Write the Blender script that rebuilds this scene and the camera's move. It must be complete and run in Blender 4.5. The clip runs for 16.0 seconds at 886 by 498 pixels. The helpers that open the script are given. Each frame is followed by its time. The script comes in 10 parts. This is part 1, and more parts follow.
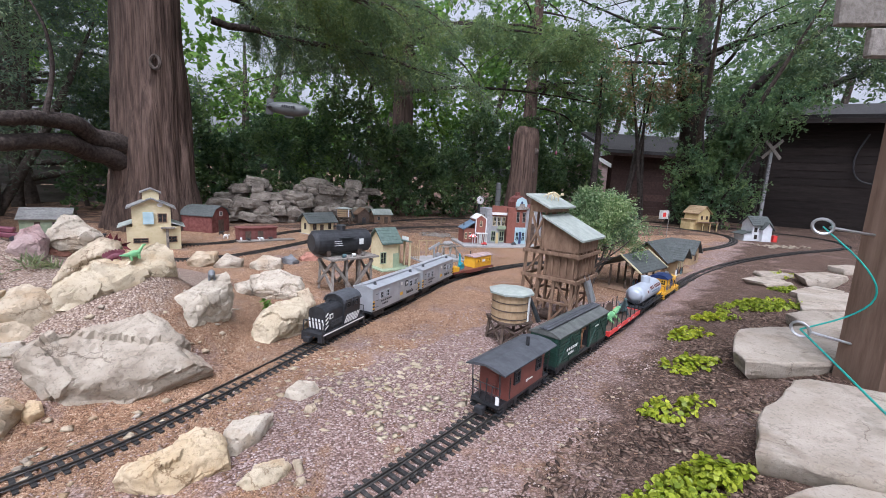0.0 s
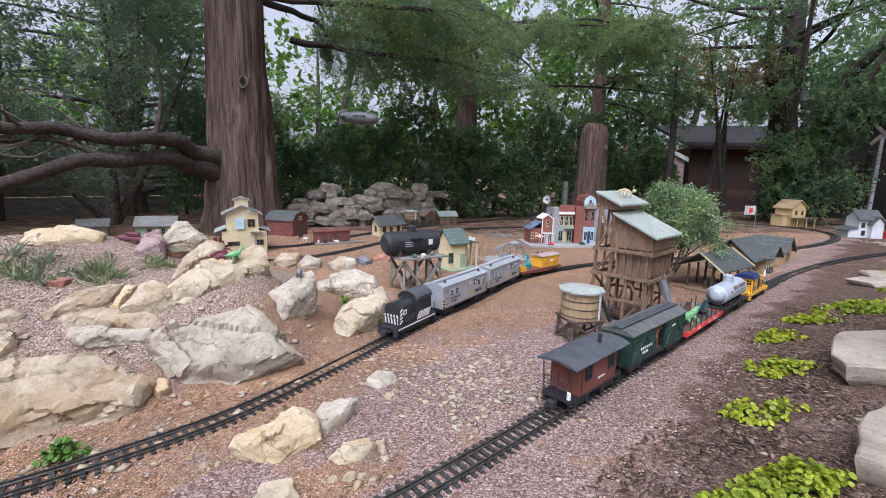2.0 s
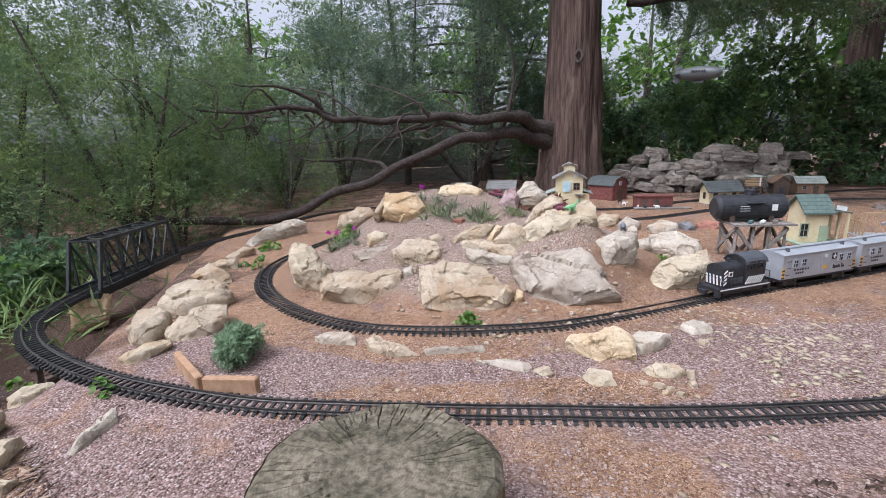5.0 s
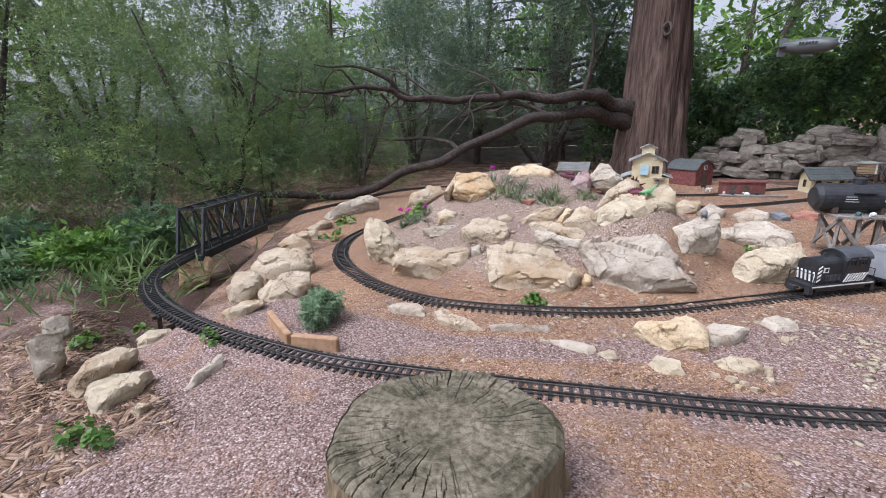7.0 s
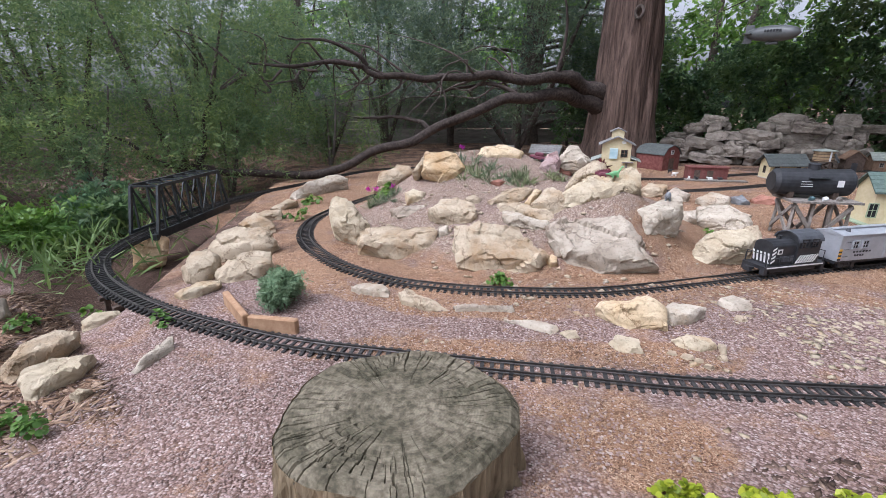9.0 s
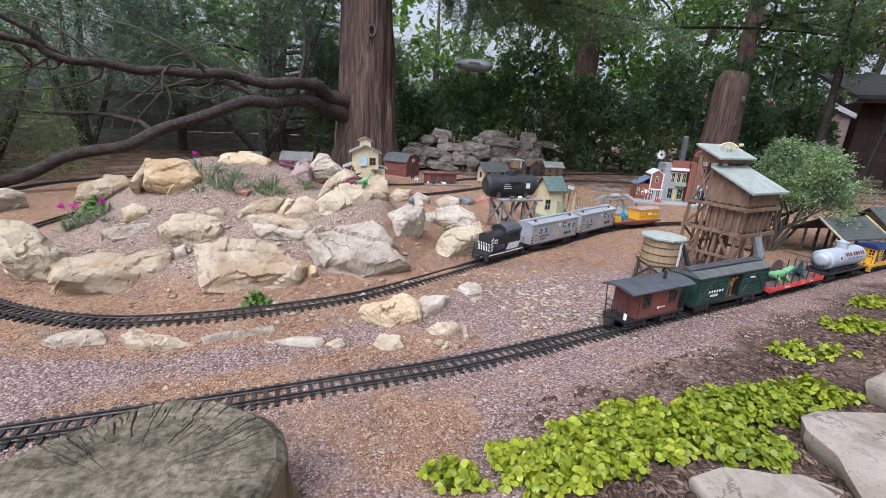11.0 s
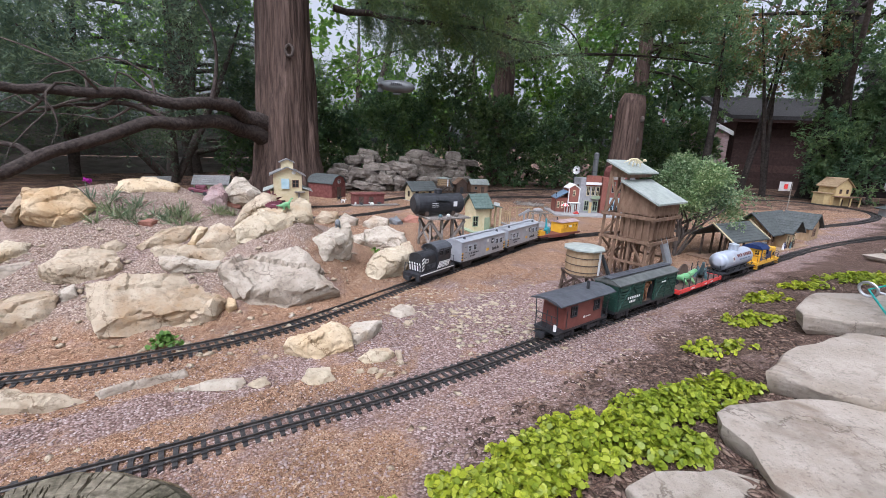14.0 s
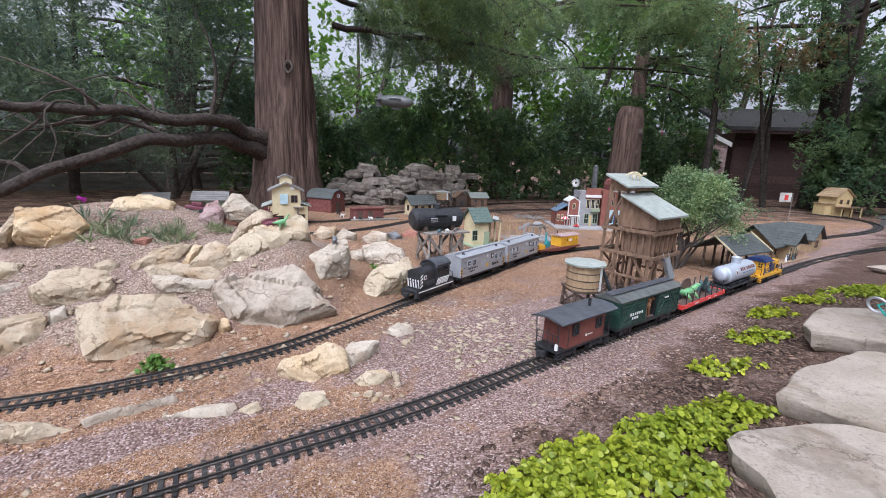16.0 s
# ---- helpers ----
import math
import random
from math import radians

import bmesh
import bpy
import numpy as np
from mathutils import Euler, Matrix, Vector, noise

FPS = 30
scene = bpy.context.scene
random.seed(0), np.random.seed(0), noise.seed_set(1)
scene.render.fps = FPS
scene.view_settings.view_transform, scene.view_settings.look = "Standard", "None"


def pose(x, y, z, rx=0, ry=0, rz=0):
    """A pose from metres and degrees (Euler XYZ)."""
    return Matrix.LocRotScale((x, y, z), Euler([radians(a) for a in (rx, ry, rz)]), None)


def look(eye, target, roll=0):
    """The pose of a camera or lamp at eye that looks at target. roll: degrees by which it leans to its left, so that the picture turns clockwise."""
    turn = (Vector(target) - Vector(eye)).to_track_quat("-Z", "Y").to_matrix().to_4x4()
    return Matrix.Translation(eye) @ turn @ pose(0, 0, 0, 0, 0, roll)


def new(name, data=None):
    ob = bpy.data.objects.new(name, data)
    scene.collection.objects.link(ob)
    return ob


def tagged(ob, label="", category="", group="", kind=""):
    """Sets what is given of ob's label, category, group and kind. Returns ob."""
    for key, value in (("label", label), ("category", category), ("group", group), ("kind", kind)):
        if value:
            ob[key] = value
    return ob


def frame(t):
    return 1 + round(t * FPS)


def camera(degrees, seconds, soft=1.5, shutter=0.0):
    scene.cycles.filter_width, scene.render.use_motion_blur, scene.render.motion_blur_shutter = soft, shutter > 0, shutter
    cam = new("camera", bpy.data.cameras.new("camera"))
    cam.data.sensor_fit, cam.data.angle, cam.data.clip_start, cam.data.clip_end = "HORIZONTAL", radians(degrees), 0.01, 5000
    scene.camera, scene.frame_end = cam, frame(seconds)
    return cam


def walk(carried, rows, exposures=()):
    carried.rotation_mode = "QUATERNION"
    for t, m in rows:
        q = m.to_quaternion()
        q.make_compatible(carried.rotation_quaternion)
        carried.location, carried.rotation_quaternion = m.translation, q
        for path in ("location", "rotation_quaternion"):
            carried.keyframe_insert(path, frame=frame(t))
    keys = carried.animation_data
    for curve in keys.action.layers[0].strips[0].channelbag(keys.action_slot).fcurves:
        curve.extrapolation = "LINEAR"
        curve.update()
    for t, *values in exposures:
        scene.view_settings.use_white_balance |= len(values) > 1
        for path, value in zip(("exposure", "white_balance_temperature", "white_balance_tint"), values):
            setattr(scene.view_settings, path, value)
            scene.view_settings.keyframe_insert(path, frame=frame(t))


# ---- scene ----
cam = camera(91.6, 16.0, soft=0.5)
EXPOSURE = 0.76
PATH = [
    (0, (0.477, 0.396, 0.667), (0.845, 2.334, 0.342), 3.2),
    (0.5, (0.48, 0.385, 0.667), (0.824, 2.329, 0.347), 2.9),
    (1, (0.478, 0.383, 0.665), (0.791, 2.333, 0.349), 2.5),
    (1.5, (0.468, 0.368, 0.666), (0.697, 2.328, 0.343), 2.0),
    (2, (0.45, 0.343, 0.663), (0.524, 2.315, 0.335), 1.3),
    (2.5, (0.448, 0.301, 0.665), (0.362, 2.272, 0.335), 1.2),
    (3, (0.469, 0.244, 0.677), (0.159, 2.191, 0.344), 1.1),
    (3.5, (0.488, 0.195, 0.673), (-0.099, 2.075, 0.326), 0.4),
    (4, (0.487, 0.147, 0.663), (-0.341, 1.925, 0.272), -0.1),
    (4.5, (0.477, 0.084, 0.657), (-0.567, 1.735, 0.227), -1.2),
    (5, (0.485, 0.03, 0.65), (-0.721, 1.557, 0.188), -1.9),
    (5.2, (0.477, 0.025, 0.638), (-0.767, 1.518, 0.165), -1.6),
    (7.3, (0.506, -0.023, 0.66), (-0.91, 1.28, 0.114), -1.5),
    (7.5, (0.499, -0.017, 0.653), (-0.91, 1.291, 0.102), -1.2),
    (8, (0.501, -0.015, 0.648), (-0.904, 1.29, 0.079), -1.2),
    (8.2, (0.499, -0.01, 0.643), (-0.893, 1.3, 0.055), -1.0),
    (10.3, (0.529, 0.054, 0.638), (-0.302, 1.765, 0.021), 1.9),
    (10.5, (0.526, 0.052, 0.638), (-0.157, 1.831, 0.029), 2.6),
    (11, (0.521, 0.048, 0.645), (0.134, 1.927, 0.081), 3.3),
    (11.5, (0.518, 0.05, 0.646), (0.349, 1.976, 0.133), 3.8),
    (12, (0.522, 0.061, 0.643), (0.452, 1.998, 0.151), 3.8),
    (12.5, (0.52, 0.063, 0.645), (0.483, 2.003, 0.164), 3.5),
    (13, (0.522, 0.066, 0.647), (0.482, 2.008, 0.171), 3.0),
    (13.5, (0.522, 0.074, 0.647), (0.46, 2.016, 0.172), 2.7),
    (14, (0.524, 0.078, 0.649), (0.441, 2.021, 0.182), 2.6),
    (14.5, (0.524, 0.087, 0.651), (0.437, 2.033, 0.198), 2.6),
    (15, (0.525, 0.101, 0.655), (0.437, 2.048, 0.207), 2.6),
    (15.5, (0.527, 0.108, 0.658), (0.439, 2.059, 0.225), 2.4),
    (16, (0.532, 0.111, 0.66), (0.443, 2.067, 0.249), 2.1),
]
walk(cam, [(t, look(eye, target, roll)) for t, eye, target, roll in PATH], exposures=[(0.0, EXPOSURE, 5650, 16), (16.0, EXPOSURE, 5650, 16)])

# ---- light: a bright overcast sky, with a wide weak sun behind the cloud ----
world = bpy.data.worlds.new("overcast_sky")
scene.world = world
world.use_nodes = True
wn = world.node_tree.nodes
sky = wn.new("ShaderNodeTexSky")
sky.sky_type, sky.sun_disc = "NISHITA", False
sky.sun_elevation, sky.sun_rotation = radians(58), radians(200)
sky.air_density, sky.dust_density, sky.ozone_density = 1.0, 7.0, 1.0
desat = wn.new("ShaderNodeHueSaturation")
desat.inputs["Saturation"].default_value = 0.15
world.node_tree.links.new(sky.outputs[0], desat.inputs["Color"])
world.node_tree.links.new(desat.outputs[0], wn["Background"].inputs["Color"])
wn["Background"].inputs["Strength"].default_value = 0.15
sun = new("sun", bpy.data.lights.new("sun", "SUN"))
sun.data.energy, sun.data.angle, sun.data.color = 0.6, radians(35), (1.0, 0.97, 0.93)
sun.matrix_world = look((0, 0, 10), (0.9, 2.6, 10 - 4.4))

# ---- materials ----


def surf(name, c1, c2, scale=20.0, rough=0.8, bump=0.3, bscale=None, metal=0.0, dirt=0.35, stretch=(1, 1, 1), vary=0.0, coord="Object", deep=0.004):
    """Two colours mixed by fine and coarse noise, with dirt, relief and an even change from piece to piece."""
    m = bpy.data.materials.new(name)
    m.use_nodes = True
    nt = m.node_tree
    n, link = nt.nodes, nt.links.new
    bs = n["Principled BSDF"]
    tc, mp = n.new("ShaderNodeTexCoord"), n.new("ShaderNodeMapping")
    mp.inputs["Scale"].default_value = stretch
    link(tc.outputs[coord], mp.inputs[0])
    fine, coarse = n.new("ShaderNodeTexNoise"), n.new("ShaderNodeTexNoise")
    for tex, sc, det in ((fine, scale, 8), (coarse, scale * 0.13, 4)):
        tex.inputs["Scale"].default_value, tex.inputs["Detail"].default_value, tex.inputs["Roughness"].default_value = sc, det, 0.65
        link(mp.outputs[0], tex.inputs["Vector"])
    ramp = n.new("ShaderNodeValToRGB")
    ramp.color_ramp.elements[0].position, ramp.color_ramp.elements[1].position = 0.35, 0.65
    ramp.color_ramp.elements[0].color, ramp.color_ramp.elements[1].color = (*c1, 1), (*c2, 1)
    link(fine.outputs["Fac"], ramp.inputs[0])
    ramp2 = n.new("ShaderNodeValToRGB")
    ramp2.color_ramp.elements[0].position, ramp2.color_ramp.elements[1].position = 0.42, 0.72
    ramp2.color_ramp.elements[0].color, ramp2.color_ramp.elements[1].color = (0, 0, 0, 1), (dirt, dirt, dirt, 1)
    link(coarse.outputs["Fac"], ramp2.inputs[0])
    mix = n.new("ShaderNodeMix")
    mix.data_type = "RGBA"
    link(ramp2.outputs[0], mix.inputs["Factor"])
    link(ramp.outputs[0], mix.inputs["A"])
    mix.inputs["B"].default_value = (c1[0] * 0.45, c1[1] * 0.45, c1[2] * 0.42, 1)
    out = mix.outputs["Result"]
    if vary:
        info, hsv, mr = n.new("ShaderNodeObjectInfo"), n.new("ShaderNodeHueSaturation"), n.new("ShaderNodeMapRange")
        mr.inputs["To Min"].default_value, mr.inputs["To Max"].default_value = 1 - vary, 1 + vary
        link(info.outputs["Random"], mr.inputs[0])
        link(mr.outputs[0], hsv.inputs["Value"])
        link(out, hsv.inputs["Color"])
        out = hsv.outputs[0]
    link(out, bs.inputs["Base Color"])
    bs.inputs["Roughness"].default_value, bs.inputs["Metallic"].default_value = rough, metal
    bs.inputs["Specular IOR Level"].default_value = 0.25 if rough > 0.6 else 0.5
    if bump:
        bt, bp = n.new("ShaderNodeTexNoise"), n.new("ShaderNodeBump")
        bt.inputs["Scale"].default_value, bt.inputs["Detail"].default_value = bscale or scale * 2, 6
        link(mp.outputs[0], bt.inputs["Vector"])
        bp.inputs["Strength"].default_value, bp.inputs["Distance"].default_value = bump, deep
        link(bt.outputs["Fac"], bp.inputs["Height"])
        link(bp.outputs[0], bs.inputs["Normal"])
    return m


def leaf_mat(name, c1, c2, c3, gloss=0.45, glow=0.35, patchy=True):
    """Leaves of three shades, one by one, which let some light through."""
    m = bpy.data.materials.new(name)
    m.use_nodes = True
    nt = m.node_tree
    n, link = nt.nodes, nt.links.new
    bs = n["Principled BSDF"]
    geo, ramp = n.new("ShaderNodeNewGeometry"), n.new("ShaderNodeValToRGB")
    e = ramp.color_ramp.elements
    e[0].color, e[1].color = (*c1, 1), (*c3, 1)
    mid = e.new(0.5)
    mid.color = (*c2, 1)
    link(geo.outputs["Random Per Island"], ramp.inputs[0])
    tc, clump, tone, mul = n.new("ShaderNodeTexCoord"), n.new("ShaderNodeTexNoise"), n.new("ShaderNodeValToRGB"), n.new("ShaderNodeMix")
    clump.inputs["Scale"].default_value, clump.inputs["Detail"].default_value = 2.6, 3
    link(tc.outputs["Object"], clump.inputs["Vector"])
    te = tone.color_ramp.elements
    te[0].position, te[1].position = 0.36, 0.64
    te[0].color, te[1].color = (0.74, 0.80, 0.92, 1), (1.18, 1.12, 0.92, 1)
    link(clump.outputs["Fac"], tone.inputs[0])
    mul.data_type, mul.blend_type = "RGBA", "MULTIPLY"
    mul.inputs["Factor"].default_value = 1.0 if patchy else 0.0
    link(ramp.outputs[0], mul.inputs["A"])
    link(tone.outputs[0], mul.inputs["B"])
    link(mul.outputs["Result"], bs.inputs["Base Color"])
    bs.inputs["Roughness"].default_value, bs.inputs["Specular IOR Level"].default_value = gloss, 0.3
    tr, mixs = n.new("ShaderNodeBsdfTranslucent"), n.new("ShaderNodeMixShader")
    link(mul.outputs["Result"], tr.inputs["Color"])
    mixs.inputs[0].default_value = glow
    link(bs.outputs[0], mixs.inputs[1])
    link(tr.outputs[0], mixs.inputs[2])
    link(mixs.outputs[0], n["Material Output"].inputs["Surface"])
    return m


def stone_mat(name, c1, c2, stain, layers=14.0):
    """Bedded stone: blotches at two scales, rusty or dark stains, thin bedding lines and pitting."""
    m = bpy.data.materials.new(name)
    m.use_nodes = True
    nt = m.node_tree
    n, link = nt.nodes, nt.links.new
    bs = n["Principled BSDF"]
    tc, info = n.new("ShaderNodeTexCoord"), n.new("ShaderNodeObjectInfo")
    add = n.new("ShaderNodeVectorMath")
    sc = n.new("ShaderNodeVectorMath")
    sc.operation, sc.inputs["Scale"].default_value = "SCALE", 7.0
    comb = n.new("ShaderNodeCombineXYZ")
    for k in range(3):
        link(info.outputs["Random"], comb.inputs[k])
    link(comb.outputs[0], sc.inputs[0])
    link(tc.outputs["Object"], add.inputs[0])
    link(sc.outputs[0], add.inputs[1])
    def tex(scale, det, rough=0.6):
        t = n.new("ShaderNodeTexNoise")
        t.inputs["Scale"].default_value, t.inputs["Detail"].default_value, t.inputs["Roughness"].default_value = scale, det, rough
        link(add.outputs[0], t.inputs["Vector"])
        return t
    def ramp(src, p0, p1, a, b):
        r = n.new("ShaderNodeValToRGB")
        r.color_ramp.elements[0].position, r.color_ramp.elements[1].position = p0, p1
        r.color_ramp.elements[0].color, r.color_ramp.elements[1].color = a, b
        link(src, r.inputs[0])
        return r
    def mix(f, a, b):
        x = n.new("ShaderNodeMix")
        x.data_type = "RGBA"
        link(f, x.inputs["Factor"])
        link(a, x.inputs["A"])
        if isinstance(b, tuple):
            x.inputs["B"].default_value = b
        else:
            link(b, x.inputs["B"])
        return x.outputs["Result"]
    base = ramp(tex(9, 6).outputs["Fac"], 0.35, 0.65, (*c1, 1), (*c2, 1))
    stains = ramp(tex(5, 5, 0.7).outputs["Fac"], 0.52, 0.7, (0, 0, 0, 1), (0.85, 0.85, 0.85, 1))
    col = mix(stains.outputs[0], base.outputs[0], (*stain, 1))
    lines = n.new("ShaderNodeTexWave")
    lines.wave_type, lines.bands_direction = "BANDS", "Z"
    lines.inputs["Scale"].default_value, lines.inputs["Distortion"].default_value = layers * 0.4, 9.0
    lines.inputs["Detail"].default_value, lines.inputs["Detail Scale"].default_value = 4.0, 1.2
    link(add.outputs[0], lines.inputs["Vector"])
    crack = ramp(lines.outputs["Fac"], 0.0, 0.10, (0.28, 0.28, 0.28, 1), (0, 0, 0, 1))
    col = mix(crack.outputs[0], col, (c1[0] * 0.35, c1[1] * 0.33, c1[2] * 0.3, 1))
    speck = ramp(tex(120, 3).outputs["Fac"], 0.32, 0.44, (0.5, 0.5, 0.5, 1), (0, 0, 0, 1))
    col = mix(speck.outputs[0], col, (c1[0] * 0.5, c1[1] * 0.5, c1[2] * 0.48, 1))
    # a few wandering hairline cracks
    warp, vor = n.new("ShaderNodeMix"), n.new("ShaderNodeTexVoronoi")
    warp.data_type, warp.blend_type = "RGBA", "LINEAR_LIGHT"
    warp.inputs["Factor"].default_value = 0.10
    link(add.outputs[0], warp.inputs["A"])
    link(tex(8, 6, 0.65).outputs["Color"], warp.inputs["B"])
    vor.feature = "DISTANCE_TO_EDGE"
    vor.inputs["Scale"].default_value = 5.5
    link(warp.outputs["Result"], vor.inputs["Vector"])
    vein = ramp(vor.outputs["Distance"], 0.0, 0.022, (1, 1, 1, 1), (0, 0, 0, 1))
    some = ramp(tex(6, 2).outputs["Fac"], 0.47, 0.60, (0, 0, 0, 1), (0.75, 0.75, 0.75, 1))
    both = n.new("ShaderNodeMath")
    both.operation = "MULTIPLY"
    link(vein.outputs[0], both.inputs[0])
    link(some.outputs[0], both.inputs[1])
    col = mix(both.outputs[0], col, (stain[0] * 0.35, stain[1] * 0.33, stain[2] * 0.33, 1))
    lichen = ramp(tex(26, 7, 0.75).outputs["Fac"], 0.56, 0.68, (0, 0, 0, 1), (0.55, 0.55, 0.55, 1))
    col = mix(lichen.outputs[0], col, (c1[0] * 0.62, c1[1] * 0.63, c1[2] * 0.62, 1))
    link(col, bs.inputs["Base Color"])
    bs.inputs["Roughness"].default_value, bs.inputs["Specular IOR Level"].default_value = 0.9, 0.2
    hgt = n.new("ShaderNodeMath")
    hgt.operation = "MULTIPLY_ADD"
    link(lines.outputs["Fac"], hgt.inputs[0])
    hgt.inputs[1].default_value = 0.25
    link(tex(45, 9, 0.72).outputs["Fac"], hgt.inputs[2])
    bp = n.new("ShaderNodeBump")
    bp.inputs["Strength"].default_value, bp.inputs["Distance"].default_value = 0.75, 0.010
    link(hgt.outputs[0], bp.inputs["Height"])
    link(bp.outputs[0], bs.inputs["Normal"])
    return m


def ground_mat():
    """Pink gravel, rust-brown needle litter and dark bark mulch, blended by two attributes of the sheet."""
    m = bpy.data.materials.new("ground_gravel_and_litter")
    m.use_nodes = True
    nt = m.node_tree
    n, link = nt.nodes, nt.links.new
    bs = n["Principled BSDF"]
    tc = n.new("ShaderNodeTexCoord")
    def noise_tex(scale, det, stretch=None, rough=0.6):
        t = n.new("ShaderNodeTexNoise")
        t.inputs["Scale"].default_value, t.inputs["Detail"].default_value, t.inputs["Roughness"].default_value = scale, det, rough
        link(tc.outputs["Object"], t.inputs["Vector"])
        return t
    def ramp(src, stops):
        r = n.new("ShaderNodeValToRGB")
        r.color_ramp.interpolation = "LINEAR"
        while len(r.color_ramp.elements) < len(stops):
            r.color_ramp.elements.new(0.5)
        for el, (p, c) in zip(r.color_ramp.elements, stops):
            el.position, el.color = p, (*c, 1)
        link(src, r.inputs[0])
        return r.outputs[0]
    def mix(f, a, b):
        x = n.new("ShaderNodeMix")
        x.data_type = "RGBA"
        link(f, x.inputs["Factor"])
        link(a, x.inputs["A"])
        link(b, x.inputs["B"])
        return x.outputs["Result"]
    peb = n.new("ShaderNodeTexVoronoi")
    peb.inputs["Scale"].default_value, peb.inputs["Randomness"].default_value = 180.0, 1.0
    link(tc.outputs["Object"], peb.inputs["Vector"])
    sep = n.new("ShaderNodeSeparateColor")
    link(peb.outputs["Color"], sep.inputs[0])
    gravel = ramp(sep.outputs[0], [(0.0, (0.12, 0.075, 0.06)), (0.3, (0.24, 0.16, 0.135)), (0.6, (0.325, 0.232, 0.205)), (0.88, (0.40, 0.305, 0.28)), (1.0, (0.52, 0.44, 0.41))])
    fib = n.new("ShaderNodeTexVoronoi")
    fib.inputs["Scale"].default_value = 200.0
    wob = noise_tex(45, 4)
    mpv = n.new("ShaderNodeMapping")
    mpv.inputs["Scale"].default_value = (1.0, 0.42, 1.0)
    mpv.inputs["Rotation"].default_value = (0, 0, 0.6)
    addv = n.new("ShaderNodeVectorMath")
    link(tc.outputs["Object"], mpv.inputs[0])
    scl = n.new("ShaderNodeVectorMath")
    scl.operation, scl.inputs["Scale"].default_value = "SCALE", 0.09
    link(wob.outputs["Color"], scl.inputs[0])
    link(mpv.outputs[0], addv.inputs[0])
    link(scl.outputs[0], addv.inputs[1])
    link(addv.outputs[0], fib.inputs["Vector"])
    sep2 = n.new("ShaderNodeSeparateColor")
    link(fib.outputs["Color"], sep2.inputs[0])
    litter = ramp(sep2.outputs[0], [(0.0, (0.07, 0.037, 0.022)), (0.3, (0.19, 0.104, 0.060)), (0.65, (0.305, 0.180, 0.107)), (0.9, (0.41, 0.272, 0.180)), (1.0, (0.58, 0.45, 0.34))])
    mulch = ramp(sep2.outputs[1], [(0.0, (0.03, 0.019, 0.015)), (0.5, (0.085, 0.053, 0.039)), (0.9, (0.175, 0.112, 0.083)), (1.0, (0.36, 0.27, 0.22))])
    def zone(name, lo, hi):
        at = n.new("ShaderNodeAttribute")
        at.attribute_name = name
        pn, mm = noise_tex(4.5, 7, rough=0.68), n.new("ShaderNodeMath")
        mm.operation = "MULTIPLY_ADD"
        link(pn.outputs["Fac"], mm.inputs[0])
        mm.inputs[1].default_value = 2.0
        link(at.outputs["Fac"], mm.inputs[2])
        mr = n.new("ShaderNodeMapRange")
        mr.inputs["From Min"].default_value, mr.inputs["From Max"].default_value = lo, hi
        link(mm.outputs[0], mr.inputs[0])
        return mr.outputs[0]
    # dark pebble borders: crevice shade put into the colour, together with soil
    gap_soil_shade = n.new("ShaderNodeValToRGB")
    gap_soil_shade.color_ramp.elements[0].position, gap_soil_shade.color_ramp.elements[1].position = 0.42, 0.80
    gap_soil_shade.color_ramp.elements[0].color, gap_soil_shade.color_ramp.elements[1].color = (0, 0, 0, 1), (0.85, 0.85, 0.85, 1)
    link(peb.outputs["Distance"], gap_soil_shade.inputs[0])
    # one dark brown for the soil and the painted shade in the gaps
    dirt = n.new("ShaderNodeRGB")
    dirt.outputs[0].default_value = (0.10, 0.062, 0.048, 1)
    gravel = mix(gap_soil_shade.outputs[0], gravel, dirt.outputs[0])
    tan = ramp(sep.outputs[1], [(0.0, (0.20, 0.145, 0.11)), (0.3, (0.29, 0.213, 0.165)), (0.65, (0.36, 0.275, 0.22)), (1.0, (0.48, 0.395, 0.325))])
    tan = mix(gap_soil_shade.outputs[0], tan, dirt.outputs[0])
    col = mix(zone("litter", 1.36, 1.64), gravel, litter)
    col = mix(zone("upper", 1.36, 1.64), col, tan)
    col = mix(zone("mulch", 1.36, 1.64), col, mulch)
    dust = ramp(noise_tex(2.2, 5).outputs["Fac"], [(0.4, (0.85, 0.85, 0.85)), (0.7, (1.08, 1.06, 1.05))])
    mul = n.new("ShaderNodeMix")
    mul.data_type, mul.blend_type = "RGBA", "MULTIPLY"
    mul.inputs["Factor"].default_value = 1.0
    link(col, mul.inputs["A"])
    link(dust, mul.inputs["B"])
    link(mul.outputs["Result"], bs.inputs["Base Color"])
    bs.inputs["Roughness"].default_value, bs.inputs["Specular IOR Level"].default_value = 0.92, 0.15
    bp, inv = n.new("ShaderNodeBump"), n.new("ShaderNodeMath")
    inv.operation = "SUBTRACT"
    inv.inputs[0].default_value = 1.0
    link(peb.outputs["Distance"], inv.inputs[1])
    bp.inputs["Strength"].default_value, bp.inputs["Distance"].default_value = 0.8, 0.004
    link(inv.outputs[0], bp.inputs["Height"])
    link(bp.outputs[0], bs.inputs["Normal"])
    return m


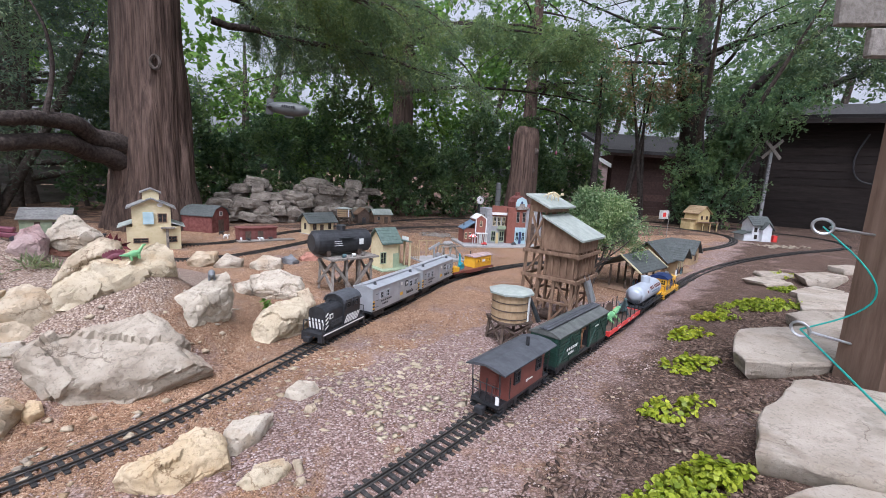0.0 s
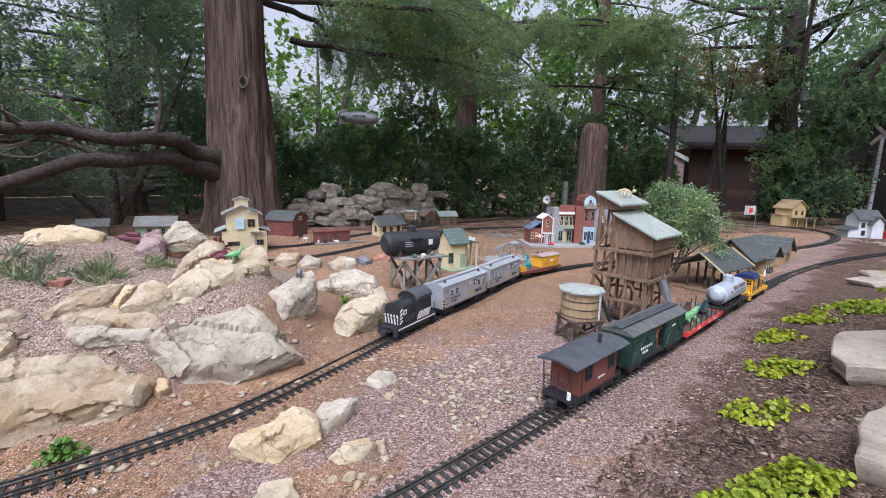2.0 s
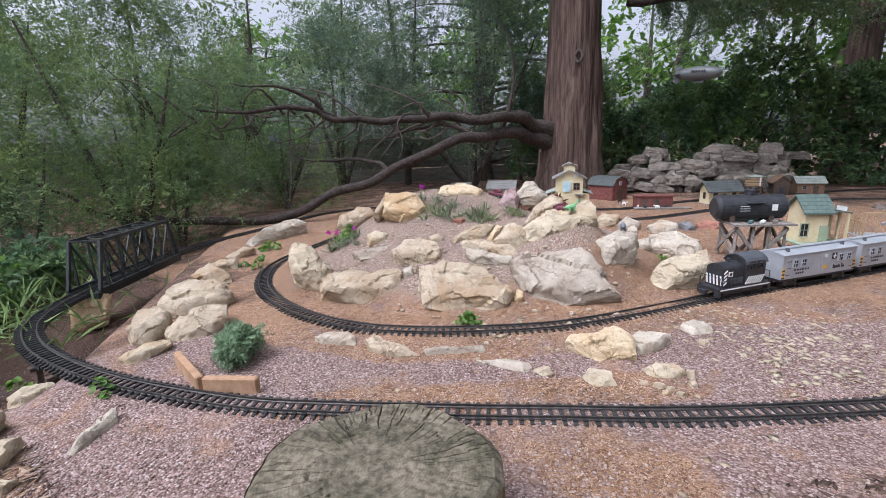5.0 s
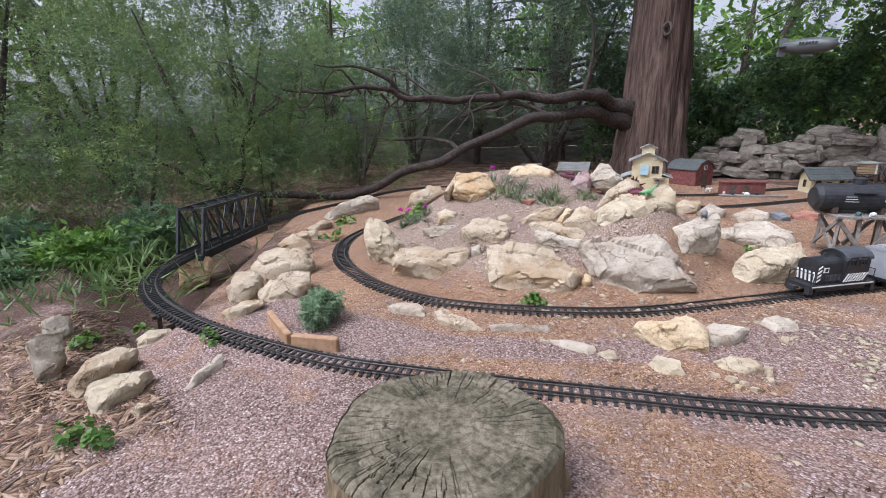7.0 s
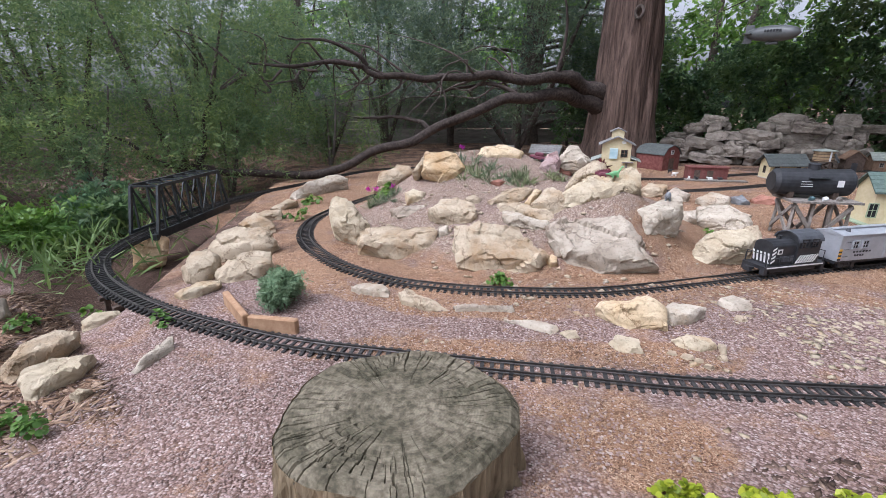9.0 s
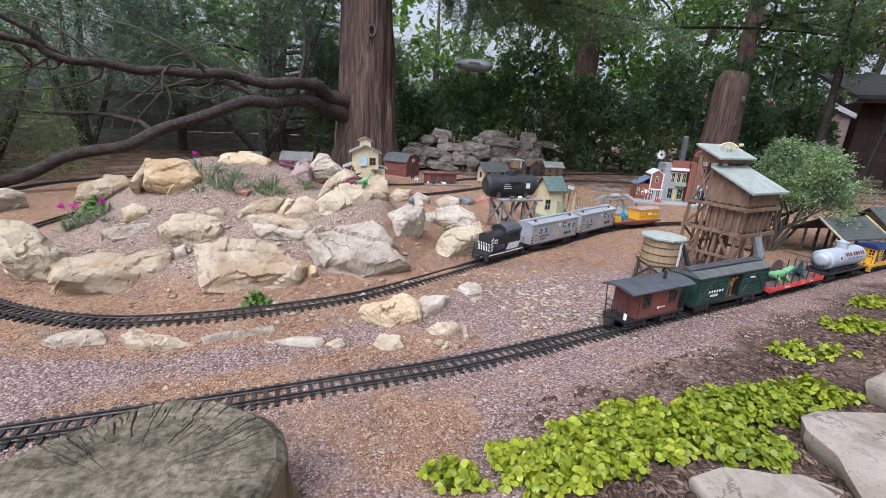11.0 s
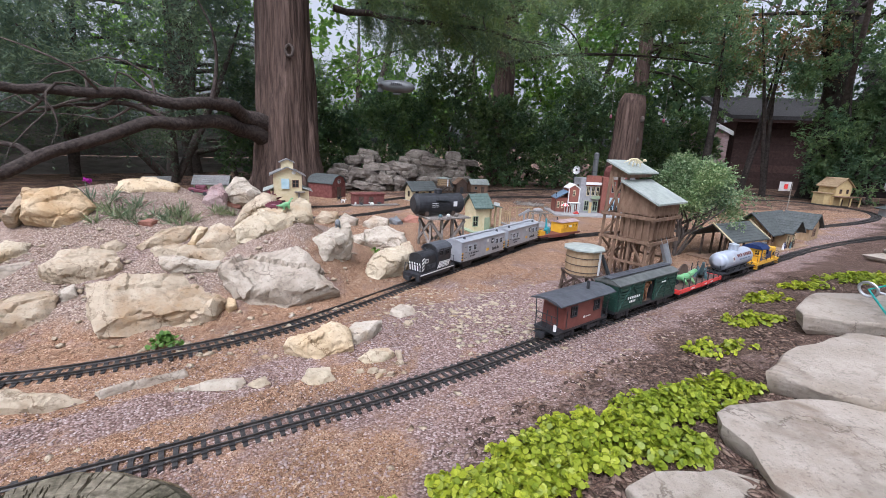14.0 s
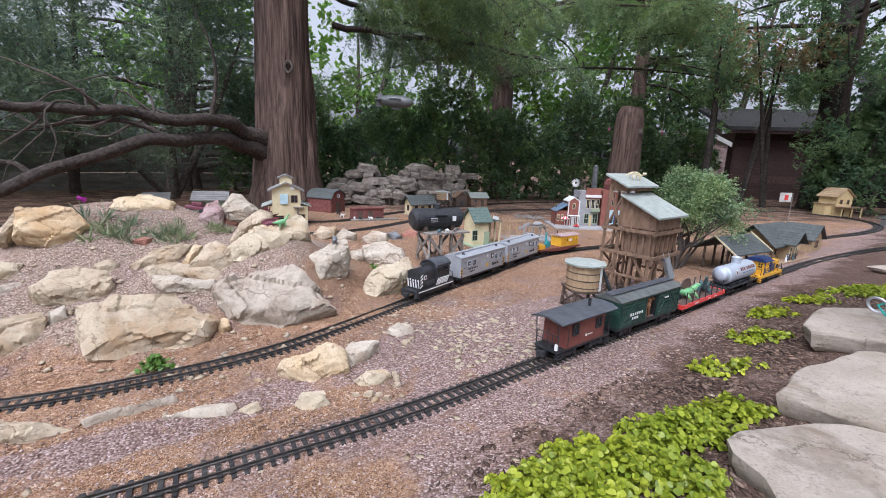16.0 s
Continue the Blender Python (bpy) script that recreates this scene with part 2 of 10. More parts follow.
M = {
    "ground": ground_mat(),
    "limestone": stone_mat("limestone", (0.37, 0.295, 0.205), (0.49, 0.41, 0.30), (0.33, 0.215, 0.115)),
    "pale": stone_mat("pale_limestone", (0.40, 0.345, 0.27), (0.51, 0.45, 0.365), (0.34, 0.255, 0.17)),
    "grey": stone_mat("grey_limestone", (0.31, 0.258, 0.20), (0.43, 0.372, 0.298), (0.26, 0.195, 0.14), 20.0),
    "amber": stone_mat("amber_sandstone", (0.45, 0.305, 0.16), (0.55, 0.43, 0.28), (0.41, 0.215, 0.085)),
    "amber_pale": stone_mat("buff_limestone", (0.42, 0.345, 0.235), (0.53, 0.455, 0.335), (0.37, 0.245, 0.125)),
    "honey": stone_mat("honey_sandstone", (0.46, 0.345, 0.205), (0.57, 0.465, 0.32), (0.43, 0.26, 0.11)),
    "rosy": stone_mat("rosy_stone", (0.33, 0.23, 0.215), (0.43, 0.33, 0.31), (0.25, 0.14, 0.13)),
    "brick": stone_mat("red_stone", (0.30, 0.14, 0.10), (0.40, 0.20, 0.15), (0.2, 0.09, 0.07)),
    "slate": stone_mat("blue_grey_slate", (0.15, 0.16, 0.17), (0.24, 0.25, 0.26), (0.1, 0.1, 0.1)),
    "block": stone_mat("cut_grey_block", (0.29, 0.245, 0.185), (0.39, 0.335, 0.265), (0.21, 0.165, 0.115)),
    "wallstone": stone_mat("weathered_wall_stone", (0.15, 0.126, 0.106), (0.295, 0.258, 0.215), (0.10, 0.083, 0.068), 8.0),
    "flag": stone_mat("flagstone", (0.315, 0.268, 0.215), (0.405, 0.35, 0.29), (0.24, 0.185, 0.135), 9.0),
    "tie": surf("black_plastic_tie", (0.022, 0.021, 0.021), (0.06, 0.056, 0.053), 90, 0.75, 0.3, vary=0.3),
    "rail": surf("weathered_rail", (0.05, 0.045, 0.042), (0.11, 0.10, 0.09), 60, 0.5, 0.1, metal=0.6),
    "bark": surf("cedar_bark", (0.035, 0.022, 0.017), (0.155, 0.105, 0.083), 34, 0.95, 1.0, 60, stretch=(1, 1, 0.06), dirt=0.5, deep=0.014),
    "bark_limb": surf("cedar_limb_bark", (0.026, 0.020, 0.0175), (0.085, 0.066, 0.056), 34, 0.95, 1.0, 50, dirt=0.5, deep=0.012),
    "bark_dim": surf("dark_trunk_bark", (0.022, 0.018, 0.016), (0.068, 0.056, 0.048), 25, 0.95, 0.8, 40, dirt=0.4),
    "bark_grey": surf("grey_branch_bark", (0.05, 0.04, 0.034), (0.13, 0.105, 0.09), 25, 0.95, 0.8, 40, dirt=0.4),
    "stump_top": None,
    "stump_side": surf("stump_side", (0.11, 0.082, 0.05), (0.37, 0.285, 0.175), 30, 0.95, 1.0, 44, stretch=(1, 1, 0.10), dirt=0.6, deep=0.012),
    "wood": surf("weathered_brown_wood", (0.15, 0.093, 0.06), (0.26, 0.17, 0.115), 55, 0.85, 0.4, stretch=(1, 1, 0.3), dirt=0.5),
    "wood_grey": surf("weathered_grey_wood", (0.16, 0.14, 0.12), (0.32, 0.29, 0.26), 60, 0.9, 0.4, dirt=0.5),
    "wood_tan": surf("tan_barrel_wood", (0.32, 0.22, 0.125), (0.46, 0.34, 0.21), 45, 0.8, 0.3, stretch=(1, 1, 0.25), dirt=0.5),
    "wood_dark": surf("dark_wood", (0.06, 0.042, 0.032), (0.13, 0.095, 0.075), 50, 0.85, 0.4, dirt=0.5),
    "roof_green": surf("grey_green_roof", (0.26, 0.29, 0.26), (0.36, 0.385, 0.345), 30, 0.7, 0.15, dirt=0.35),
    "roof_teal": surf("green_shingle_roof", (0.07, 0.105, 0.09), (0.125, 0.165, 0.145), 50, 0.75, 0.3, dirt=0.35),
    "roof_dark": surf("slate_grey_roof", (0.055, 0.062, 0.06), (0.105, 0.115, 0.11), 70, 0.7, 0.3, dirt=0.4),
    "roof_grey": surf("grey_shingle_roof", (0.17, 0.165, 0.16), (0.27, 0.265, 0.25), 60, 0.8, 0.4, dirt=0.4),
    "cream": surf("cream_paint", (0.53, 0.45, 0.27), (0.64, 0.56, 0.37), 25, 0.7, 0.1, dirt=0.45),
    "butter": surf("faded_yellow_paint", (0.46, 0.34, 0.16), (0.58, 0.45, 0.24), 25, 0.75, 0.1, dirt=0.4),
    "white": surf("off_white_paint", (0.62, 0.62, 0.60), (0.75, 0.75, 0.73), 30, 0.6, 0.08, dirt=0.3),
    "black": surf("black_paint", (0.012, 0.013, 0.015), (0.035, 0.036, 0.04), 30, 0.5, 0.08, dirt=0.2),
    "dark_void": surf("dark_glass_pane", (0.012, 0.014, 0.016), (0.03, 0.033, 0.036), 20, 0.18, 0.0, dirt=0.2),
    "red_brick": surf("red_model_brick", (0.187, 0.066, 0.048), (0.281, 0.117, 0.090), 140, 0.8, 0.4, dirt=0.35),
    "dull_red": surf("dull_red_paint", (0.125, 0.038, 0.032), (0.205, 0.085, 0.075), 30, 0.75, 0.15, dirt=0.5),
    "bright_red": surf("red_plastic", (0.55, 0.035, 0.03), (0.68, 0.06, 0.05), 20, 0.4, 0.05, dirt=0.15),
    "maroon": surf("box_car_brown", (0.135, 0.04, 0.03), (0.19, 0.062, 0.048), 24, 0.5, 0.08, dirt=0.25),
    "car_green": surf("dark_green_car", (0.011, 0.038, 0.028), (0.022, 0.062, 0.045), 30, 0.5, 0.1, dirt=0.25),
    "silver": surf("silver_car_paint", (0.33, 0.345, 0.37), (0.42, 0.435, 0.46), 22, 0.42, 0.05, metal=0.25, dirt=0.2),
    "tank_silver": surf("silver_tank_paint", (0.40, 0.44, 0.50), (0.48, 0.52, 0.58), 18, 0.35, 0.04, metal=0.15, dirt=0.2),
    "loco_blue": surf("navy_blue_paint", (0.012, 0.025, 0.085), (0.02, 0.04, 0.13), 20, 0.35, 0.04, dirt=0.15),
    "loco_yellow": surf("warm_yellow_paint", (0.62, 0.33, 0.02), (0.74, 0.42, 0.035), 20, 0.4, 0.04, dirt=0.15),
    "stock_roof": surf("weathered_dark_roof", (0.075, 0.08, 0.076), (0.13, 0.137, 0.128), 30, 0.7, 0.1, dirt=0.3),
    "car_roof": surf("dark_grey_car_roof", (0.045, 0.048, 0.055), (0.085, 0.09, 0.10), 30, 0.6, 0.1, dirt=0.3),
    "steel_dark": surf("dark_bridge_steel", (0.02, 0.024, 0.026), (0.05, 0.056, 0.058), 40, 0.5, 0.1, metal=0.3),
    "steel": surf("galvanised_steel", (0.42, 0.43, 0.44), (0.58, 0.59, 0.60), 40, 0.35, 0.05, metal=0.9, dirt=0.2),
    "concrete": surf("grey_slab", (0.27, 0.265, 0.26), (0.37, 0.36, 0.35), 35, 0.85, 0.2),
    "grey_plaster": surf("grey_plaster", (0.24, 0.24, 0.25), (0.33, 0.33, 0.335), 40, 0.8, 0.15),
    "blue_roof": surf("blue_grey_roof", (0.10, 0.155, 0.225), (0.16, 0.225, 0.30), 40, 0.6, 0.1),
    "pale_blue": surf("pale_blue_paint", (0.32, 0.47, 0.52), (0.42, 0.56, 0.60), 30, 0.6, 0.05),
    "pale_wall": surf("pale_grey_white_paint", (0.50, 0.51, 0.53), (0.62, 0.63, 0.65), 30, 0.7, 0.1),
    "sage": surf("sage_green_paint", (0.24, 0.30, 0.20), (0.33, 0.39, 0.27), 30, 0.65, 0.05),
    "teal": surf("teal_plastic", (0.02, 0.22, 0.27), (0.04, 0.32, 0.37), 30, 0.4, 0.1),
    "lime_toy": surf("mint_green_toy", (0.11, 0.36, 0.17), (0.26, 0.46, 0.20), 14, 0.45, 0.3),
    "toy_grey": surf("blue_grey_toy", (0.05, 0.10, 0.11), (0.12, 0.19, 0.20), 40, 0.5, 0.5),
    "toy_brown": surf("brown_toy_sail", (0.07, 0.045, 0.035), (0.14, 0.09, 0.07), 30, 0.6, 0.3),
    "deer": surf("brown_toy_deer", (0.20, 0.085, 0.035), (0.32, 0.16, 0.08), 40, 0.6, 0.2),
    "plum": surf("plum_toy", (0.11, 0.025, 0.04), (0.20, 0.055, 0.08), 30, 0.6, 0.3),
    "bone": surf("bone_white_toy", (0.55, 0.46, 0.27), (0.70, 0.62, 0.42), 60, 0.6, 0.3),
    "siding": surf("dark_stained_siding", (0.012, 0.009, 0.008), (0.027, 0.020, 0.018), 30, 0.95, 0.3, stretch=(0.15, 0.15, 1), vary=0.25),
    "garage_wall": surf("brown_garage_siding", (0.05, 0.028, 0.024), (0.085, 0.05, 0.043), 20, 0.8, 0.2, vary=0.2),
    "asphalt_roof": surf("asphalt_shingles", (0.028, 0.026, 0.026), (0.06, 0.057, 0.056), 60, 0.9, 0.5),
    "fence": surf("silvered_fence_board", (0.17, 0.155, 0.14), (0.29, 0.27, 0.245), 20, 0.9, 0.4, stretch=(0.2, 0.2, 1), vary=0.3),
    "post": surf("brown_timber_post", (0.12, 0.075, 0.052), (0.23, 0.155, 0.115), 24, 0.9, 0.6, stretch=(1, 1, 0.12), dirt=0.6),
    "planter": surf("orange_edging_block", (0.30, 0.175, 0.10), (0.44, 0.28, 0.17), 30, 0.9, 0.8),
    "cord": surf("green_cord", (0.01, 0.24, 0.20), (0.02, 0.36, 0.30), 40, 0.6, 0.1),
    "zep": surf("grey_inflated_vinyl", (0.07, 0.075, 0.075), (0.11, 0.115, 0.115), 10, 0.45, 0.05),
    "chip": surf("bark_chips", (0.125, 0.066, 0.038), (0.34, 0.225, 0.155), 8, 0.9, 0.3, coord="Generated"),
    "split_bark": leaf_mat("split_bark_mulch", (0.10, 0.058, 0.035), (0.21, 0.128, 0.08), (0.35, 0.25, 0.175), 0.9, 0.0, False),
    "dark_mulch": leaf_mat("dark_bark_mulch", (0.04, 0.025, 0.018), (0.10, 0.063, 0.045), (0.23, 0.16, 0.12), 0.9, 0.0, False),
    "soil_leaf": leaf_mat("lime_leaves", (0.17, 0.225, 0.012), (0.30, 0.35, 0.02), (0.46, 0.49, 0.045), 0.4, 0.35),
    "mid_leaf": leaf_mat("mid_green_leaves", (0.075, 0.16, 0.03), (0.12, 0.225, 0.04), (0.18, 0.29, 0.06)),
    "cedar": leaf_mat("cedar_sprays", (0.11, 0.17, 0.10), (0.165, 0.235, 0.125), (0.23, 0.30, 0.145), 0.6, 0.52),
    "cedar_dark": leaf_mat("dark_cedar_sprays", (0.09, 0.135, 0.095), (0.135, 0.19, 0.12), (0.19, 0.25, 0.15), 0.6, 0.48),
    "cedar_light": leaf_mat("light_juniper_sprays", (0.11, 0.175, 0.075), (0.16, 0.235, 0.09), (0.235, 0.295, 0.115), 0.6, 0.5),
    "hedge": leaf_mat("dark_hedge_leaves", (0.08, 0.14, 0.066), (0.135, 0.215, 0.095), (0.21, 0.305, 0.135), 0.35, 0.55),
    "broad": leaf_mat("bright_broad_leaves", (0.11, 0.215, 0.05), (0.17, 0.30, 0.07), (0.26, 0.40, 0.11), 0.5, 0.75),
    "oakish": leaf_mat("dull_broad_leaves", (0.10, 0.175, 0.085), (0.15, 0.24, 0.115), (0.22, 0.315, 0.15), 0.45, 0.6),
    "rust_leaf": leaf_mat("rust_and_green_leaves", (0.30, 0.15, 0.085), (0.16, 0.20, 0.09), (0.38, 0.24, 0.15), 0.7, 0.45),
    "sage_leaf": leaf_mat("variegated_leaves", (0.09, 0.165, 0.07), (0.16, 0.25, 0.11), (0.36, 0.43, 0.27), 0.5, 0.3),
    "blue_juniper": leaf_mat("blue_juniper_needles", (0.10, 0.175, 0.115), (0.155, 0.24, 0.16), (0.24, 0.33, 0.235), 0.6, 0.3),
    "grass": leaf_mat("strap_leaves", (0.10, 0.17, 0.05), (0.15, 0.23, 0.08), (0.22, 0.30, 0.12), 0.5, 0.25),
    "ice_plant": leaf_mat("ice_plant_leaves", (0.115, 0.155, 0.085), (0.18, 0.225, 0.125), (0.29, 0.31, 0.20), 0.5, 0.2),
    "magenta": leaf_mat("magenta_petals", (0.45, 0.02, 0.30), (0.55, 0.03, 0.38), (0.62, 0.06, 0.45), 0.5, 0.3),
    "red_leaf": leaf_mat("dark_red_rosette", (0.09, 0.015, 0.02), (0.15, 0.025, 0.03), (0.22, 0.05, 0.05), 0.4, 0.15),
    "tan_gravel": leaf_mat("tan_gravel", (0.21, 0.153, 0.118), (0.31, 0.235, 0.188), (0.42, 0.34, 0.28), 0.85, 0.0, False),
    "gravel_a": leaf_mat("pink_gravel", (0.18, 0.118, 0.10), (0.29, 0.205, 0.18), (0.44, 0.36, 0.325), 0.85, 0.0, False),
}


def stump_material():
    """A sawn, greyed end: growth rings, radial checks and mossy stains."""
    m = bpy.data.materials.new("greyed_stump_end")
    m.use_nodes = True
    nt = m.node_tree
    n, link = nt.nodes, nt.links.new
    bs = n["Principled BSDF"]
    tc = n.new("ShaderNodeTexCoord")
    rings, nz, sp = n.new("ShaderNodeTexWave"), n.new("ShaderNodeTexNoise"), n.new("ShaderNodeTexNoise")
    rings.wave_type, rings.rings_direction = "RINGS", "Z"
    rings.inputs["Scale"].default_value, rings.inputs["Distortion"].default_value = 60, 5.0
    rings.inputs["Detail"].default_value = 3
    nz.inputs["Scale"].default_value, nz.inputs["Detail"].default_value = 8, 12
    nz.inputs["Roughness"].default_value = 0.78
    sp.inputs["Scale"].default_value, sp.inputs["Detail"].default_value = 90, 6
    for t in (rings, nz, sp):
        link(tc.outputs["Object"], t.inputs["Vector"])
    r1, r2 = n.new("ShaderNodeValToRGB"), n.new("ShaderNodeValToRGB")
    r1.color_ramp.elements[0].color, r1.color_ramp.elements[1].color = (0.165, 0.148, 0.118, 1), (0.185, 0.166, 0.134, 1)
    r2.color_ramp.elements[0].position, r2.color_ramp.elements[1].position = 0.38, 0.66
    r2.color_ramp.elements[0].color, r2.color_ramp.elements[1].color = (0.42, 0.42, 0.34, 1), (1.40, 1.33, 1.20, 1)
    link(rings.outputs["Fac"], r1.inputs[0])
    link(nz.outputs["Fac"], r2.inputs[0])
    mx, mx2 = n.new("ShaderNodeMix"), n.new("ShaderNodeMix")
    for x, f in ((mx, 1.0), (mx2, 0.7)):
        x.data_type, x.blend_type = "RGBA", "MULTIPLY"
        x.inputs["Factor"].default_value = f
    link(r1.outputs[0], mx.inputs["A"])
    link(r2.outputs[0], mx.inputs["B"])
    link(mx.outputs["Result"], mx2.inputs["A"])
    grit = n.new("ShaderNodeValToRGB")
    grit.color_ramp.elements[0].position, grit.color_ramp.elements[1].position = 0.36, 0.60
    grit.color_ramp.elements[0].color, grit.color_ramp.elements[1].color = (0.35, 0.35, 0.33, 1), (1.15, 1.15, 1.15, 1)
    link(sp.outputs["Fac"], grit.inputs[0])
    link(grit.outputs[0], mx2.inputs["B"])
    link(mx2.outputs["Result"], bs.inputs["Base Color"])
    bs.inputs["Roughness"].default_value, bs.inputs["Specular IOR Level"].default_value = 0.95, 0.15
    bp = n.new("ShaderNodeBump")
    bp.inputs["Strength"].default_value, bp.inputs["Distance"].default_value = 0.5, 0.003
    link(sp.outputs["Fac"], bp.inputs["Height"])
    link(bp.outputs[0], bs.inputs["Normal"])
    return m


M["stump_top"] = stump_material()

# ---- building helpers ----


def link_mesh(name, me, mat, parent=None, label="", smooth=False):
    me.materials.append(mat)
    if smooth:
        me.polygons.foreach_set("use_smooth", [True] * len(me.polygons))
    ob = new(name, me)
    ob.parent = parent
    if label:
        ob["label"] = label
    return ob


def part(name, bm, mat, parent=None, label="", smooth=False):
    me = bpy.data.meshes.new(name)
    bm.to_mesh(me)
    bm.free()
    return link_mesh(name, me, mat, parent, label, smooth)


def thing(name, m, label, category, group=""):
    ob = new(name)
    ob.empty_display_size = 0.05
    ob.matrix_world = m
    return tagged(ob, label, category, group)


def box(bm, x0, y0, z0, x1, y1, z1, m=None, bevel=0.0):
    vs = [bm.verts.new((x, y, z)) for x in (x0, x1) for y in (y0, y1) for z in (z0, z1)]
    fs = [bm.faces.new([vs[i] for i in q]) for q in ((0, 1, 3, 2), (4, 6, 7, 5), (0, 4, 5, 1), (2, 3, 7, 6), (0, 2, 6, 4), (1, 5, 7, 3))]
    if bevel:
        bmesh.ops.bevel(bm, geom=list({e for f in fs for e in f.edges}), offset=bevel, segments=1, affect="EDGES")
    elif m:
        bmesh.ops.transform(bm, matrix=m, verts=vs)
    return bm


def boxes(*rows, bevel=0.0):
    bm = bmesh.new()
    for r in rows:
        box(bm, *r, bevel=bevel)
    return bm


def beam(bm, a, b, w, h=None, up=(0, 0, 1)):
    """A squared timber from a to b."""
    a, b = Vector(a), Vector(b)
    d = b - a
    q = d.to_track_quat("X", "Z").to_matrix().to_4x4()
    return box(bm, 0, -w / 2, -(h or w) / 2, d.length, w / 2, (h or w) / 2, Matrix.Translation(a) @ q)


def tube(bm, a, b, r0, r1=None, n=10, caps=True):
    """A round or tapered bar from a to b."""
    a, b = Vector(a), Vector(b)
    q = (b - a).to_track_quat("Z", "Y").to_matrix()
    r1 = r0 if r1 is None else r1
    rings = []
    for c, r in ((a, r0), (b, r1)):
        rings.append([bm.verts.new(c + q @ Vector((r * math.cos(k * math.tau / n), r * math.sin(k * math.tau / n), 0))) for k in range(n)])
    for k in range(n):
        bm.faces.new((rings[0][k], rings[0][(k + 1) % n], rings[1][(k + 1) % n], rings[1][k]))
    if caps:
        bm.faces.new(rings[0][::-1])
        bm.faces.new(rings[1])
    return bm


def extrude(bm, outline, y0, y1):
    """A flat outline in x and z, drawn out from y0 to y1."""
    a = [bm.verts.new((x, y0, z)) for x, z in outline]
    b = [bm.verts.new((x, y1, z)) for x, z in outline]
    n = len(a)
    bm.faces.new(a)
    bm.faces.new(b[::-1])
    for k in range(n):
        bm.faces.new((a[k], b[k], b[(k + 1) % n], a[(k + 1) % n]))
    bmesh.ops.recalc_face_normals(bm, faces=bm.faces)
    return bm


def blob(bm, c, r, seg=8, m=None):
    """A small rounded body of radii r."""
    got = bmesh.ops.create_icosphere(bm, subdivisions=2 if seg > 6 else 1, radius=1.0)["verts"]
    mm = Matrix.Translation(c) @ (m or Matrix()) @ Matrix.Diagonal((*r, 1))
    bmesh.ops.transform(bm, matrix=mm, verts=got)
    return bm


def path_tube(points, radii, n=8, bm=None, rough=0.10, grain=3.5, flute=0.0, wander=0.0):
    """A bent, tapered limb through the points; flute: long ridges along it, as on old bark."""
    bm = bm or bmesh.new()
    fine, rad = [Vector(p) for p in points], list(radii)
    for _ in range(3 if n > 8 else 2):
        a, b = [fine[0]], [rad[0]]
        for p, q, r, t in zip(fine, fine[1:], rad, rad[1:]):
            a += [p * 0.75 + q * 0.25, p * 0.25 + q * 0.75]
            b += [r * 0.75 + t * 0.25, r * 0.25 + t * 0.75]
        fine, rad = a + [fine[-1]], b + [rad[-1]]
    if wander:
        fine = [p + Vector((noise.noise(p * 2.6), noise.noise(p * 2.6 + Vector((9, 0, 0))), noise.noise(p * 2.6 + Vector((0, 9, 0))))) * wander * (0.06 + r) for p, r in zip(fine, rad)]
    d = (fine[1] - fine[0]).normalized()
    e = d.orthogonal().normalized()
    rings = []
    for i, (p, r) in enumerate(zip(fine, rad)):
        d = (fine[min(i + 1, len(fine) - 1)] - fine[max(i - 1, 0)]).normalized()
        e = (e - d * e.dot(d)).normalized()
        g = d.cross(e)
        row = []
        for k in range(n):
            c, s = math.cos(k * math.tau / n), math.sin(k * math.tau / n)
            w = 1 + rough * noise.noise((p.x * grain + c * 2, p.y * grain + s * 2, p.z * grain))
            if flute:
                w += flute * (noise.noise((c * 4, s * 4, p.z * 0.9)) + 0.8 * noise.noise((c * 13, s * 13, p.z * 1.3)) + 0.5 * noise.noise((c * 30, s * 30, p.z * 2.0)))
            row.append(bm.verts.new(p + (e * c + g * s) * r * w))
        rings.append(row)
    for a, b in zip(rings, rings[1:]):
        for k in range(n):
            bm.faces.new((a[k], a[(k + 1) % n], b[(k + 1) % n], b[k]))
    bm.faces.new(rings[-1])
    bm.faces.new(rings[0][::-1])
    return bm


def quads(name, co, mat, parent=None, label="", k=4):
    """One mesh of many small faces of k corners each, from an array of corners."""
    n = len(co) // k
    me = bpy.data.meshes.new(name)
    me.vertices.add(n * k)
    me.vertices.foreach_set("co", np.ascontiguousarray(co, dtype=np.float32).ravel())
    me.loops.add(n * k)
    me.loops.foreach_set("vertex_index", np.arange(n * k, dtype=np.int32))
    me.polygons.add(n)
    me.polygons.foreach_set("loop_start", np.arange(0, n * k, k, dtype=np.int32))
    me.update(calc_edges=True)
    return link_mesh(name, me, mat, parent, label)


def smooth(a, b, x):
    x = min(1.0, max(0.0, (x - a) / (b - a)))
    return x * x * (3 - 2 * x)

# ---- ground ----


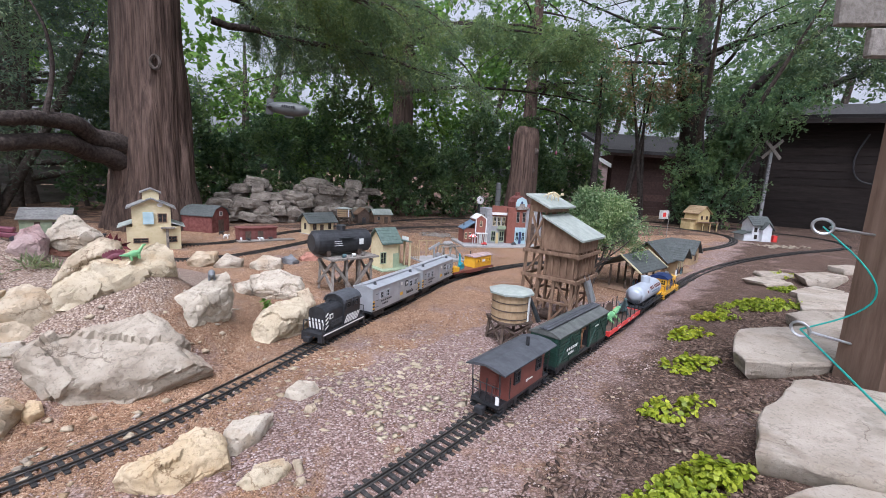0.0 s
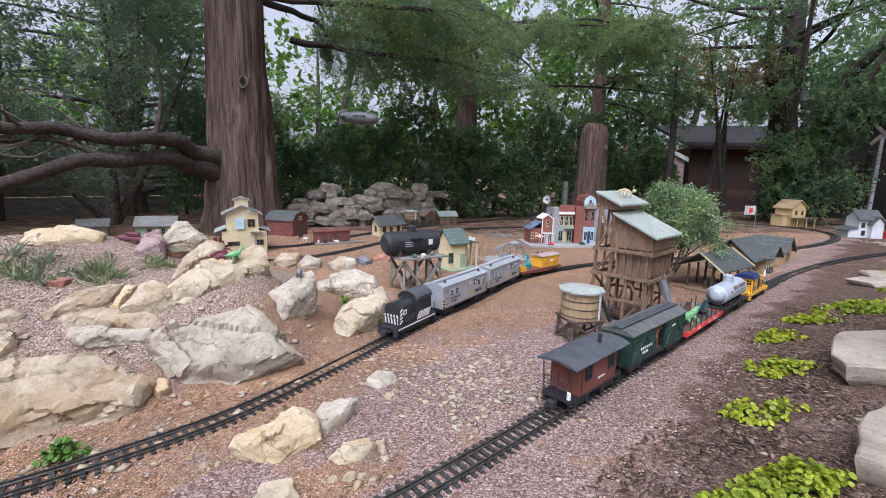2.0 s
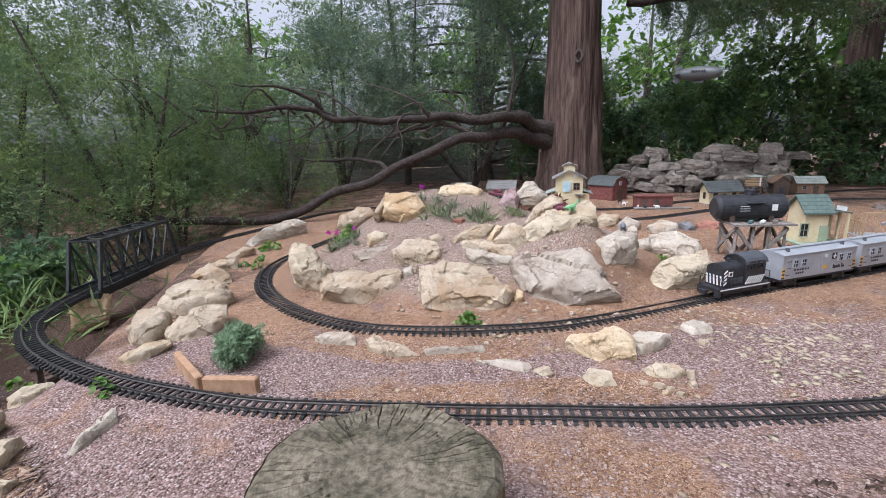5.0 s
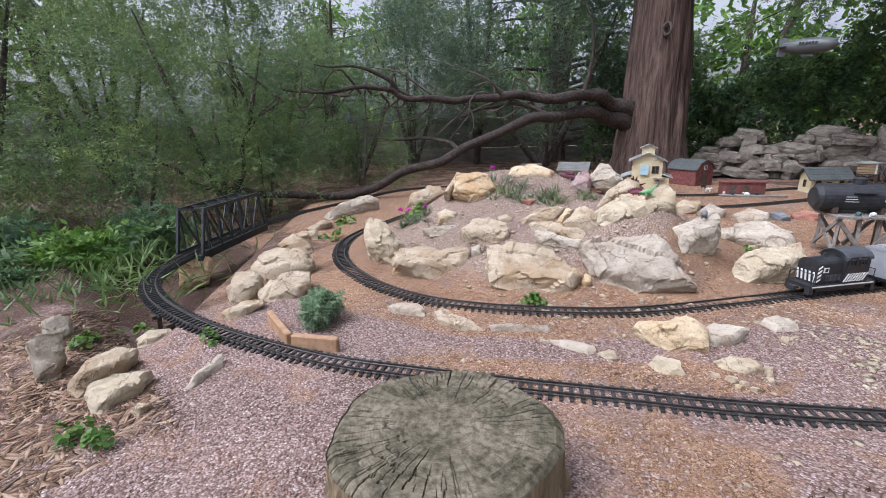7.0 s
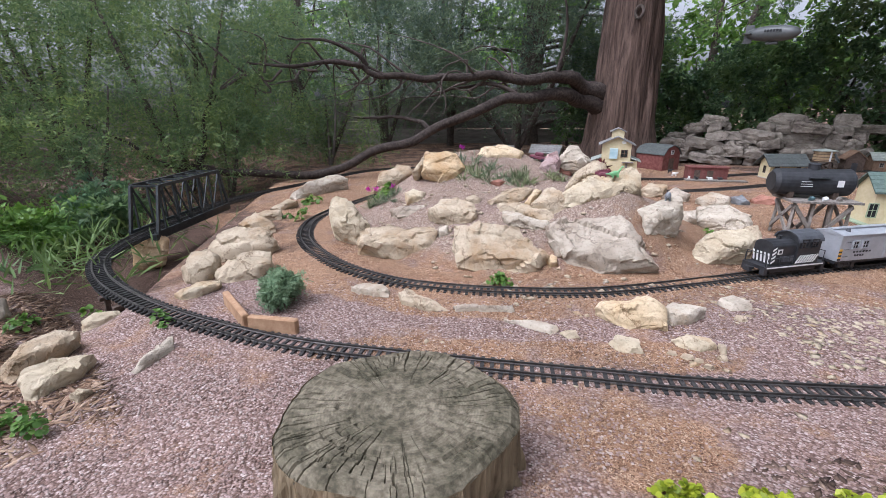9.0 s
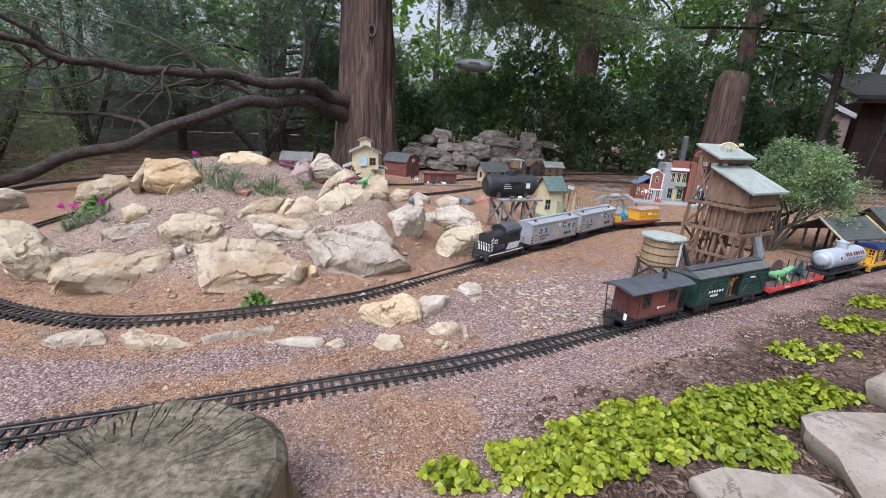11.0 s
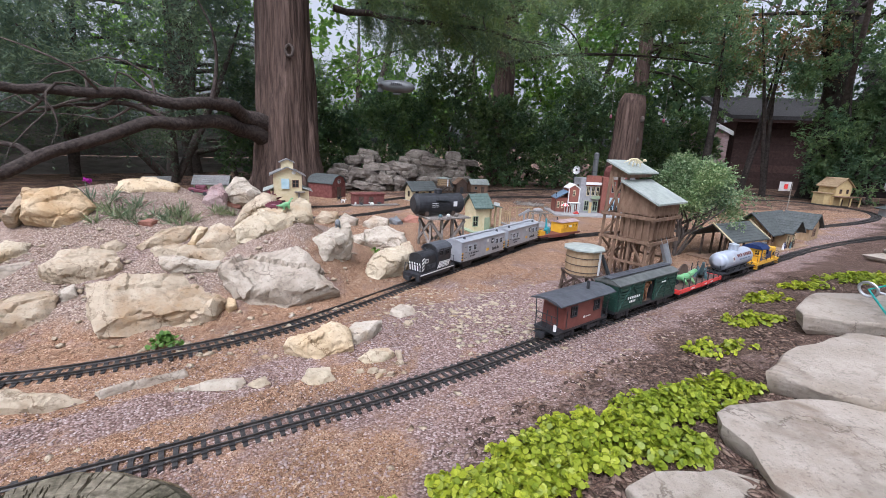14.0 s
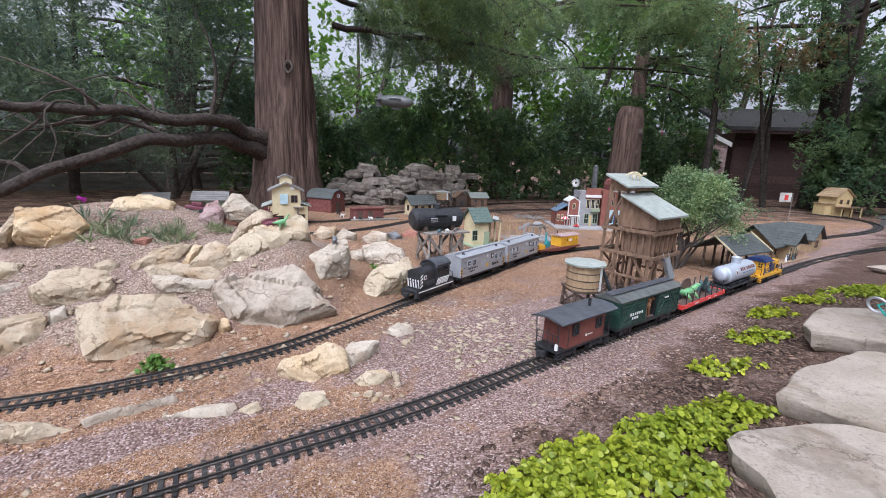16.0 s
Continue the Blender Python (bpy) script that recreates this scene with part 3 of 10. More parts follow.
def lie(x, y):
    """Height of the bare ground."""
    z = -0.0135 + 0.10 * smooth(3.0, 5.2, x)
    r = (x - 0.12) * 0.65 - (y - 0.96) * 0.76
    z += min(0.13, max(0.0, 0.17 * (r - 0.09))) * smooth(-0.7, 0.3, x) * (1 - smooth(2.5, 4.0, x))
    s = (x + 1.2) * -0.593 + (y - 0.35) * -0.805
    z -= 0.20 * smooth(0.06, 0.34, s) * smooth(-0.05, 0.3, y) * (1 - 0.5 * smooth(1.0, 1.8, s)) * (1 - smooth(2.0, 3.0, y))
    q = 1 - math.hypot((x + 1.007) / 1.06, (y - 2.308) / 1.087)
    if q > 0:
        z += 0.35 * q ** 0.85
    hump = ((x + 0.271) ** 2 + (y - 2.047) ** 2) / 0.06
    if hump < 12:
        z += 0.19 * math.exp(-hump)
    crown = ((x + 1.40) ** 2 + (y - 2.12) ** 2) / 0.15
    if crown < 12:
        z += 0.15 * math.exp(-crown)
    return z


def steps(lo, hi, a, b, fine, far):
    """Spacing that is fine from a to b and widens towards lo and hi."""
    out = list(np.arange(a, b + 1e-6, fine))
    g, v = fine, b
    while v < hi:
        g *= 1.25
        v += g
        out.append(min(v, hi))
    g, v = fine, a
    while v > lo:
        g *= 1.25
        v -= g
        out.insert(0, max(v, lo))
    return out


def build_ground():
    xs, ys = steps(-400, 400, -2.6, 3.4, 0.03, 0), steps(-400, 400, -0.6, 4.4, 0.03, 0)
    nx, ny = len(xs), len(ys)
    co, litter, mulch, upper = [], [], [], []
    for y in ys:
        for x in xs:
            z = lie(x, y)
            near = abs(x) < 12 and abs(y) < 14
            if near:
                z += 0.004 * noise.noise((x * 6, y * 6, 0)) + 0.0022 * noise.noise((x * 22, y * 22, 3))
            else:
                z -= 0.02
            co.append((x, y, z))
            r = (x - 0.12) * 0.65 - (y - 0.96) * 0.76
            d = ((x + 1.1) / 1.12) ** 2 + ((y - 2.25) / 1.15) ** 2
            inner = (y - 1.30) - 0.78 * max(0, x + 0.25) - 0.9 * max(0.0, -x - 1.35)
            v = 0.30
            if d < 1.7:
                v = 0.75 if d > 0.62 else 0.30
            elif inner > -0.02:
                v = 0.72
            if y > 2.7 and r < 0.0:
                v = 0.72
            if 0.05 < r < 0.4 and x > -0.2:
                v = 0.30
            if -0.17 < r < -0.03 and -0.5 < x < 0.4:
                v = 0.62
            if r > -0.02 and x < 0.05:
                v = 0.24
            v = max(v, 0.24 + 0.51 * smooth(-1.1, -1.45, x) * smooth(0.15, 0.5, y))
            v -= 0.35 * math.exp(-((x - 0.75) ** 2 + (y - 1.75) ** 2) / 0.16) * (r < -0.05)
            v += 0.62 * math.exp(-((x - 0.26) / 0.24) ** 2 - ((y - 0.80) / 0.13) ** 2)
            litter.append(v)
            w = 0.05 + 0.75 * smooth(0.18 - 0.10 * smooth(0.9, 1.6, x), 0.58 - 0.22 * smooth(0.9, 1.6, x), r) * smooth(0.35, 0.7, x)
            if x < -0.62 and y < 0.12:
                w = max(w, 0.62 * smooth(-0.55, -0.75, x) * smooth(0.14, 0.0, y + 0.25 * (x + 0.7)))
            if x < -1.35 and y < 1.5:
                w = max(w, (0.30 + 0.5 * smooth(-1.5, -2.0, x)) * smooth(1.5, 0.9, y))
            if y < -0.5:
                w = max(w, 0.62 * smooth(-0.5, -1.2, y))
            if x < -1.1 and y < 0.9:
                w = max(w, 0.55 * smooth(-1.1, -1.4, x) * smooth(0.9, 0.6, y))
            if y > 5.6 or x < -3.2 or x > 7.5:
                w = max(w, 0.55)
            mulch.append(w)
            upper.append(0.02 + 0.7 * smooth(1.15, 0.55, d))
    faces = [(j * nx + i, j * nx + i + 1, (j + 1) * nx + i + 1, (j + 1) * nx + i) for j in range(ny - 1) for i in range(nx - 1)]
    me = bpy.data.meshes.new("ground")
    me.from_pydata(co, [], faces)
    for key, val in (("litter", litter), ("mulch", mulch), ("upper", upper)):
        me.attributes.new(key, "FLOAT", "POINT").data.foreach_set("value", val)
    ob = link_mesh("ground", me, M["ground"], smooth=True)
    return tagged(ob, "pink gravel and rust-brown needle litter with bark mulch", "ground", kind="structure")


ground_sheet = build_ground()

# ---- railway ----


def rail_z(x):
    return 0.10 * smooth(3.0, 5.2, x)


class Line:
    """A closed line of track, smooth through its control points, by metres along it."""

    def __init__(self, ctrl):
        pts, n = [], len(ctrl)
        for i in range(n):
            p = [Vector((*ctrl[(i + k - 1) % n], 0)) for k in range(4)]
            for k in range(24):
                u = k / 24
                pts.append(0.5 * (2 * p[1] + (p[2] - p[0]) * u + (2 * p[0] - 5 * p[1] + 4 * p[2] - p[3]) * u * u + (3 * p[1] - p[0] - 3 * p[2] + p[3]) * u ** 3))
        for _ in range(12):
            pts = [(pts[i - 1] + 2 * pts[i] + pts[(i + 1) % len(pts)]) / 4 for i in range(len(pts))]
        a = np.array([(p.x, p.y) for p in pts + pts[:1]])
        self.s = np.concatenate([[0], np.cumsum(np.hypot(*np.diff(a, axis=0).T))])
        self.a, self.length = a, self.s[-1]

    def at(self, s):
        s = s % self.length
        x, y = np.interp(s, self.s, self.a[:, 0]), np.interp(s, self.s, self.a[:, 1])
        x2, y2 = np.interp((s + 0.02) % self.length, self.s, self.a[:, 0]), np.interp((s + 0.02) % self.length, self.s, self.a[:, 1])
        return float(x), float(y), math.atan2(y2 - y, x2 - x)

    def near(self, x, y):
        return float(self.s[np.argmin(np.hypot(self.a[:, 0] - x, self.a[:, 1] - y))])

    def place(self, s):
        x, y, a = self.at(s)
        return pose(x, y, rail_z(x), 0, 0, math.degrees(a))


outer = Line([(-3.35, 2.9), (-3.15, 2.2), (-3.02, 1.73), (-2.92, 1.38), (-2.74, 1.08), (-2.55, 0.87), (-2.29, 0.57), (-2.1, 0.40), (-1.88, 0.28), (-1.6, 0.245), (-1.3, 0.275), (-1.04, 0.335), (-0.82, 0.41), (-0.58, 0.51), (-0.36, 0.64), (-0.05, 0.84), (0.12, 0.955), (0.35, 1.11), (0.66, 1.355), (1.09, 1.72), (1.49, 2.05), (2.02, 2.50), (2.70, 3.05), (3.3, 3.5), (4.0, 3.86), (4.9, 4.12), (5.9, 4.46), (6.6, 4.85), (7.0, 5.5), (6.8, 6.3), (6.2, 7.0), (4.7, 7.55), (3.2, 7.75), (2.0, 7.6), (1.2, 7.1), (0.65, 6.5), (0.17, 6.0), (-0.18, 5.5), (-0.53, 4.92), (-0.72, 4.50), (-1.05, 4.28), (-1.6, 4.2), (-2.4, 4.05), (-3.05, 3.6)])
inner = Line([(-0.33, 1.26), (-0.09, 1.48), (0.13, 1.80), (0.38, 2.20), (0.68, 2.63), (1.05, 3.17), (1.40, 3.48), (1.76, 3.72), (2.4, 4.0), (3.2, 4.2), (4.0, 4.42), (4.6, 4.66), (5.05, 5.0), (5.4, 5.5), (5.45, 6.05), (5.0, 6.5), (3.6, 6.6), (2.3, 6.45), (1.3, 6.2), (0.62, 5.7), (0.15, 5.05), (-0.2, 4.35), (-0.55, 3.82), (-1.1, 3.55), (-1.8, 3.2), (-2.20, 2.4), (-2.07, 1.8), (-1.88, 1.39), (-1.63, 1.16), (-1.36, 1.04), (-1.05, 0.99), (-0.76, 1.02), (-0.55, 1.11)])

TIE = bpy.data.meshes.new("tie")
tie_bm = boxes((-0.005, -0.045, -0.017, 0.005, 0.045, -0.0085))
for sy in (-0.0275, 0.0275):
    box(tie_bm, -0.006, sy - 0.006, -0.008, 0.006, sy + 0.006, -0.005)
tie_bm.to_mesh(TIE)
tie_bm.free()
TIE.materials.append(M["tie"])
PITCH = 0.0262


def lay_track(line, name, label, s0, s1, s2=1e9):
    """Rails all round; ties one by one from s0 to s1, the far ones joined."""
    top = thing(name, Matrix(), label, "model railway track")
    top["kind"] = "structure"
    prof = [(-0.004, -0.0085), (0.004, -0.0085), (0.004, -0.0075), (0.0011, -0.006), (0.0011, -0.003), (0.0018, -0.0022), (0.0018, 0.0), (-0.0018, 0.0), (-0.0018, -0.0022), (-0.0011, -0.003), (-0.0011, -0.006), (-0.004, -0.0075)]
    count = int(line.length / 0.04)
    for side in (-0.0225, 0.0225):
        co, faces, k = [], [], len(prof)
        for i in range(count):
            x, y, a = line.at(i * line.length / count)
            nx, ny = -math.sin(a), math.cos(a)
            co += [(x + nx * (side + u), y + ny * (side + u), rail_z(x) + v) for u, v in prof]
        for i in range(count):
            j = (i + 1) % count
            faces += [(i * k + q, i * k + (q + 1) % k, j * k + (q + 1) % k, j * k + q) for q in range(k)]
        me = bpy.data.meshes.new("rail")
        me.from_pydata(co, [], faces)
        link_mesh("rail", me, M["rail"], top)
    rng = random.Random(4)
    rest_co, rest_f = [], []
    tv, tf = [v.co.copy() for v in TIE.vertices], [tuple(p.vertices) for p in TIE.polygons]
    number = int(line.length / PITCH)
    for i in range(number):
        s = i * line.length / number
        m = line.place(s) @ pose(0, 0, 0, 0, 0, rng.uniform(-2, 2))
        if s0 <= s <= s1 or s >= s2:
            ob = new("tie", TIE)
            ob.parent, ob.matrix_basis = top, m
        else:
            b = len(rest_co)
            rest_co += [m @ v for v in tv]
            rest_f += [tuple(b + q for q in p) for p in tf]
    me = bpy.data.meshes.new("ties_beyond")
    me.from_pydata(rest_co, [], rest_f)
    tagged(link_mesh("ties_beyond", me, M["tie"], top), kind="stuff")
    return top

# ---- stones ----

STONE_WORDS = {"limestone": "rough buff-grey limestone boulder bedded in gravel", "pale": "pale weathered limestone slab lying in gravel", "grey": "grey pitted limestone boulder with coarse bedding", "amber": "amber-stained sandstone rock beside the track", "amber_pale": "buff limestone rock with rusty stains", "honey": "honey-coloured sandstone rock with rusty stains beside the track", "rosy": "rosy pink stone on the mound", "brick": "dull red stone half sunk in litter", "slate": "dark blue-grey slate stone on needle litter", "block": "cut grey stone block standing in mulch", "flag": "large flat tan-grey flagstone with a rough broken edge", "wallstone": "dark weathered stone of the dry wall"}
rock_count = [0]


def rock_mesh(w, d, h, seed, flat=0.0, cuts=3, uneven=0.11):
    """An angular, bedded block: an uneven outline with leaning sides, chipped by random planes and roughened."""
    rng = random.Random(seed)
    bm = bmesh.new()
    n = 7 if uneven < 0.1 else rng.choice((5, 6, 6, 7)) if flat < 0.9 else rng.choice((5, 6, 7))
    turn = rng.uniform(0, 6.28)
    outline = []
    for k in range(n):
        a = turn + (k + rng.uniform(-0.3, 0.3) * (0.6 if uneven < 0.1 else 1.0)) * math.tau / n
        c, s = math.cos(a), math.sin(a)
        reach = 0.5 / max(abs(c), abs(s)) ** (rng.uniform(0.7, 1.0) if flat < 0.9 else 1.0) * rng.uniform(0.95 - uneven, 0.95 + uneven)
        outline.append((c * reach, s * reach))
    lean_x, lean_y = rng.uniform(-0.10, 0.10), rng.uniform(-0.10, 0.10)
    tip_x, tip_y = rng.uniform(-0.3, 0.3) * (1 - 0.7 * flat), rng.uniform(-0.35, 0.1) * (1 - 0.7 * flat)
    shrink = rng.uniform(0.74, 0.96) if flat < 0.5 else rng.uniform(0.96, 1.0)
    rows = []
    for z, k in ((-0.5, 0.96 if flat < 0.9 else 0.90), (rng.uniform(-0.05, 0.2), 1.0), (0.5, shrink)):
        row = []
        for x, y in outline:
            up = z + (0.5 * (tip_x * x + tip_y * y) - rng.uniform(0, 0.22) * (1 - 0.6 * flat) if z == 0.5 else rng.uniform(-0.08, 0.08) if z > -0.5 else 0.0)
            row.append(bm.verts.new((x * k * rng.uniform(0.95, 1.03) + lean_x * (z + 0.5), y * k * rng.uniform(0.95, 1.03) + lean_y * (z + 0.5), up)))
        rows.append(row)
    for a, b in zip(rows, rows[1:]):
        for k in range(n):
            bm.faces.new((a[k], a[(k + 1) % n], b[(k + 1) % n], b[k]))
    bm.faces.new(rows[0][::-1])
    bm.faces.new(rows[-1])
    for _ in range(cuts):
        nrm = Vector((rng.uniform(-1, 1), rng.uniform(-1, 1), rng.uniform(0.1, 1.0 - flat * 0.8) - 0.35 * (flat > 0.9))).normalized()
        dist = rng.uniform(0.42, 0.58) if flat < 0.5 else rng.uniform(0.50, 0.62)
        bmesh.ops.bisect_plane(bm, geom=bm.verts[:] + bm.edges[:] + bm.faces[:], plane_co=nrm * dist, plane_no=nrm, clear_outer=True)
        bmesh.ops.holes_fill(bm, edges=[e for e in bm.edges if e.is_boundary])
    bmesh.ops.scale(bm, vec=(w, d, h), verts=bm.verts)
    size = max(w, d, h)
    bmesh.ops.triangulate(bm, faces=bm.faces)
    goal = size / (17 if size > 0.6 else 11)
    for _ in range(5):
        long_e = [e for e in bm.edges if e.calc_length() > goal]
        if not long_e:
            break
        bmesh.ops.subdivide_edges(bm, edges=long_e, cuts=1)
        bmesh.ops.triangulate(bm, faces=bm.faces)
    bmesh.ops.smooth_vert(bm, verts=bm.verts, factor=0.12, use_axis_x=True, use_axis_y=True, use_axis_z=True)
    bm.normal_update()
    o = Vector((rng.uniform(-50, 50), rng.uniform(-50, 50), rng.uniform(-50, 50)))
    beds = rng.uniform(2.2, 4.0) / h
    for v in bm.verts:
        p = v.co / size
        q = Vector((p.x * 3, p.y * 3, p.z * 5)) + o
        amt = 0.026 * noise.noise(q) + 0.028 * noise.noise(p * 7 + o) + 0.022 * noise.noise(p * 15 + o)
        side = 1 - abs(v.normal.z)
        step = (v.co.z * beds + 0.8 * noise.noise(p * 2.5 + o)) % 1.0
        amt -= side * 0.022 * (1 if step < 0.22 else 0) * min(1.0, h * 3 / size)
        v.co += v.normal * amt * size * (0.45 if flat > 0.5 else 1.0)
    return bm


def edge_gap(u, v, outline):
    """Distance of a point from the nearest side of an outline."""
    best = 9.0
    for k, (ax, ay) in enumerate(outline):
        bx, by = outline[(k + 1) % len(outline)]
        dx, dy = bx - ax, by - ay
        f = min(1.0, max(0.0, ((u - ax) * dx + (v - ay) * dy) / max(dx * dx + dy * dy, 1e-9)))
        best = min(best, math.hypot(u - ax - f * dx, v - ay - f * dy))
    return best


def boulder(x, y, z, yaw, slope, d, kind, outline):
    """A broken, bedded stone. Its outline lies in a face that leans back at the given slope; a ridge parts the steep front from the flatter top, and the stone reaches d deep into the ground."""
    rock_count[0] += 1
    rng = random.Random(700 + rock_count[0])
    base = min(v for u, v in outline)
    outline = [(u * 1.06, base + (v - base) * 1.10) for u, v in outline]
    us, vs = [u for u, v in outline], [v for u, v in outline]
    w, low, tall = max(us) - min(us), min(vs), max(vs) - min(vs)
    size = max(w, tall)
    bm = bmesh.new()
    n = len(outline)
    rows = [[bm.verts.new((u * k + off * w, v * k + (1 - k) * (low + 0.4 * tall) - down * tall, -dep * d)) for u, v in outline] for dep, k, down, off in ((0.0, 1.0, 0.0, 0.0), (0.25, 1.03, 0.04, 0.0), (0.65, 0.98, 0.10, rng.uniform(-0.04, 0.04)), (1.0, 0.84, 0.12, rng.uniform(-0.06, 0.06)))]
    for a, b in zip(rows, rows[1:]):
        for k in range(n):
            bm.faces.new((b[k], b[(k + 1) % n], a[(k + 1) % n], a[k]))
    mid = bm.verts.new((sum(us) / n, sum(vs) / n, 0.0))
    for k in range(n):
        bm.faces.new((rows[0][k], rows[0][(k + 1) % n], mid))
    bm.faces.new(rows[-1][::-1])
    bmesh.ops.recalc_face_normals(bm, faces=bm.faces)
    bmesh.ops.triangulate(bm, faces=bm.faces)
    goal = size / (26 if size > 0.2 else 16 if size > 0.1 else 8)
    for _ in range(6):
        long_e = [e for e in bm.edges if e.calc_length() > goal]
        if not long_e:
            break
        bmesh.ops.subdivide_edges(bm, edges=long_e, cuts=1)
        bmesh.ops.triangulate(bm, faces=bm.faces)
    ridge, skew = rng.uniform(0.28, 0.45), rng.uniform(-0.35, 0.35)
    bulge = min(0.5 * d, 0.15 * tall + 0.010)
    cut_u, cut_s = rng.uniform(-0.25, 0.25) * w, rng.uniform(0.25, 0.6)
    for v in bm.verts:
        if v.co.z > -0.001:
            h = (v.co.y - low) / tall + skew * v.co.x / w
            tent = min(h / ridge, (1 - h) / (1 - ridge))
            rise = min(tent, 1 - cut_s * abs(v.co.x - cut_u) / (0.5 * w))
            v.co.z += bulge * max(0.0, rise) * min(1.0, edge_gap(v.co.x, v.co.y, outline) / (0.10 * size)) ** 0.6
    bm.normal_update()
    o = Vector((rng.uniform(-50, 50), rng.uniform(-50, 50), rng.uniform(-50, 50)))
    a = radians(slope)
    beds = rng.uniform(16, 28)
    dip = rng.uniform(-0.2, 0.2)
    for v in bm.verts:
        p = v.co / size
        amt = 0.024 * noise.noise(p * 2.6 + o) + 0.013 * noise.fractal(p * 8 + o, 0.8, 2.1, 4)
        near = noise.voronoi(Vector((p.x * 2.6, p.y * 2.6, p.z * 4)) + o + 0.25 * noise.noise_vector(p * 4 + o))[0]
        amt -= 0.014 * max(0.0, 1 - (near[1] - near[0]) / 0.07)
        # broken ledges: each cell is a plane of its own, lifted and tipped a little
        q = Vector((p.x * 2.9, p.y * 4.2, p.z * 5)) + o * 1.7 + 0.18 * noise.noise_vector(p * 3 + o)
        cell = noise.voronoi(q)[1][0]
        tip = noise.cell_vector(cell * 9.0)
        amt += 0.040 * (tip.x - 0.5) + 0.050 * ((tip.y - 0.5) * (q.x - cell.x) + (tip.z - 0.5) * (q.y - cell.y))
        level = v.co.y * math.sin(a) + v.co.z * math.cos(a) + dip * v.co.x
        upright = 1 - abs(v.normal.y * math.sin(a) + v.normal.z * math.cos(a))
        step = (level * beds + 1.1 * noise.noise(p * 2.5 + o)) % 1.0
        amt -= 0.013 * upright * max(0.0, 1 - step / 0.4)
        v.co += v.normal * amt * size
    ob = part("pebble" if w < 0.06 else "rock", bm, M[kind], smooth=True)
    ob.data.set_sharp_from_angle(angle=radians(27))
    ob.matrix_world = pose(x, y, z, 0, 0, yaw) @ pose(0, 0, 0, slope)
    return tagged(ob, STONE_WORDS[kind], "stone", "garden stones")


def slab(x, y, z, thick, outline, tilt=0.0, lean=0.0):
    """A flagstone: an uneven outline in plan, a nearly flat top and a broken, undercut edge."""
    rock_count[0] += 1
    rng = random.Random(300 + rock_count[0])
    bm = bmesh.new()
    edge = []
    n = len(outline)
    for k in range(n):
        p, q = Vector(outline[k]), Vector(outline[(k + 1) % n])
        m = max(1, int((q - p).length / 0.045))
        edge += [p.lerp(q, i / m) + Vector((rng.uniform(-0.006, 0.006), rng.uniform(-0.006, 0.006))) * (i > 0) for i in range(m)]
    c = sum(edge, Vector((0, 0))) / len(edge)
    n = len(edge)
    rings = []
    for k, v in ((0.90, -1.0), (0.965, -0.72), (0.975, -0.45), (1.0, -0.22), (0.996, -0.05), (0.975, 0.0), (0.80, 0.02), (0.55, 0.03), (0.25, 0.02)):
        rings.append([bm.verts.new((*(c + (p - c) * (k + (rng.uniform(-0.012, 0.012) if -0.9 < v < 0 else 0))), v * thick + (0.006 * noise.noise((p.x * 5 * k, p.y * 5 * k, 7.0)) if v > -0.1 else rng.uniform(-0.003, 0.003)))) for p in edge])
    for a, b in zip(rings, rings[1:]):
        for k in range(n):
            bm.faces.new((a[k], a[(k + 1) % n], b[(k + 1) % n], b[k]))
    bm.faces.new(rings[0][::-1])
    bm.faces.new(rings[-1])
    bmesh.ops.recalc_face_normals(bm, faces=bm.faces)
    ob = part("flagstone", bm, M["flag"], smooth=True)
    ob.data.set_sharp_from_angle(angle=radians(30))
    ob.matrix_world = pose(x, y, z, tilt, lean, 0)
    return tagged(ob, STONE_WORDS["flag"], "stone", "garden stones")


def rock(x, y, z, w, d, h, yaw, kind="flag", tilt=0, lean=0, flat=1.0):
    """A flat stone bedded in the ground."""
    rock_count[0] += 1
    bm = rock_mesh(w, d * 1.13, h * 1.3, 100 + rock_count[0], flat)
    ob = part("flagstone", bm, M[kind], smooth=True)
    ob.data.set_sharp_from_angle(angle=radians(34))
    ob.matrix_world = pose(x, y, z + h * 0.35, tilt, lean, yaw)
    return tagged(ob, STONE_WORDS[kind], "stone", "garden stones")


boulder(-0.166, 1.626, -0.007, 22, 52, 0.30, "grey", [(-0.212, 0.173), (-0.149, 0.221), (0.006, 0.227), (0.068, 0.248), (0.143, 0.169), (0.212, 0.069), (0.100, 0.031), (0.001, 0.000), (-0.137, 0.027), (-0.182, 0.100)])
boulder(-0.471, 1.379, -0.010, 36, 50, 0.26, "limestone", [(-0.189, 0.193), (-0.055, 0.201), (0.077, 0.192), (0.111, 0.150), (0.189, 0.077), (0.162, 0.016), (0.058, 0.001), (-0.081, 0.001), (-0.162, 0.022), (-0.180, 0.110)])
boulder(-0.898, 1.218, -0.014, 50, 48, 0.22, "limestone", [(-0.175, 0.140), (-0.142, 0.159), (-0.005, 0.157), (0.163, 0.155), (0.177, 0.118), (0.123, 0.025), (-0.016, 0.000), (-0.111, 0.045), (-0.177, 0.071)])
boulder(-1.245, 1.194, -0.014, 55, 58, 0.16, "amber_pale", [(-0.093, 0.220), (-0.056, 0.246), (-0.004, 0.226), (0.057, 0.145), (0.093, 0.096), (0.048, 0.000), (-0.033, 0.039), (-0.081, 0.088)])
boulder(-0.828, 1.426, 0.065, 43, 46, 0.05, "pale", [(-0.025, 0.043), (0.018, 0.059), (0.025, 0.004), (-0.019, 0.001)])
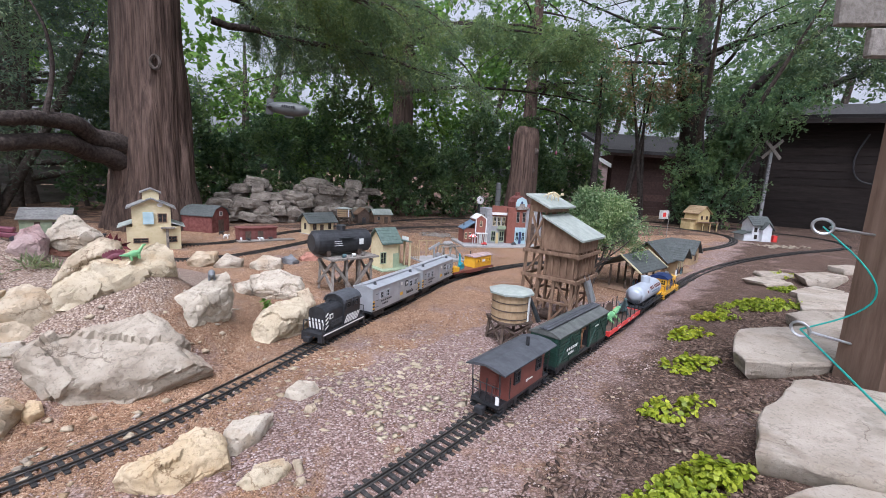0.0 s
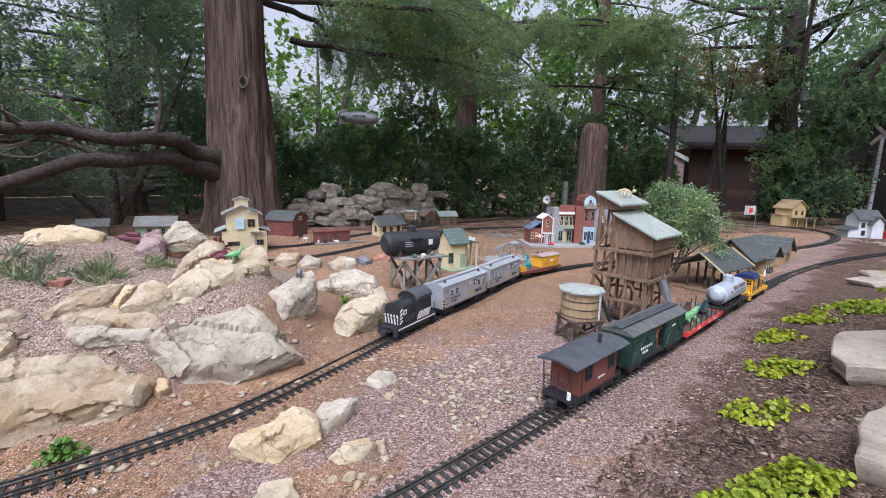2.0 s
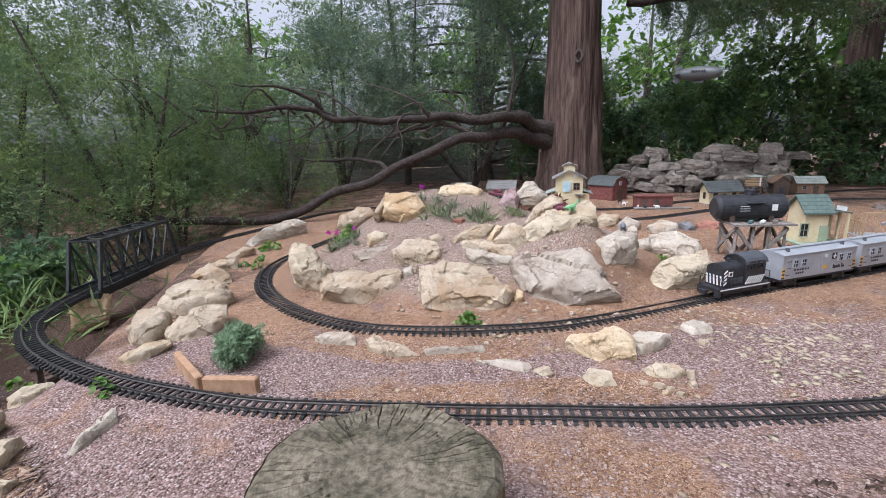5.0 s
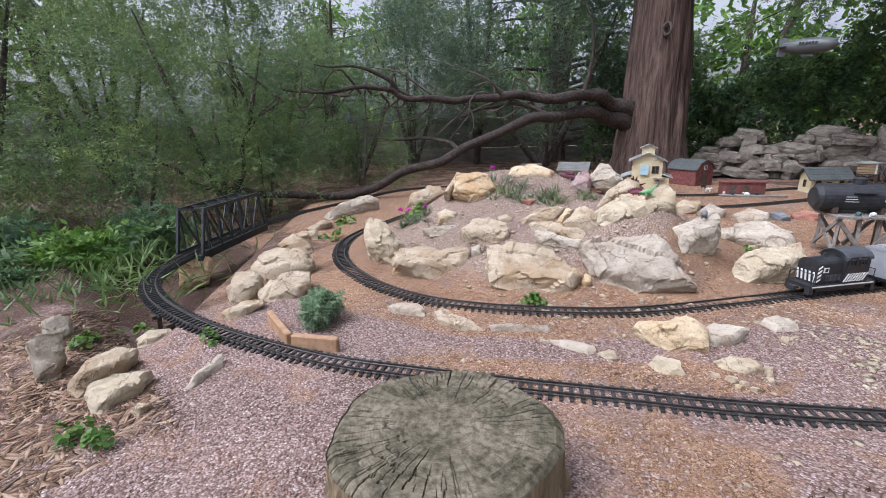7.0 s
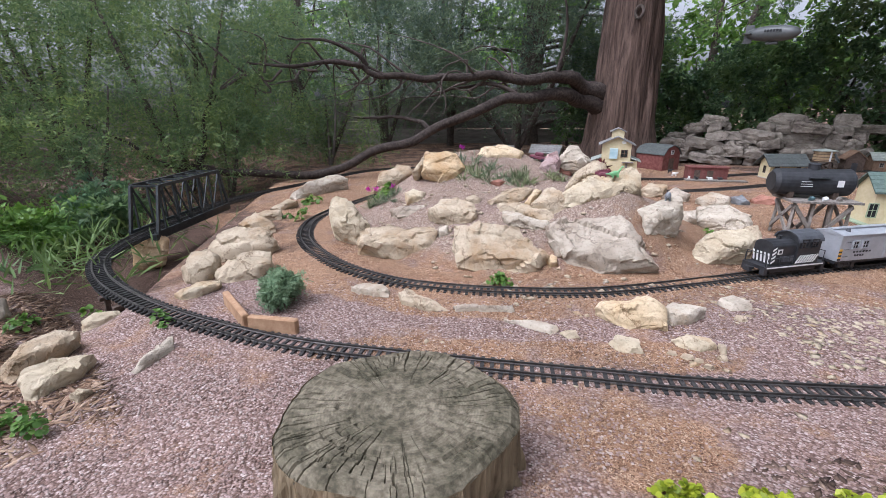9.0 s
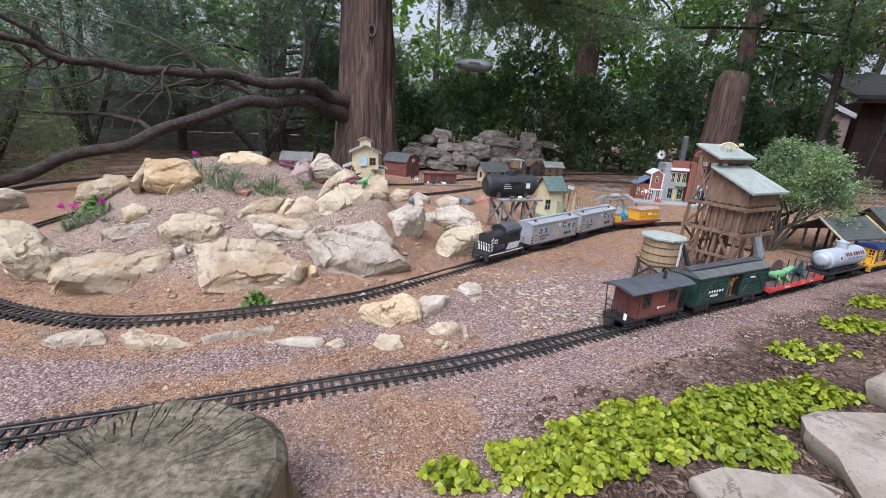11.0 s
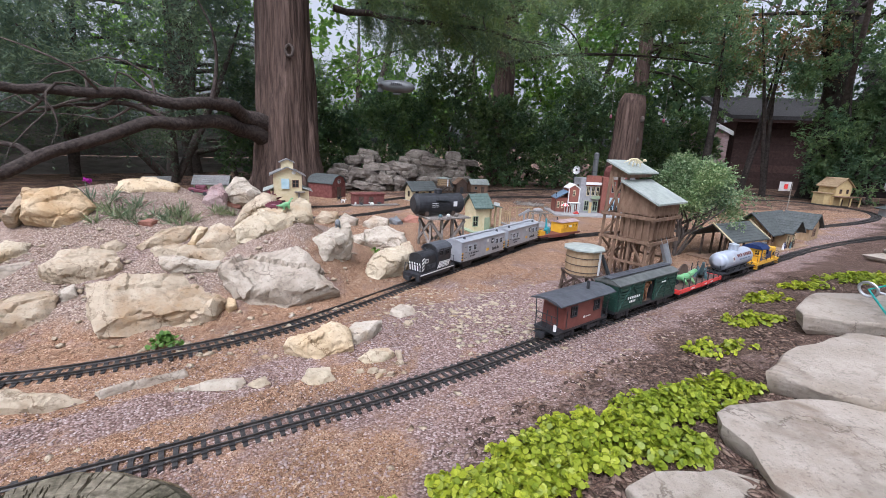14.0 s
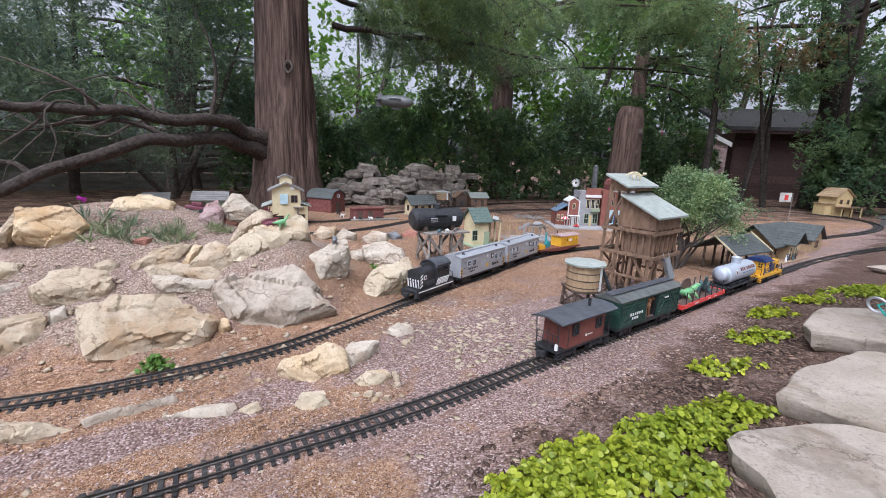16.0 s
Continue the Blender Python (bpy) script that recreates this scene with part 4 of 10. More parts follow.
boulder(-0.315, 1.534, 0.009, 28, 46, 0.05, "amber", [(-0.023, 0.033), (-0.007, 0.059), (0.016, 0.052), (0.023, 0.021), (-0.007, 0.000)])
boulder(-0.848, 1.516, 0.095, 42, 46, 0.18, "limestone", [(-0.117, 0.091), (-0.060, 0.137), (0.010, 0.149), (0.093, 0.121), (0.117, 0.062), (0.086, 0.016), (-0.010, 0.000), (-0.064, 0.025), (-0.104, 0.059)])
boulder(-1.131, 1.509, 0.094, 48, 20, 0.14, "grey", [(-0.113, 0.065), (-0.008, 0.106), (0.113, 0.106), (0.108, 0.051), (0.016, 0.010), (-0.071, 0.006)])
boulder(-1.215, 1.611, 0.143, 47, 46, 0.08, "amber_pale", [(-0.054, 0.059), (-0.007, 0.086), (0.054, 0.062), (0.044, 0.008), (-0.042, 0.003)])
boulder(-0.539, 1.661, 0.106, 30, 46, 0.13, "pale", [(-0.105, 0.090), (-0.081, 0.096), (0.105, 0.045), (0.099, 0.021), (0.079, -0.000), (-0.064, 0.017), (-0.098, 0.050)])
boulder(-0.510, 1.709, 0.114, 31, 22, 0.12, "limestone", [(-0.088, 0.167), (-0.038, 0.192), (0.092, 0.080), (0.064, 0.026), (-0.092, 0.109)])
boulder(-0.656, 1.706, 0.134, 34, 20, 0.09, "limestone", [(-0.061, 0.103), (0.010, 0.143), (0.061, 0.120), (0.042, 0.048), (-0.047, 0.061)])
boulder(-0.723, 1.807, 0.170, 36, 46, 0.14, "limestone", [(-0.106, 0.018), (-0.017, 0.084), (0.072, 0.106), (0.106, 0.091), (0.062, 0.030), (-0.020, -0.002), (-0.092, 0.001)])
boulder(-0.601, 1.823, 0.162, 32, 46, 0.08, "honey", [(-0.040, 0.036), (0.006, 0.114), (0.040, 0.113), (-0.012, 0.020)])
boulder(-0.498, 1.806, 0.161, 28, 46, 0.14, "limestone", [(-0.082, 0.044), (-0.032, 0.129), (0.009, 0.143), (0.064, 0.103), (0.082, 0.045), (0.050, 0.006), (-0.003, -0.000)])
boulder(-0.303, 1.907, 0.189, 26, 44, 0.24, "amber_pale", [(-0.171, 0.071), (-0.118, 0.122), (-0.078, 0.167), (0.030, 0.208), (0.124, 0.250), (0.167, 0.208), (0.171, 0.140), (0.131, 0.100), (0.079, 0.074), (0.000, 0.024), (-0.077, 0.001), (-0.143, 0.016)])
boulder(-0.399, 1.942, 0.228, 26, 46, 0.18, "limestone", [(-0.089, 0.046), (-0.049, 0.142), (0.034, 0.212), (0.089, 0.194), (0.074, 0.135), (-0.007, 0.080), (-0.061, 0.023)])
boulder(-0.686, 2.384, 0.248, 27, 66, 0.15, "pale", [(-0.097, 0.086), (-0.031, 0.186), (0.013, 0.181), (0.097, 0.091), (0.048, 0.049), (-0.052, 0.043)])
boulder(-0.768, 2.254, 0.274, 29, 60, 0.12, "rosy", [(-0.058, 0.037), (-0.019, 0.116), (0.031, 0.134), (0.058, 0.078), (0.038, -0.000), (-0.024, 0.000)])
boulder(-0.878, 1.906, 0.233, 36, 46, 0.05, "brick", [(-0.039, 0.024), (-0.001, 0.049), (0.039, 0.036), (0.007, 0.000)])
boulder(-0.739, 2.383, 0.262, 28, 46, 0.05, "brick", [(-0.046, 0.039), (-0.005, 0.060), (0.046, 0.046), (0.029, 0.004), (-0.032, 0.000)])
boulder(-1.187, 1.803, 0.234, 44, 66, 0.17, "amber", [(-0.120, 0.055), (-0.093, 0.162), (0.021, 0.163), (0.069, 0.148), (0.120, 0.077), (0.061, 0.020), (0.012, -0.001), (-0.036, 0.011)])
boulder(-1.299, 1.764, 0.226, 45, 60, 0.12, "limestone", [(-0.066, 0.068), (-0.002, 0.165), (0.066, 0.180), (0.063, 0.144), (0.012, 0.110), (-0.034, 0.052)])
boulder(-1.052, 2.152, 0.335, 35, 50, 0.16, "honey", [(-0.130, 0.042), (-0.095, 0.104), (0.027, 0.108), (0.130, 0.067), (0.121, -0.003), (-0.078, 0.003)])
boulder(-1.653, 1.845, 0.129, 51, 58, 0.15, "limestone", [(-0.130, 0.034), (-0.089, 0.111), (0.006, 0.165), (0.097, 0.151), (0.130, 0.107), (0.034, 0.062), (-0.043, 0.000)])
boulder(-0.882, 1.705, 0.165, 39, 46, 0.06, "limestone", [(-0.040, 0.036), (0.011, 0.058), (0.040, 0.032), (0.024, -0.001), (-0.029, 0.001)])
boulder(-0.075, 1.928, 0.105, 17, 36, 0.15, "pale", [(-0.112, 0.103), (-0.077, 0.134), (0.044, 0.220), (0.093, 0.241), (0.112, 0.188), (0.089, 0.117), (0.024, 0.062), (-0.016, 0.000), (-0.042, 0.034), (-0.049, 0.080)])
boulder(-0.106, 2.633, 0.033, 13, 46, 0.06, "pale", [(-0.039, 0.058), (0.029, 0.079), (0.039, 0.014), (-0.026, -0.003)])
boulder(0.051, 2.653, -0.014, 9, 30, 0.18, "pale", [(-0.134, 0.197), (0.015, 0.233), (0.118, 0.164), (0.134, 0.095), (0.094, 0.043), (-0.004, 0.063), (-0.108, 0.079)])
boulder(0.220, 2.455, -0.013, 6, 46, 0.12, "limestone", [(-0.044, 0.111), (0.009, 0.134), (0.044, 0.055), (0.019, 0.003), (-0.018, 0.007)])
boulder(0.175, 2.068, 0.001, 10, 38, 0.16, "amber_pale", [(-0.106, 0.056), (-0.069, 0.133), (-0.014, 0.179), (0.076, 0.199), (0.106, 0.160), (0.089, 0.104), (0.004, 0.046), (-0.038, 0.003), (-0.083, 0.003)])
boulder(-0.581, 3.485, -0.014, 17, 46, 0.12, "limestone", [(-0.090, 0.050), (-0.038, 0.119), (0.090, 0.112), (0.072, 0.029), (-0.032, -0.002)])
boulder(-0.403, 3.447, -0.014, 14, 46, 0.12, "grey", [(-0.089, 0.031), (-0.013, 0.114), (0.089, 0.066), (0.072, 0.003), (-0.046, -0.003)])
boulder(-0.161, 3.410, -0.014, 10, 46, 0.12, "pale", [(-0.100, 0.046), (-0.012, 0.117), (0.100, 0.084), (0.086, 0.014), (-0.040, -0.005)])
boulder(-0.032, 3.604, -0.014, 8, 46, 0.10, "slate", [(-0.060, 0.049), (0.004, 0.084), (0.060, 0.027), (0.000, -0.003)])
boulder(0.086, 3.734, -0.014, 6, 46, 0.12, "brick", [(-0.077, 0.034), (-0.015, 0.080), (0.077, 0.057), (0.063, 0.005), (-0.045, 0.000)])
boulder(-0.667, 0.877, -0.014, 52, 16, 0.07, "pale", [(-0.068, 0.064), (-0.009, 0.083), (0.041, 0.066), (0.068, 0.029), (0.056, -0.005), (0.008, 0.011), (-0.039, 0.036)])
boulder(-0.446, 0.932, -0.015, 44, 22, 0.07, "limestone", [(-0.088, 0.085), (-0.060, 0.098), (0.044, 0.037), (0.088, -0.004), (0.006, 0.009), (-0.078, 0.054)])
boulder(-0.335, 1.027, -0.015, 39, 16, 0.05, "grey", [(-0.048, 0.030), (0.027, 0.042), (0.048, 0.011), (-0.039, 0.003)])
boulder(-0.264, 1.083, -0.015, 37, 16, 0.05, "grey", [(-0.061, 0.030), (0.058, 0.045), (0.061, 0.015), (-0.043, 0.000)])
boulder(-0.111, 1.058, -0.014, 27, 16, 0.07, "pale", [(-0.082, 0.036), (0.013, 0.051), (0.074, 0.041), (0.082, 0.021), (0.057, 0.000), (-0.002, 0.013)])
boulder(-0.003, 1.102, -0.014, 24, 16, 0.05, "amber_pale", [(-0.027, 0.020), (0.014, 0.037), (0.027, 0.011), (-0.002, -0.002)])
boulder(0.102, 1.272, -0.015, 17, 30, 0.16, "honey", [(-0.101, 0.056), (-0.081, 0.081), (-0.004, 0.106), (0.038, 0.140), (0.073, 0.122), (0.098, 0.104), (0.101, 0.041), (0.041, 0.027), (0.001, 0.000), (-0.033, 0.009)])
boulder(0.221, 1.399, -0.015, 12, 24, 0.10, "pale", [(-0.054, 0.076), (-0.038, 0.097), (0.054, 0.104), (0.023, 0.044), (-0.025, 0.002), (-0.046, 0.005)])
boulder(0.149, 1.134, -0.015, 17, 16, 0.07, "amber_pale", [(-0.044, 0.027), (-0.026, 0.061), (0.028, 0.061), (0.044, 0.021), (0.008, 0.000), (-0.022, 0.006)])
boulder(0.283, 1.278, -0.014, 9, 16, 0.08, "amber_pale", [(-0.054, 0.020), (-0.023, 0.059), (0.036, 0.064), (0.054, 0.042), (0.023, 0.009), (-0.034, -0.005)])
boulder(0.347, 1.309, -0.015, 6, 16, 0.04, "limestone", [(-0.013, 0.042), (0.005, 0.042), (0.013, 0.007), (0.000, -0.002)])
boulder(0.286, 1.214, -0.014, 9, 16, 0.03, "limestone", [(-0.017, 0.005), (-0.008, 0.023), (0.009, 0.026), (0.017, 0.010), (0.001, -0.003)])
boulder(0.313, 1.218, -0.015, 8, 16, 0.03, "limestone", [(-0.012, 0.005), (-0.006, 0.019), (0.007, 0.021), (0.012, 0.010), (0.001, 0.000)])
boulder(0.340, 1.203, -0.015, 7, 16, 0.03, "limestone", [(-0.013, 0.005), (-0.006, 0.020), (0.007, 0.023), (0.013, 0.011), (0.001, 0.000)])
boulder(0.356, 1.273, -0.015, 6, 16, 0.03, "limestone", [(-0.013, 0.006), (-0.006, 0.022), (0.007, 0.025), (0.013, 0.011), (0.001, 0.000)])
boulder(0.249, 1.207, -0.015, 11, 16, 0.03, "limestone", [(-0.013, 0.006), (-0.006, 0.020), (0.007, 0.022), (0.013, 0.009), (0.000, -0.000)])
boulder(0.343, 1.571, -0.015, 5, 16, 0.03, "limestone", [(-0.019, 0.008), (-0.009, 0.033), (0.010, 0.036), (0.019, 0.014), (0.001, -0.003)])
boulder(0.309, 1.642, -0.015, 7, 16, 0.08, "pale", [(-0.049, 0.033), (-0.013, 0.084), (0.039, 0.076), (0.049, 0.037), (-0.008, -0.000)])
boulder(-1.423, 0.752, -0.014, 71, 36, 0.20, "limestone", [(-0.138, 0.085), (-0.100, 0.153), (-0.020, 0.181), (0.089, 0.153), (0.138, 0.072), (0.086, 0.005), (-0.036, -0.012), (-0.116, 0.012)])
boulder(-1.251, 0.513, -0.014, 75, 36, 0.16, "limestone", [(-0.066, 0.084), (-0.028, 0.151), (0.037, 0.158), (0.066, 0.107), (0.036, 0.036), (-0.022, 0.000), (-0.060, 0.031)])
boulder(-1.166, 0.643, -0.014, 72, 36, 0.16, "limestone", [(-0.107, 0.045), (-0.052, 0.112), (0.037, 0.127), (0.107, 0.121), (0.095, 0.039), (0.021, -0.018), (-0.069, -0.006), (-0.101, 0.018)])
boulder(-1.125, 0.455, -0.014, 77, 36, 0.08, "amber_pale", [(-0.071, 0.032), (-0.004, 0.060), (0.071, 0.061), (0.069, 0.032), (-0.006, 0.002), (-0.053, 0.000)])
boulder(-1.766, 0.959, -0.014, 66, 36, 0.16, "limestone", [(-0.088, 0.088), (-0.004, 0.157), (0.082, 0.070), (0.088, 0.010), (0.008, 0.009)])
boulder(-2.019, 1.134, -0.014, 67, 36, 0.16, "limestone", [(-0.083, 0.055), (-0.006, 0.088), (0.083, 0.074), (0.075, 0.008), (-0.031, 0.000)])
boulder(-2.227, 1.350, -0.014, 65, 36, 0.16, "limestone", [(-0.087, 0.026), (0.021, 0.096), (0.087, 0.069), (-0.024, -0.006)])
boulder(-2.419, 1.754, -0.014, 63, 16, 0.25, "pale", [(-0.219, 0.050), (-0.042, 0.273), (0.141, 0.360), (0.219, 0.284), (-0.014, 0.141), (-0.184, -0.005)])
boulder(-2.197, 0.543, -0.214, 80, 80, 0.18, "amber", [(-0.078, 0.146), (-0.049, 0.182), (0.052, 0.180), (0.086, 0.147), (0.051, 0.020), (-0.049, 0.000), (-0.086, 0.041)])
boulder(-1.398, -0.074, -0.014, 92, 75, 0.08, "block", [(-0.030, 0.068), (0.001, 0.078), (0.039, 0.062), (0.037, 0.005), (0.004, -0.008), (-0.039, 0.015)])
boulder(-1.071, -0.094, -0.014, 94, 75, 0.09, "block", [(-0.036, 0.114), (-0.021, 0.128), (0.038, 0.117), (0.030, 0.045), (-0.009, -0.007), (-0.038, 0.014)])
boulder(-0.778, 0.033, -0.014, 91, 30, 0.10, "amber_pale", [(-0.070, 0.061), (-0.053, 0.093), (-0.005, 0.093), (0.070, 0.070), (0.031, 0.026), (-0.020, 0.016), (-0.053, -0.005), (-0.069, 0.013)])
boulder(-0.908, 0.014, -0.015, 92, 30, 0.12, "limestone", [(-0.079, 0.048), (-0.032, 0.105), (0.038, 0.126), (0.079, 0.090), (0.041, 0.047), (-0.032, 0.039), (-0.070, 0.000)])
boulder(-1.214, 0.172, -0.059, 85, 30, 0.09, "amber_pale", [(-0.049, 0.043), (-0.011, 0.068), (0.047, 0.051), (0.052, 0.015), (-0.022, 0.005), (-0.052, 0.000)])
boulder(-0.717, 0.210, -0.014, 81, 12, 0.04, "pale", [(-0.050, 0.020), (-0.018, 0.064), (0.049, 0.113), (0.050, 0.077), (0.000, 0.036), (-0.039, 0.000)])
boulder(-0.689, 0.053, -0.014, 87, 30, 0.05, "amber_pale", [(-0.021, 0.026), (-0.002, 0.037), (0.021, 0.022), (-0.009, 0.000)])

# flagstones along the near bank, one overlapping the next
slab(1.3, 0.8, 0.135, 0.075, [(-0.236, -0.091), (-0.22, 0.0), (-0.234, 0.06), (-0.224, 0.10), (-0.18, 0.134), (-0.053, 0.168), (0.07, 0.19), (0.2, 0.17), (0.32, 0.08), (0.36, -0.1), (0.2, -0.28), (-0.05, -0.3), (-0.19, -0.2)])
slab(1.6, 1.15, 0.155, 0.07, [(-0.317, -0.08), (-0.22, 0.013), (-0.143, 0.069), (-0.032, 0.117), (0.105, 0.204), (0.158, 0.207), (0.23, 0.16), (0.31, 0.10), (0.30, -0.05), (0.15, -0.17), (0.0, -0.22), (-0.158, -0.202), (-0.24, -0.14)])
slab(2.0, 1.63, 0.15, 0.065, [(-0.327, -0.148), (-0.29, -0.06), (-0.20, 0.03), (-0.069, 0.134), (0.1, 0.17), (0.3, 0.16), (0.37, 0.07), (0.25, -0.07), (0.02, -0.167), (-0.2, -0.17)])
slab(2.6, 1.9, 0.14, 0.06, [(-0.274, -0.10), (-0.204, 0.086), (0.0, 0.13), (0.18, 0.109), (0.25, 0.0), (0.0, -0.12), (-0.15, -0.136)])
slab(3.0, 2.25, 0.125, 0.055, [(-0.383, -0.161), (-0.2, 0.02), (-0.047, 0.156), (0.327, 0.163), (0.3, 0.0), (-0.085, -0.144)])
slab(0.95, 0.68, 0.105, 0.04, [(-0.126, 0.028), (-0.066, 0.067), (0.07, 0.092), (0.136, 0.065), (0.134, -0.02), (0.05, -0.10), (-0.1, -0.08)])
rock(3.3, 2.55, 0.047, 0.5, 0.22, 0.05, 24)
rock(3.45, 2.98, 0.032, 0.34, 0.24, 0.03, 24)
rock(3.95, 3.05, 0.042, 0.6, 0.22, 0.045, 18)
rock(3.75, 3.3, 0.022, 0.34, 0.2, 0.03, 20)
rock(1.62, 1.44, 0.032, 0.15, 0.1, 0.03, 20)
rock(4.6, 3.3, 0.052, 0.6, 0.26, 0.05, 10)

# the dry-stone wall at the back: courses of flat stones
wall_rng = random.Random(12)


def stone_wall():
    top = thing("stone_wall", Matrix(), "low dry-laid wall of dark weathered stones before the hedge", "stone wall")
    top["kind"] = "structure"
    a, b = Vector((-1.38, 5.85, 0)), Vector((0.50, 6.75, 0))
    d = (b - a).normalized()
    nrm = Vector((d.y, -d.x, 0))
    length = (b - a).length
    for c in range(6):
        s = wall_rng.uniform(-0.1, 0.05) + 0.10 * c * wall_rng.random()
        while s < length - 0.03:
            w = wall_rng.choice((wall_rng.uniform(0.10, 0.2), wall_rng.uniform(0.2, 0.34), wall_rng.uniform(0.34, 0.52)))
            h = wall_rng.uniform(0.065, 0.13)
            gone = 0.10 if c == 4 else 0.5 if c == 5 else 0.0
            if wall_rng.random() < gone + (0.35 if c > 2 and 0.25 < s < 0.5 else 0.0):
                s += w
                continue
            p = a + d * (s + w / 2) - nrm * (0.075 * c) + nrm * wall_rng.uniform(-0.10, 0.14)
            rock_count[0] += 1
            bm = rock_mesh(w * 1.12, wall_rng.uniform(0.22, 0.36), h * 1.25, 900 + rock_count[0], 0.40, 5)
            ob = part("wall_stone", bm, M["wallstone"], top, smooth=True)
            ob.data.set_sharp_from_angle(angle=radians(34))
            ob.matrix_basis = pose(p.x, p.y, 0.02 + 0.086 * c + h * 0.4, wall_rng.uniform(-9, 9), wall_rng.uniform(-9, 9), math.degrees(math.atan2(d.y, d.x)) + wall_rng.uniform(-24, 24))
            s += w * 0.92


stone_wall()

# ---- model buildings ----

FACE = {"f": 0, "r": 90, "b": 180, "l": -90}


def face_pose(face, w, d):
    return pose(0, 0, 0, 0, 0, FACE[face]) @ pose(0, -(d if face in "fb" else w) / 2, 0)


def window(parent, m, x, z, w, h, trim, bars=1, name="window"):
    """A framed pane with glazing bars, set on a wall."""
    t = max(0.004, min(w, h) * 0.12)
    bm = bmesh.new()
    ring = []
    for yy in (-0.005, 0.001):
        for g in (0.0, t):
            ring.append([bm.verts.new(p) for p in ((x - w / 2 - g, yy, z - g), (x + w / 2 + g, yy, z - g), (x + w / 2 + g, yy, z + h + g), (x - w / 2 - g, yy, z + h + g))])
    for p, q in ((0, 1), (1, 3), (3, 2), (2, 0)):
        for k in range(4):
            bm.faces.new((ring[p][k], ring[p][(k + 1) % 4], ring[q][(k + 1) % 4], ring[q][k]))
    bmesh.ops.recalc_face_normals(bm, faces=bm.faces)
    ob = part(name, bm, M[trim], parent)
    ob.matrix_basis = m
    if bars:
        part("glazing_bar", boxes((x - t / 4, -0.003, z, x + t / 4, 0.0, z + h)), M[trim], ob)
        part("glazing_bar", boxes((x - w / 2, -0.0032, z + h / 2 - t / 4, x + w / 2, -0.0002, z + h / 2 + t / 4)), M[trim], ob)
    part("pane", boxes((x - w / 2, -0.0015, z, x + w / 2, 0.0, z + h)), M["dark_void"], ob)
    return ob


def door(parent, m, x, w, h, mat, z=0.0):
    bm = boxes((x - w / 2, -0.004, z, x + w / 2, 0.001, z + h), (x - w * 0.32, -0.006, z + h * 0.55, x + w * 0.32, -0.003, z + h * 0.9), (x - w * 0.32, -0.006, z + h * 0.1, x + w * 0.32, -0.003, z + h * 0.45))
    ob = part("door", bm, M[mat], parent)
    ob.matrix_basis = m
    return ob


def gable_body(w, d, h, rise, z0=0.0):
    """Walls with a gable at each end of the x axis's crossing: the ridge runs along y."""
    return extrude(bmesh.new(), [(-w / 2, z0), (w / 2, z0), (w / 2, z0 + h), (0, z0 + h + rise), (-w / 2, z0 + h)], -d / 2, d / 2)


def roof_slab(parent, w, d, z, rise, over, mat, side, t=0.008, rows=5, name="roof_panel"):
    """One pitch of a gable roof whose ridge runs along y, with shingle courses."""
    run = w / 2
    k = (run + over) / run
    bm = bmesh.new()
    e = d / 2 + over
    a, b = (0.0, z + rise + t), (side * run * k, z + rise + t - rise * k)
    edge = [a]
    for r in range(rows):
        u = (r + 1) / rows
        x, zz = a[0] + (b[0] - a[0]) * u, a[1] + (b[1] - a[1]) * u
        edge += [(x, zz + 0.0025), (x, zz)]
    extrude(bm, edge + [(b[0], b[1] - t), (a[0], a[1] - t)], -e, e)
    return part(name, bm, M[mat], parent)


def gable_house(name, m, label, w, d, h, rise, wall, roof, trim="white", turn=False, over=0.02, wins=(), doors=(), plinth=0.0, category="model house", group=""):
    """turn: the ridge runs along x, so that the eaves face the front."""
    top = thing(name, m, label, category, group)
    inner_top = top
    bw, bd = (d, w) if turn else (w, d)
    spin = pose(0, 0, 0, 0, 0, 90) if turn else Matrix()
    body = part("wall", gable_body(bw, bd, h, rise), M[wall], top)
    body.matrix_basis = spin
    for side in (-1, 1):
        ob = roof_slab(top, bw, bd, h, rise, over, roof, side)
        ob.matrix_basis = spin
    for f, x, z, ww, hh in wins:
        window(top, face_pose(f, w, d), x, z, ww, hh, trim)
    for f, x, ww, hh, mat in doors:
        door(top, face_pose(f, w, d), x, ww, hh, mat)
    if plinth:
        part("plinth", boxes((-w / 2 - plinth, -d / 2 - plinth, -0.012, w / 2 + plinth, d / 2 + plinth, 0.001)), M["concrete"], top)
    return top


def stand(x, y, yaw, dz=0.0):
    return pose(x, y, lie(x, y) + dz, 0, 0, yaw)


